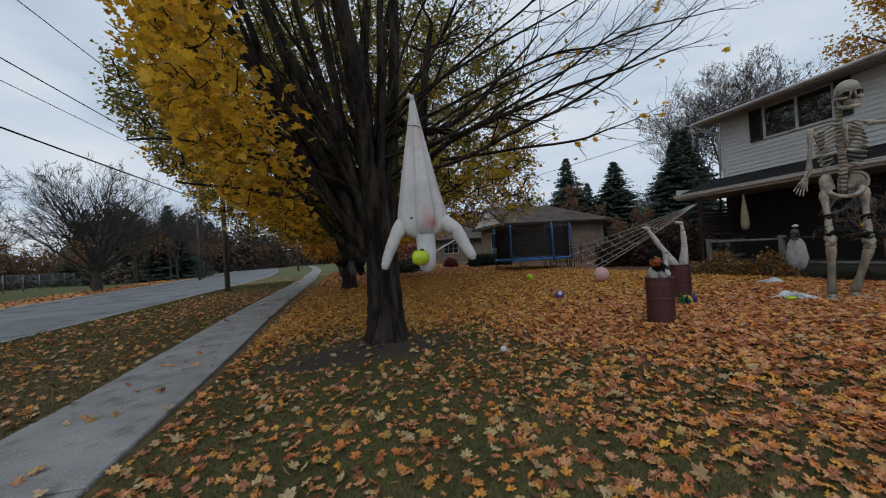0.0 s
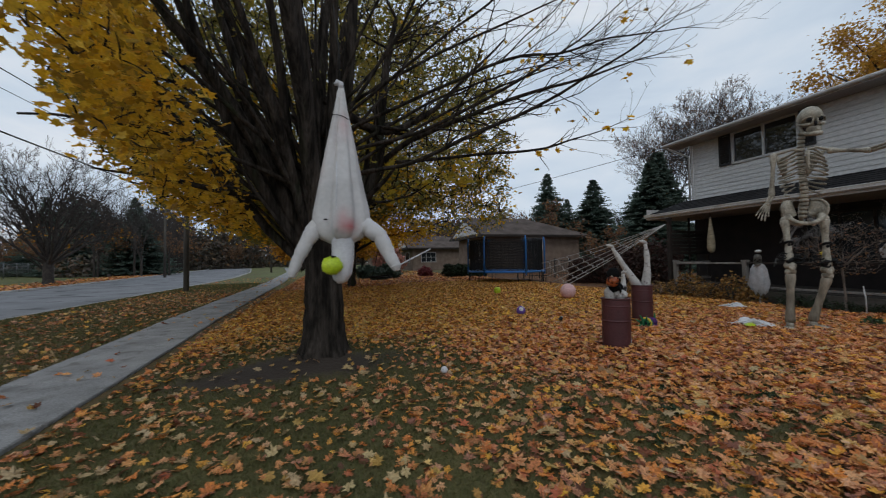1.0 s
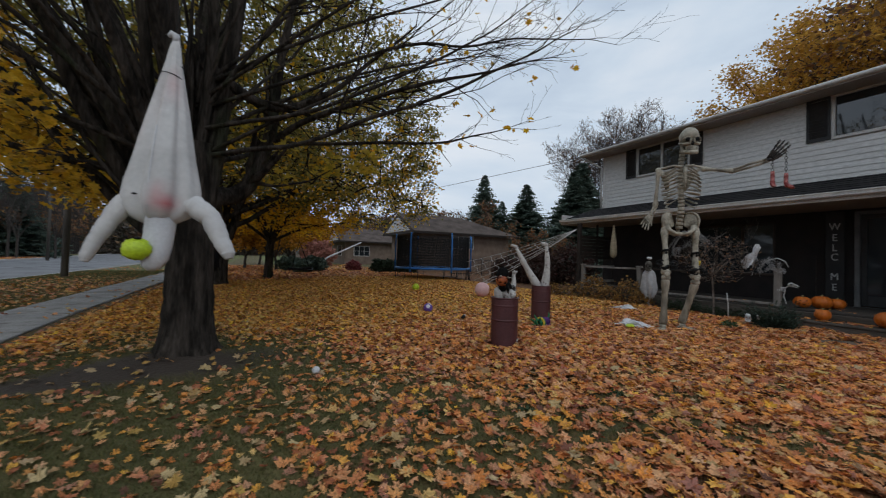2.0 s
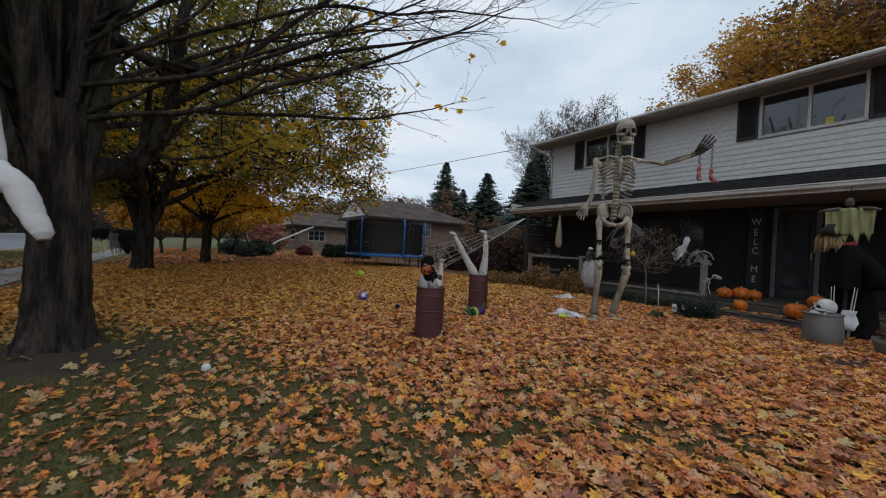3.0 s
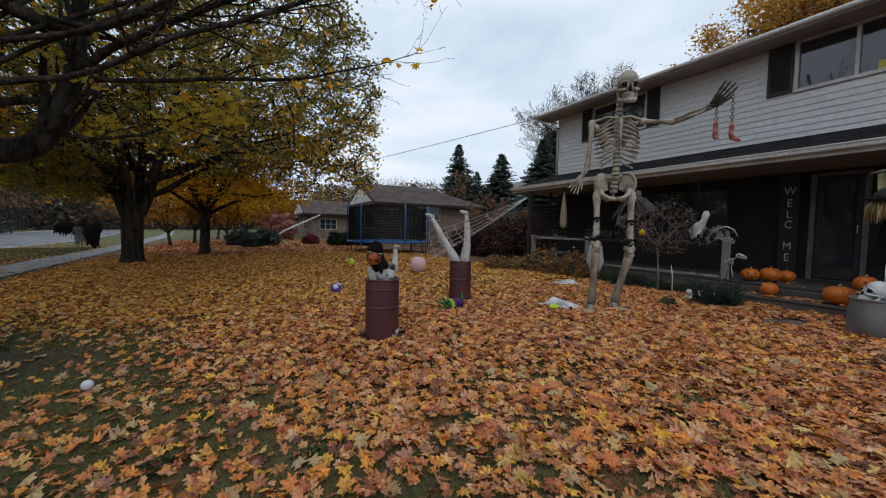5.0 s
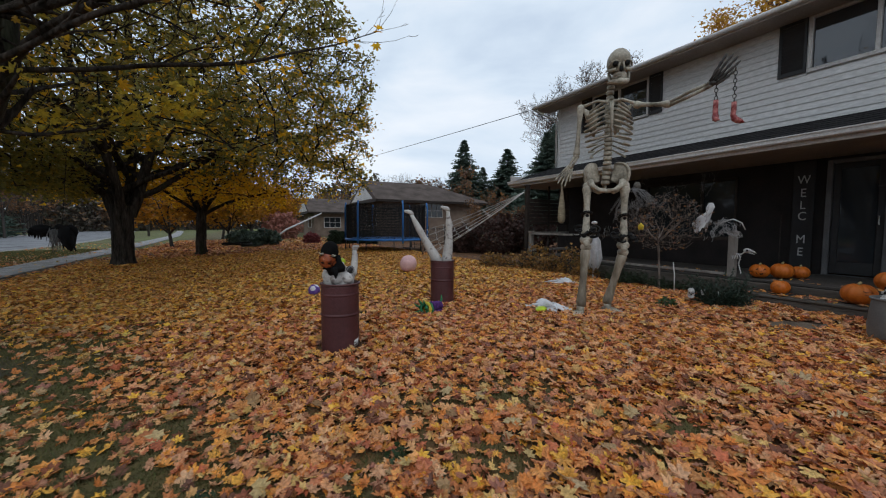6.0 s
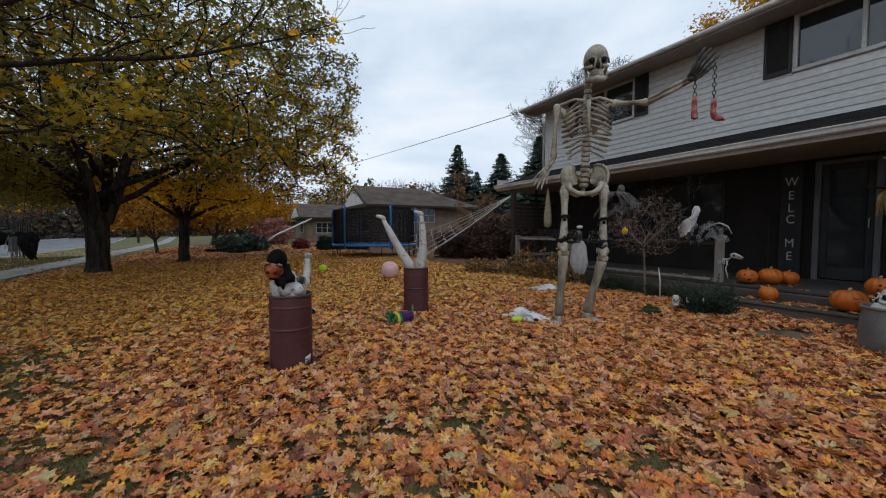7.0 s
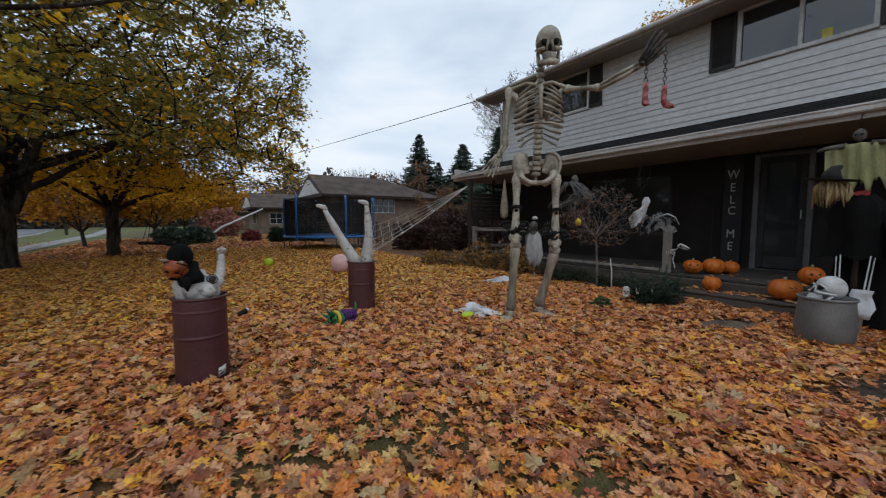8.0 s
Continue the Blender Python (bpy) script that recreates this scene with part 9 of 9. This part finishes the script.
solo("yellow_leaf", Geo().ball((10.02, 5.10, 1.36), (0.03, 0.06, 0.06), None, 6, 8, lambda u: 1 + 0.3 * math.sin(5 * math.atan2(u.z, u.y))), M_yel, "single yellow leaf caught in the bush", "leaf", (10.02, 5.10, 1.30))
M_gauze = mat("grey_gauze", (0.20, 0.20, 0.20), (0.32, 0.32, 0.32), 8, 0.95, 0.5, translucent=0.3)


def netting(name, label, place, nu, nv, seed, m=M_gauze, r=0.0024, gap=0.12, sway=0.018, category="decoration", base=None):
    """Torn gauze: loose threads along both ways of a draped surface place(u, v), with holes and frayed ends."""
    rng = random.Random(seed)
    g = Geo()
    holes = [(rng.uniform(-1, 1), rng.uniform(0.2, 1), rng.uniform(0.05, 0.16)) for k in range(9)]
    def run(pts_):
        line = []
        for u, v in pts_ + [(9, 9)]:
            torn = u > 5 or any(math.hypot((u - a) * 0.5, v - b) < c for a, b, c in holes)
            if torn or rng.random() < gap * 0.3:
                if len(line) > 2:
                    g.tube(line, [r * 0.7] + [r] * (len(line) - 2) + [r * 0.5], 3)
                line = []
            if not torn:
                line.append(Vector(place(u, v)) + Vector((rng.uniform(-1, 1), rng.uniform(-1, 1), rng.uniform(-1, 1))) * sway)
    for k in range(nu):
        u0, end = rng.uniform(-1, 1), rng.uniform(0.72, 1.08)
        run([(u0 + 0.10 * math.sin(3 * v + k), v) for v in [end * q / 11 for q in range(12)]])
    for k in range(nv):
        v0, a, b = rng.uniform(0.02, 0.95), rng.uniform(-1, 0.2), 0
        b = a + rng.uniform(0.4, 1.2)
        run([(min(1, a + (b - a) * q / 9), v0 + 0.05 * math.sin(5 * q + k)) for q in range(10)])
    top = Vector(place(0, 0))
    ob = thing(name, label, category, base or (top.x, top.y, place(0, 1)[2]), "gauze ghosts")
    part("threads", g, m, ob, "", "stuff")
    return ob


# sd_: along the porch, towards the street end it is to the left
def ghost_cape(u, v):
    w = 0.07 + 0.40 * min(1.0, v * 2.2) ** 0.6 + 0.05 * v
    return (10.30 - 0.14 * math.cos(1.5 * u) + 0.06 * math.sin(7 * u), 5.46 - u * w + 0.12 * v, 2.10 - v * (0.66 - 0.22 * u) - 0.10 * u * u * min(1, 3 * v) + 0.03 * math.sin(9 * u) * v)


gz = netting("gauze_ghost", "ragged grey gauze ghost caught in the bare bush", ghost_cape, 90, 60, 5, M_gauze, 0.0028)
part("head", Geo().ball((10.42, 5.48, 2.16), (0.07, 0.065, 0.085), None, 10, 14, lambda u: 1 + 0.06 * math.sin(8 * u.y) * math.cos(7 * u.z)), M_greyskin, gz, "grey rubber skull")
netting("spider_web", "wispy torn webbing stretched over the bush", lambda u, v: (10.35 + 0.25 * v + 0.10 * math.sin(4 * u), 4.95 - 0.72 * u, 1.95 - 0.75 * v + 0.08 * math.sin(5 * u + 3 * v) - 0.12 * u * u), 34, 34, 6, M_gauze, 0.0013, 0.5, 0.05)
netting("spider_web", "wispy webbing under the porch roof", lambda u, v: (11.6 + 0.1 * math.sin(5 * u), 5.4 - 0.8 * u, 2.6 - 0.55 * v + 0.1 * math.sin(6 * u)), 22, 16, 7, M_gauze, 0.0014, 0.5, 0.04)
M_white_gauze = mat("white_gauze", (0.44, 0.44, 0.45), (0.58, 0.58, 0.59), 8, 0.95, 0.4, translucent=0.25)
wgn = netting("white_ghost", "small white gauze ghost draped over the rail post", lambda u, v: (11.06 - 0.10 * math.cos(2 * u) * (1 - 0.4 * v), 4.26 - u * (0.26 + 0.05 * v), 1.50 - 0.06 * abs(u) - v * (0.30 - 0.06 * u) + 0.04 * math.sin(6 * u)), 60, 40, 8, M_white_gauze, 0.0024)
rows = []
for v in (0, 0.08, 0.2, 0.35, 0.5, 0.65, 0.8, 0.92, 1.0):
    rr = 0.025 + 0.034 * math.sin(min(1, v * 3.5) * 1.57) - 0.022 * math.exp(-((v - 0.42) / 0.12) ** 2) + 0.05 * v * v
    rows.append([(11.05 + rr * math.cos(a) * (1 + 0.4 * math.sin(3 * a + 8 * v)), 4.46 + 0.13 * v - 0.03 * math.sin(5 * v) + rr * math.sin(a) * (1 + 0.25 * math.sin(4 * a + 5 * v)), 1.80 - 0.42 * v + (0.09 * math.sin(3 * a) + 0.05 * math.sin(7 * a)) * v * v) for a in [2 * math.pi * k / 30 for k in range(31)]])
part("sheet", Geo().sheet(rows), M_sheet_plain, wgn, "crumpled white cloth body")
part("hanging_strip", Geo().sheet([[(11.0, 4.60 + 0.05 * u + 0.03 * v, 1.52 - 0.27 * v + 0.02 * u) for u in (0, 0.3, 0.7, 1)] for v in (0, 0.25, 0.5, 0.75, 1)], 0.004), M_sheet_plain, wgn)
solo("rail_bone", Geo().tube([(11.16, 4.42, 1.36), (11.12, 4.28, 1.46), (11.10, 4.12, 1.50), (11.12, 4.0, 1.44), (11.16, 3.96, 1.32)], [0.010, 0.009, 0.012, 0.009, 0.008], 7), M_palebone, "thin white bone arm draped over the rail post", "bone", (11.16, 4.2, 1.29))

# bird skeleton by the pumpkins
bs = thing("bird_skeleton", "small white bird skeleton standing on the porch edge", "skeleton", (11.2, 4.0, ZD))
part("bird_skull", Geo().ball((11.17, 3.92, 0.90), (0.042, 0.055, 0.042), None, 8, 12).tube([(11.16, 3.89, 0.905), (11.14, 3.82, 0.89), (11.13, 3.77, 0.865)], [0.030, 0.016, 0.004], 8).tube([(11.16, 3.90, 0.87), (11.14, 3.83, 0.855), (11.13, 3.79, 0.84)], [0.016, 0.009, 0.003], 6), M_palebone, bs)
part("eye_hollow", Geo().ball((11.128, 3.905, 0.905), (0.010, 0.018, 0.016), None, 6, 8), M_black, bs)
part("neck", Geo().tube([(11.18, 3.94, 0.88), (11.19, 3.98, 0.86), (11.20, 4.02, 0.82)], [0.012, 0.010, 0.012], 6), M_palebone, bs)
for k in range(5):
    y_ = 4.03 + 0.028 * k
    part("rib", Geo().tube([(11.20, y_, 0.83), (11.15, y_ - 0.01, 0.80), (11.15, y_ - 0.02, 0.75), (11.19, y_ - 0.02, 0.735 + 0.01 * k)], 0.0055, 5), M_palebone, bs)
part("spine", Geo().tube([(11.20, 4.01, 0.83), (11.20, 4.10, 0.83), (11.20, 4.19, 0.80)], [0.012, 0.011, 0.006], 6), M_palebone, bs)
for y in (4.12, 4.02):
    part("leg", Geo().tube([(11.2, y, 0.80), (11.20, y + 0.03, 0.66), (11.19, y - 0.01, 0.53), (11.18, y - 0.02, ZD + 0.01)], [0.007, 0.010, 0.006, 0.009], 6), M_palebone, bs)

bs.location.z += 0.06
# seated skeleton in a white cloth in front of the porch
st_ = Vector((10.72, 6.72, 0.15))
sit = thing("draped_skeleton", "small grey skeleton draped in thin white cloth before the porch", "skeleton", st_)
skull_shape(st_ + Vector((-0.03, 0, 1.12)), Matrix.Rotation(radians(-62), 3, "Z"), 0.55, M_greyskin, sit, M_black)
rows = []
for z, r in ((1.02, 0.05), (0.96, 0.12), (0.86, 0.17), (0.70, 0.19), (0.5, 0.22), (0.32, 0.16), (0.24, 0.10)):
    rows.append([st_ + Vector((r * 0.6 * (1 + 0.15 * math.sin(5 * a + 3 * z)) * math.cos(a), r * (1 + 0.15 * math.sin(7 * a + z)) * math.sin(a), z + 0.04 * math.sin(6 * a) * (1.05 - z))) for a in [2 * math.pi * k / 32 for k in range(33)]])
part("drape", Geo().sheet(rows), M_white_gauze, sit, "thin white cloth")
part("spine", Geo().tube([st_ + Vector((0, 0, -0.02)), st_ + Vector((0, 0, 0.98))], 0.025, 7), M_palebone, sit)
part("hat", Geo().ball(st_ + Vector((0, 0, 1.30)), (0.07, 0.07, 0.04), None, 6, 10), M_sheet_plain, sit)

# cocoon hanging from the porch eave
M_cocoon = mat("tan_cocoon_wrap", (0.22, 0.18, 0.12), (0.34, 0.29, 0.20), 8, 0.9, 0.6, stretch=(1, 1, 4))
cc = thing("hanging_cocoon", "tan wrapped cocoon hanging from the porch eave", "decoration", (11.36, 8.37, 1.45))
part("wrap", Geo().lathe((11.36, 8.37, 0), [(0.03, 1.45), (0.09, 1.50), (0.105, 1.62), (0.10, 1.78), (0.085, 1.95), (0.06, 2.15), (0.03, 2.38), (0.015, 2.5)], 20), M_cocoon, cc)
part("cord", Geo().tube([(11.36, 8.37, 2.5), (11.36, 8.37, 2.72)], 0.006, 5), M_black, cc)

# rope web from the porch corner to the lawn
M_rope = mat("white_rope", (0.42, 0.41, 0.40), (0.55, 0.54, 0.52), 20, 0.9, 0.4)
web = thing("rope_spider_web", "white rope spider web fanned from porch corner to lawn", "decoration", (11.2, 9.75, 0.2))
anchor = Vector((11.18, 9.72, 2.42))
feet_ = [Vector(p) for p in ((9.0, 12.6, 0.16), (9.5, 13.6, 0.16), (10.0, 14.6, 0.3), (10.4, 15.6, 0.5), (10.8, 16.6, 0.8), (11.2, 17.4, 1.1))]
rays = []
for f in feet_:
    pts = [anchor.lerp(f, k / 10) - Vector((0, 0, 0.35 * (k / 10) * (1 - k / 10))) for k in range(11)]
    rays.append(pts)
    part("rope", Geo().tube(pts, 0.010, 6), M_rope, web)
for k in (3, 5, 6, 7, 8, 9):
    pts = []
    for a, b in zip(rays[:-1], rays[1:]):
        pts += [a[k], a[k].lerp(b[k], 0.5) + (anchor - a[k]).normalized() * 0.10]
    pts.append(rays[-1][k])
    part("cross_rope", Geo().tube(pts, 0.008, 5), M_rope, web)
for f in feet_:
    z = float(land(f.x, f.y))
    if f.z - z > 0.1:
        part("stake", Geo().tube([(f.x, f.y, z - 0.05), (f.x, f.y, f.z + 0.03)], 0.016, 6), M_darkwood, web)

# ---- planting along the porch ----
BROWNS = [(0.20, 0.10, 0.03), (0.34, 0.17, 0.04), (0.13, 0.075, 0.03), (0.42, 0.22, 0.05), (0.10, 0.085, 0.03), (0.26, 0.12, 0.03)]
for k, (x, y, r, h) in enumerate(((10.55, 9.3, 0.5, 0.34), (10.75, 8.6, 0.45, 0.38), (10.65, 8.0, 0.42, 0.34), (10.75, 7.4, 0.4, 0.36), (10.7, 6.95, 0.32, 0.30), (10.1, 9.9, 0.4, 0.22))):
    shrub("perennial_clump", "withered golden-brown perennial clump at the porch foot", (x, y, float(land(x, y)) - 0.02), (r, r, h * (0.8 + 0.4 * (k % 2))), 430, 0.07, BROWNS, 90 + k, "plant", 14)
def needle_heap(name, label, c, r, count, colours, seed, category):
    """Low evergreen: arching sprigs set with fine needles."""
    rng = np.random.default_rng(seed)
    L = Limbs()
    vs = []
    for k in range(count):
        a = rng.uniform(0, 2 * math.pi)
        q0 = np.array(c) + np.array([math.cos(a) * r[0] * rng.uniform(0, 0.45), math.sin(a) * r[1] * rng.uniform(0, 0.45), 0.0])
        d = np.array([math.cos(a) * r[0], math.sin(a) * r[1], r[2] * rng.uniform(0.5, 2.4)])
        bp, br = bough(rng, q0, d, np.linalg.norm(d) * rng.uniform(0.5, 0.95), 0.004, 0.0015, 5, 0.12, -0.03)
        L.tube(bp, br, 3)
        m = 46
        f = rng.uniform(0.1, 1.0, m) * 5
        j = np.minimum(f.astype(int), 4)
        p = bp[j] + (bp[j + 1] - bp[j]) * (f - j)[:, None]
        e = rng.normal(0, 1, (m, 3)) + (bp[-1] - bp[0]) / np.linalg.norm(bp[-1] - bp[0]) * 1.2
        e = p + e / np.linalg.norm(e, axis=1, keepdims=True) * rng.uniform(0.03, 0.06, m)[:, None]
        o_ = rng.normal(0, 0.005, (m, 3))
        vs.append(np.stack([p - o_, p + o_, e], 1).reshape(-1, 3))
    v = np.concatenate(vs)
    mm = mat(name + "_needles", (0.02, 0.03, 0.02), (0.02, 0.03, 0.02), 9, 0.6, 0.2, island=colours)
    return plant(name, label, tuple(c), L, [("needles", quick_mesh("needles", v, np.arange(len(v)).reshape(-1, 3), mm), "")], category, "", M_twig)


needle_heap("low_yew", "low dark green yew at the porch foot", (10.75, 5.9, 0.13), (0.42, 0.45, 0.20), 150, DARK, 110, "shrub")
needle_heap("low_yew", "low dark green yew at the porch foot", (10.8, 4.95, 0.13), (0.35, 0.4, 0.15), 110, DARK, 111, "shrub")
shrub("green_weed", "small green weed among the fallen leaves", (9.15, 4.05, 0.11), (0.14, 0.14, 0.11), 160, 0.05, [(0.03, 0.06, 0.02), (0.05, 0.09, 0.03)], 112, "plant")
needle_heap("fir_cuttings", "heap of dark fir cuttings in front of the porch", (9.95, 3.72, 0.13), (0.30, 0.32, 0.28), 260, [(0.010, 0.024, 0.015), (0.018, 0.038, 0.024), (0.028, 0.052, 0.032)], 113, "greenery")
for k, (x, y) in enumerate(((3.35, 2.75), (2.9, 2.45), (3.7, 3.1), (4.3, 2.6), (2.6, 3.1), (5.0, 5.75), (6.9, 3.3))):
    shrub("green_weed", "low dark green weed among the fallen leaves", (x, y, float(land(x, y)) - 0.02), (0.09, 0.08, 0.045), 70, 0.035, [(0.022, 0.045, 0.014), (0.035, 0.06, 0.02)], 130 + k, "plant", 4)
for x, y, z, r in ((9.68, 4.00, 0.36, 0.055), (9.74, 3.86, 0.38, 0.032), (9.80, 3.70, 0.38, 0.030)):
    sk_ = thing("small_skull", "little white plastic skull in the fir cuttings", "skull", (x, y, z - r), "small skulls")
    skull_shape((x, y, z), Matrix.Rotation(radians(-60), 3, "Z"), r / 0.18, M_palebone, sk_, M_black)
solo("white_stake", Geo().tube([(10.48, 4.72, 0.08), (10.49, 4.73, 0.5), (10.47, 4.75, 0.72)], [0.010, 0.012, 0.007], 7), M_palebone, "white-painted stick in the flower bed", "stake", (10.48, 4.72, 0.1))
# flat stones leading to the step
M_flag = mat("grey_brown_flagstone", (0.085, 0.062, 0.042), (0.15, 0.112, 0.078), 4, 0.85, 0.5, single=0.1)
for k, (x, y, a, b) in enumerate(((9.45, 2.72, 0.42, 0.26), (9.75, 2.35, 0.30, 0.22))):
    z = float(land(x, y))
    prf = random.Random(40 + k)
    n = 11
    pts = [(x + a * math.cos(2 * math.pi * i / n) * prf.uniform(0.85, 1.1), y + b * math.sin(2 * math.pi * i / n) * prf.uniform(0.85, 1.1)) for i in range(n)]
    g = Geo().add([(p, q_, z - 0.05) for p, q_ in pts] + [(p, q_, z + 0.008) for p, q_ in pts] + [(x + (p - x) * 0.94, y + (q_ - y) * 0.94, z + 0.016) for p, q_ in pts],
                  [tuple(range(2 * n, 3 * n))] + [(i, (i + 1) % n, n + (i + 1) % n, n + i) for i in range(n)] + [(n + i, n + (i + 1) % n, 2 * n + (i + 1) % n, 2 * n + i) for i in range(n)])
    solo("flagstone", g, M_flag, "flat grey-brown stepping stone half covered by leaves", "stone", (x, y, z), "flagstones")

# low dark wheelbarrow tub beyond the scarecrow
wb = Vector((9.55, 1.12, 0.13))
pl = thing("planter_tub", "low grey tub filled with dead orange plants", "planter", wb)
part("tub_body", Geo().lathe(wb, [(0.16, 0), (0.24, 0.05), (0.28, 0.2), (0.29, 0.26), (0.27, 0.26), (0.25, 0.2), (0.05, 0.19)], 24), M_tub, pl)
shrub("dead_mum", "dead orange chrysanthemum in the tub", (wb.x, wb.y, wb.z + 0.19), (0.24, 0.24, 0.16), 420, 0.05, [(0.25, 0.08, 0.03), (0.16, 0.07, 0.03), (0.08, 0.05, 0.03)], 120, "plant")

# ---- black crow hung from the second maple ----
M_feather = mat("black_feathers", (0.004, 0.004, 0.005), (0.010, 0.010, 0.011), 6, 0.8, 0.4, spec=0.15)
CB = Vector((0.04, 11.37, 1.25))
crow = thing("hanging_crow", "black feathered crow with a drooping wing, hung from a bough", "decoration", CB)
ca, cf = Vector((0.95, -0.30, 0)), Vector((-0.30, -0.95, 0))
cu_ = lambda l, z, f=0.0: CB + ca * (0.03 + 0.82 * l) + cf * 0.82 * f + Vector((0, 0, 0.82 * z - 0.02))
cr_ = random.Random(8)
part("crow_body", Geo().tube([cu_(0.26, 0.13), cu_(0.28, 0.04), cu_(0.30, -0.12), cu_(0.33, -0.30), cu_(0.36, -0.44), cu_(0.37, -0.52)], [0.05, 0.13, 0.15, 0.11, 0.06, 0.015], 16), M_feather, crow)
part("crow_head", Geo().ball(cu_(0.17, 0.09, 0.04), (0.075, 0.075, 0.07), None, 8, 12).tube([cu_(0.12, 0.09, 0.06), cu_(0.05, 0.06, 0.09), cu_(0.01, 0.03, 0.10)], [0.03, 0.018, 0.004], 8), M_feather, crow)
wing = part("wing", Geo().tube([cu_(0.36, 0.10), cu_(0.46, 0.05), cu_(0.50, -0.05), cu_(0.49, -0.14)], [0.06, 0.055, 0.04, 0.012], 9), M_feather, crow)
for k in range(14):
    s0 = cu_(0.22 + 0.02 * k, 0.02 - 0.01 * k, cr_.uniform(-0.04, 0.12))
    e = s0 + Vector((0, 0, -cr_.uniform(0.22, 0.42))) + ca * cr_.uniform(-0.02, 0.08)
    part("feather", Geo().tube([s0, s0.lerp(e, 0.5) + cf * 0.04, e], [0.018, 0.03, 0.005], 6, True, 0.25), M_feather, wing)
rows = []
for j in range(7):
    v = j / 6
    rows.append([cu_(-0.02 - 0.47 * u, 0.11 + 0.07 * math.sin(2.6 * u) - v * (0.10 + 0.14 * math.sin(math.pi * min(1, u * 1.1))) - 0.06 * u * u, 0.05 * math.sin(3 * u) + 0.05 * math.sin(3.1 * v)) for u in [i / 12 for i in range(13)]])
drooped = part("wing", Geo().sheet(rows, 0.02), M_feather, crow)
for k in range(15):
    u = 0.06 + 0.88 * k / 14
    s0 = cu_(-0.02 - 0.47 * u, 0.02 + 0.05 * math.sin(2.6 * u), 0.06)
    e = s0 + Vector((0, 0, -0.10 - 0.10 * math.sin(math.pi * u) - cr_.uniform(0, 0.05))) - ca * cr_.uniform(0.0, 0.06)
    part("feather", Geo().tube([s0, s0.lerp(e, 0.5), e], [0.014, 0.026, 0.005], 6, True, 0.25), M_feather, drooped)
g = Geo()
for k in range(70):
    s0 = cu_(cr_.uniform(-0.04, 0.20), cr_.uniform(-0.02, 0.08), cr_.uniform(-0.03, 0.12))
    e = s0 + Vector((0, 0, -cr_.uniform(0.15, 0.48))) + ca * cr_.uniform(-0.07, 0.07)
    g.tube([s0, s0.lerp(e, 0.5) + ca * cr_.uniform(-0.03, 0.03), e], [0.006, 0.008, 0.003], 4)
part("tatters", g, M_gauze, crow, "grey gauze tatters", "stuff")
part("cord", Geo().tube([cu_(0.2, 0.12), CB + ca * 0.2 + Vector((0, 0.3, 1.2)), CB + ca * 0.1 + Vector((0, 0.9, 2.6))], 0.005, 5), M_black, crow)

# saucer swing under the third maple
sw = Vector((3.25, 20.2, 0.52))
swing = thing("saucer_swing", "round black saucer swing hung under the maple", "swing", sw)
part("ring", Geo().tube([sw + Vector((0.58 * math.cos(a), 0.58 * math.sin(a), 0.04 * math.sin(2 * a))) for a in [2 * math.pi * k / 28 for k in range(29)]], 0.045, 8), M_black, swing)
for k in range(9):
    o_ = -0.5 + k * 0.125
    h_ = math.sqrt(max(0.01, 0.56 ** 2 - o_ ** 2))
    part("strap", Geo().tube([sw + Vector((o_, -h_, 0)), sw + Vector((o_, 0, -0.06)), sw + Vector((o_, h_, 0))], 0.012, 5), M_black, swing)
for a in (0.6, 2.2, 3.8, 5.4):
    part("rope", Geo().tube([sw + Vector((0.58 * math.cos(a), 0.58 * math.sin(a), 0.02)), sw + Vector((-0.1, 0.05, 1.4)), sw + Vector((-0.2, 0.1, 3.4))], 0.010, 5), M_black, swing)

# white boom leaning by the neighbour's drive
solo("white_boom", Geo().tube([(5.2, 30.2, 0.25), (6.2, 30.1, 1.05), (8.7, 29.9, 2.3)], [0.06, 0.07, 0.05], 8), M_whiteplastic, "long white boom leaning over the neighbour's drive", "boom", (5.2, 30.2, 0.25))
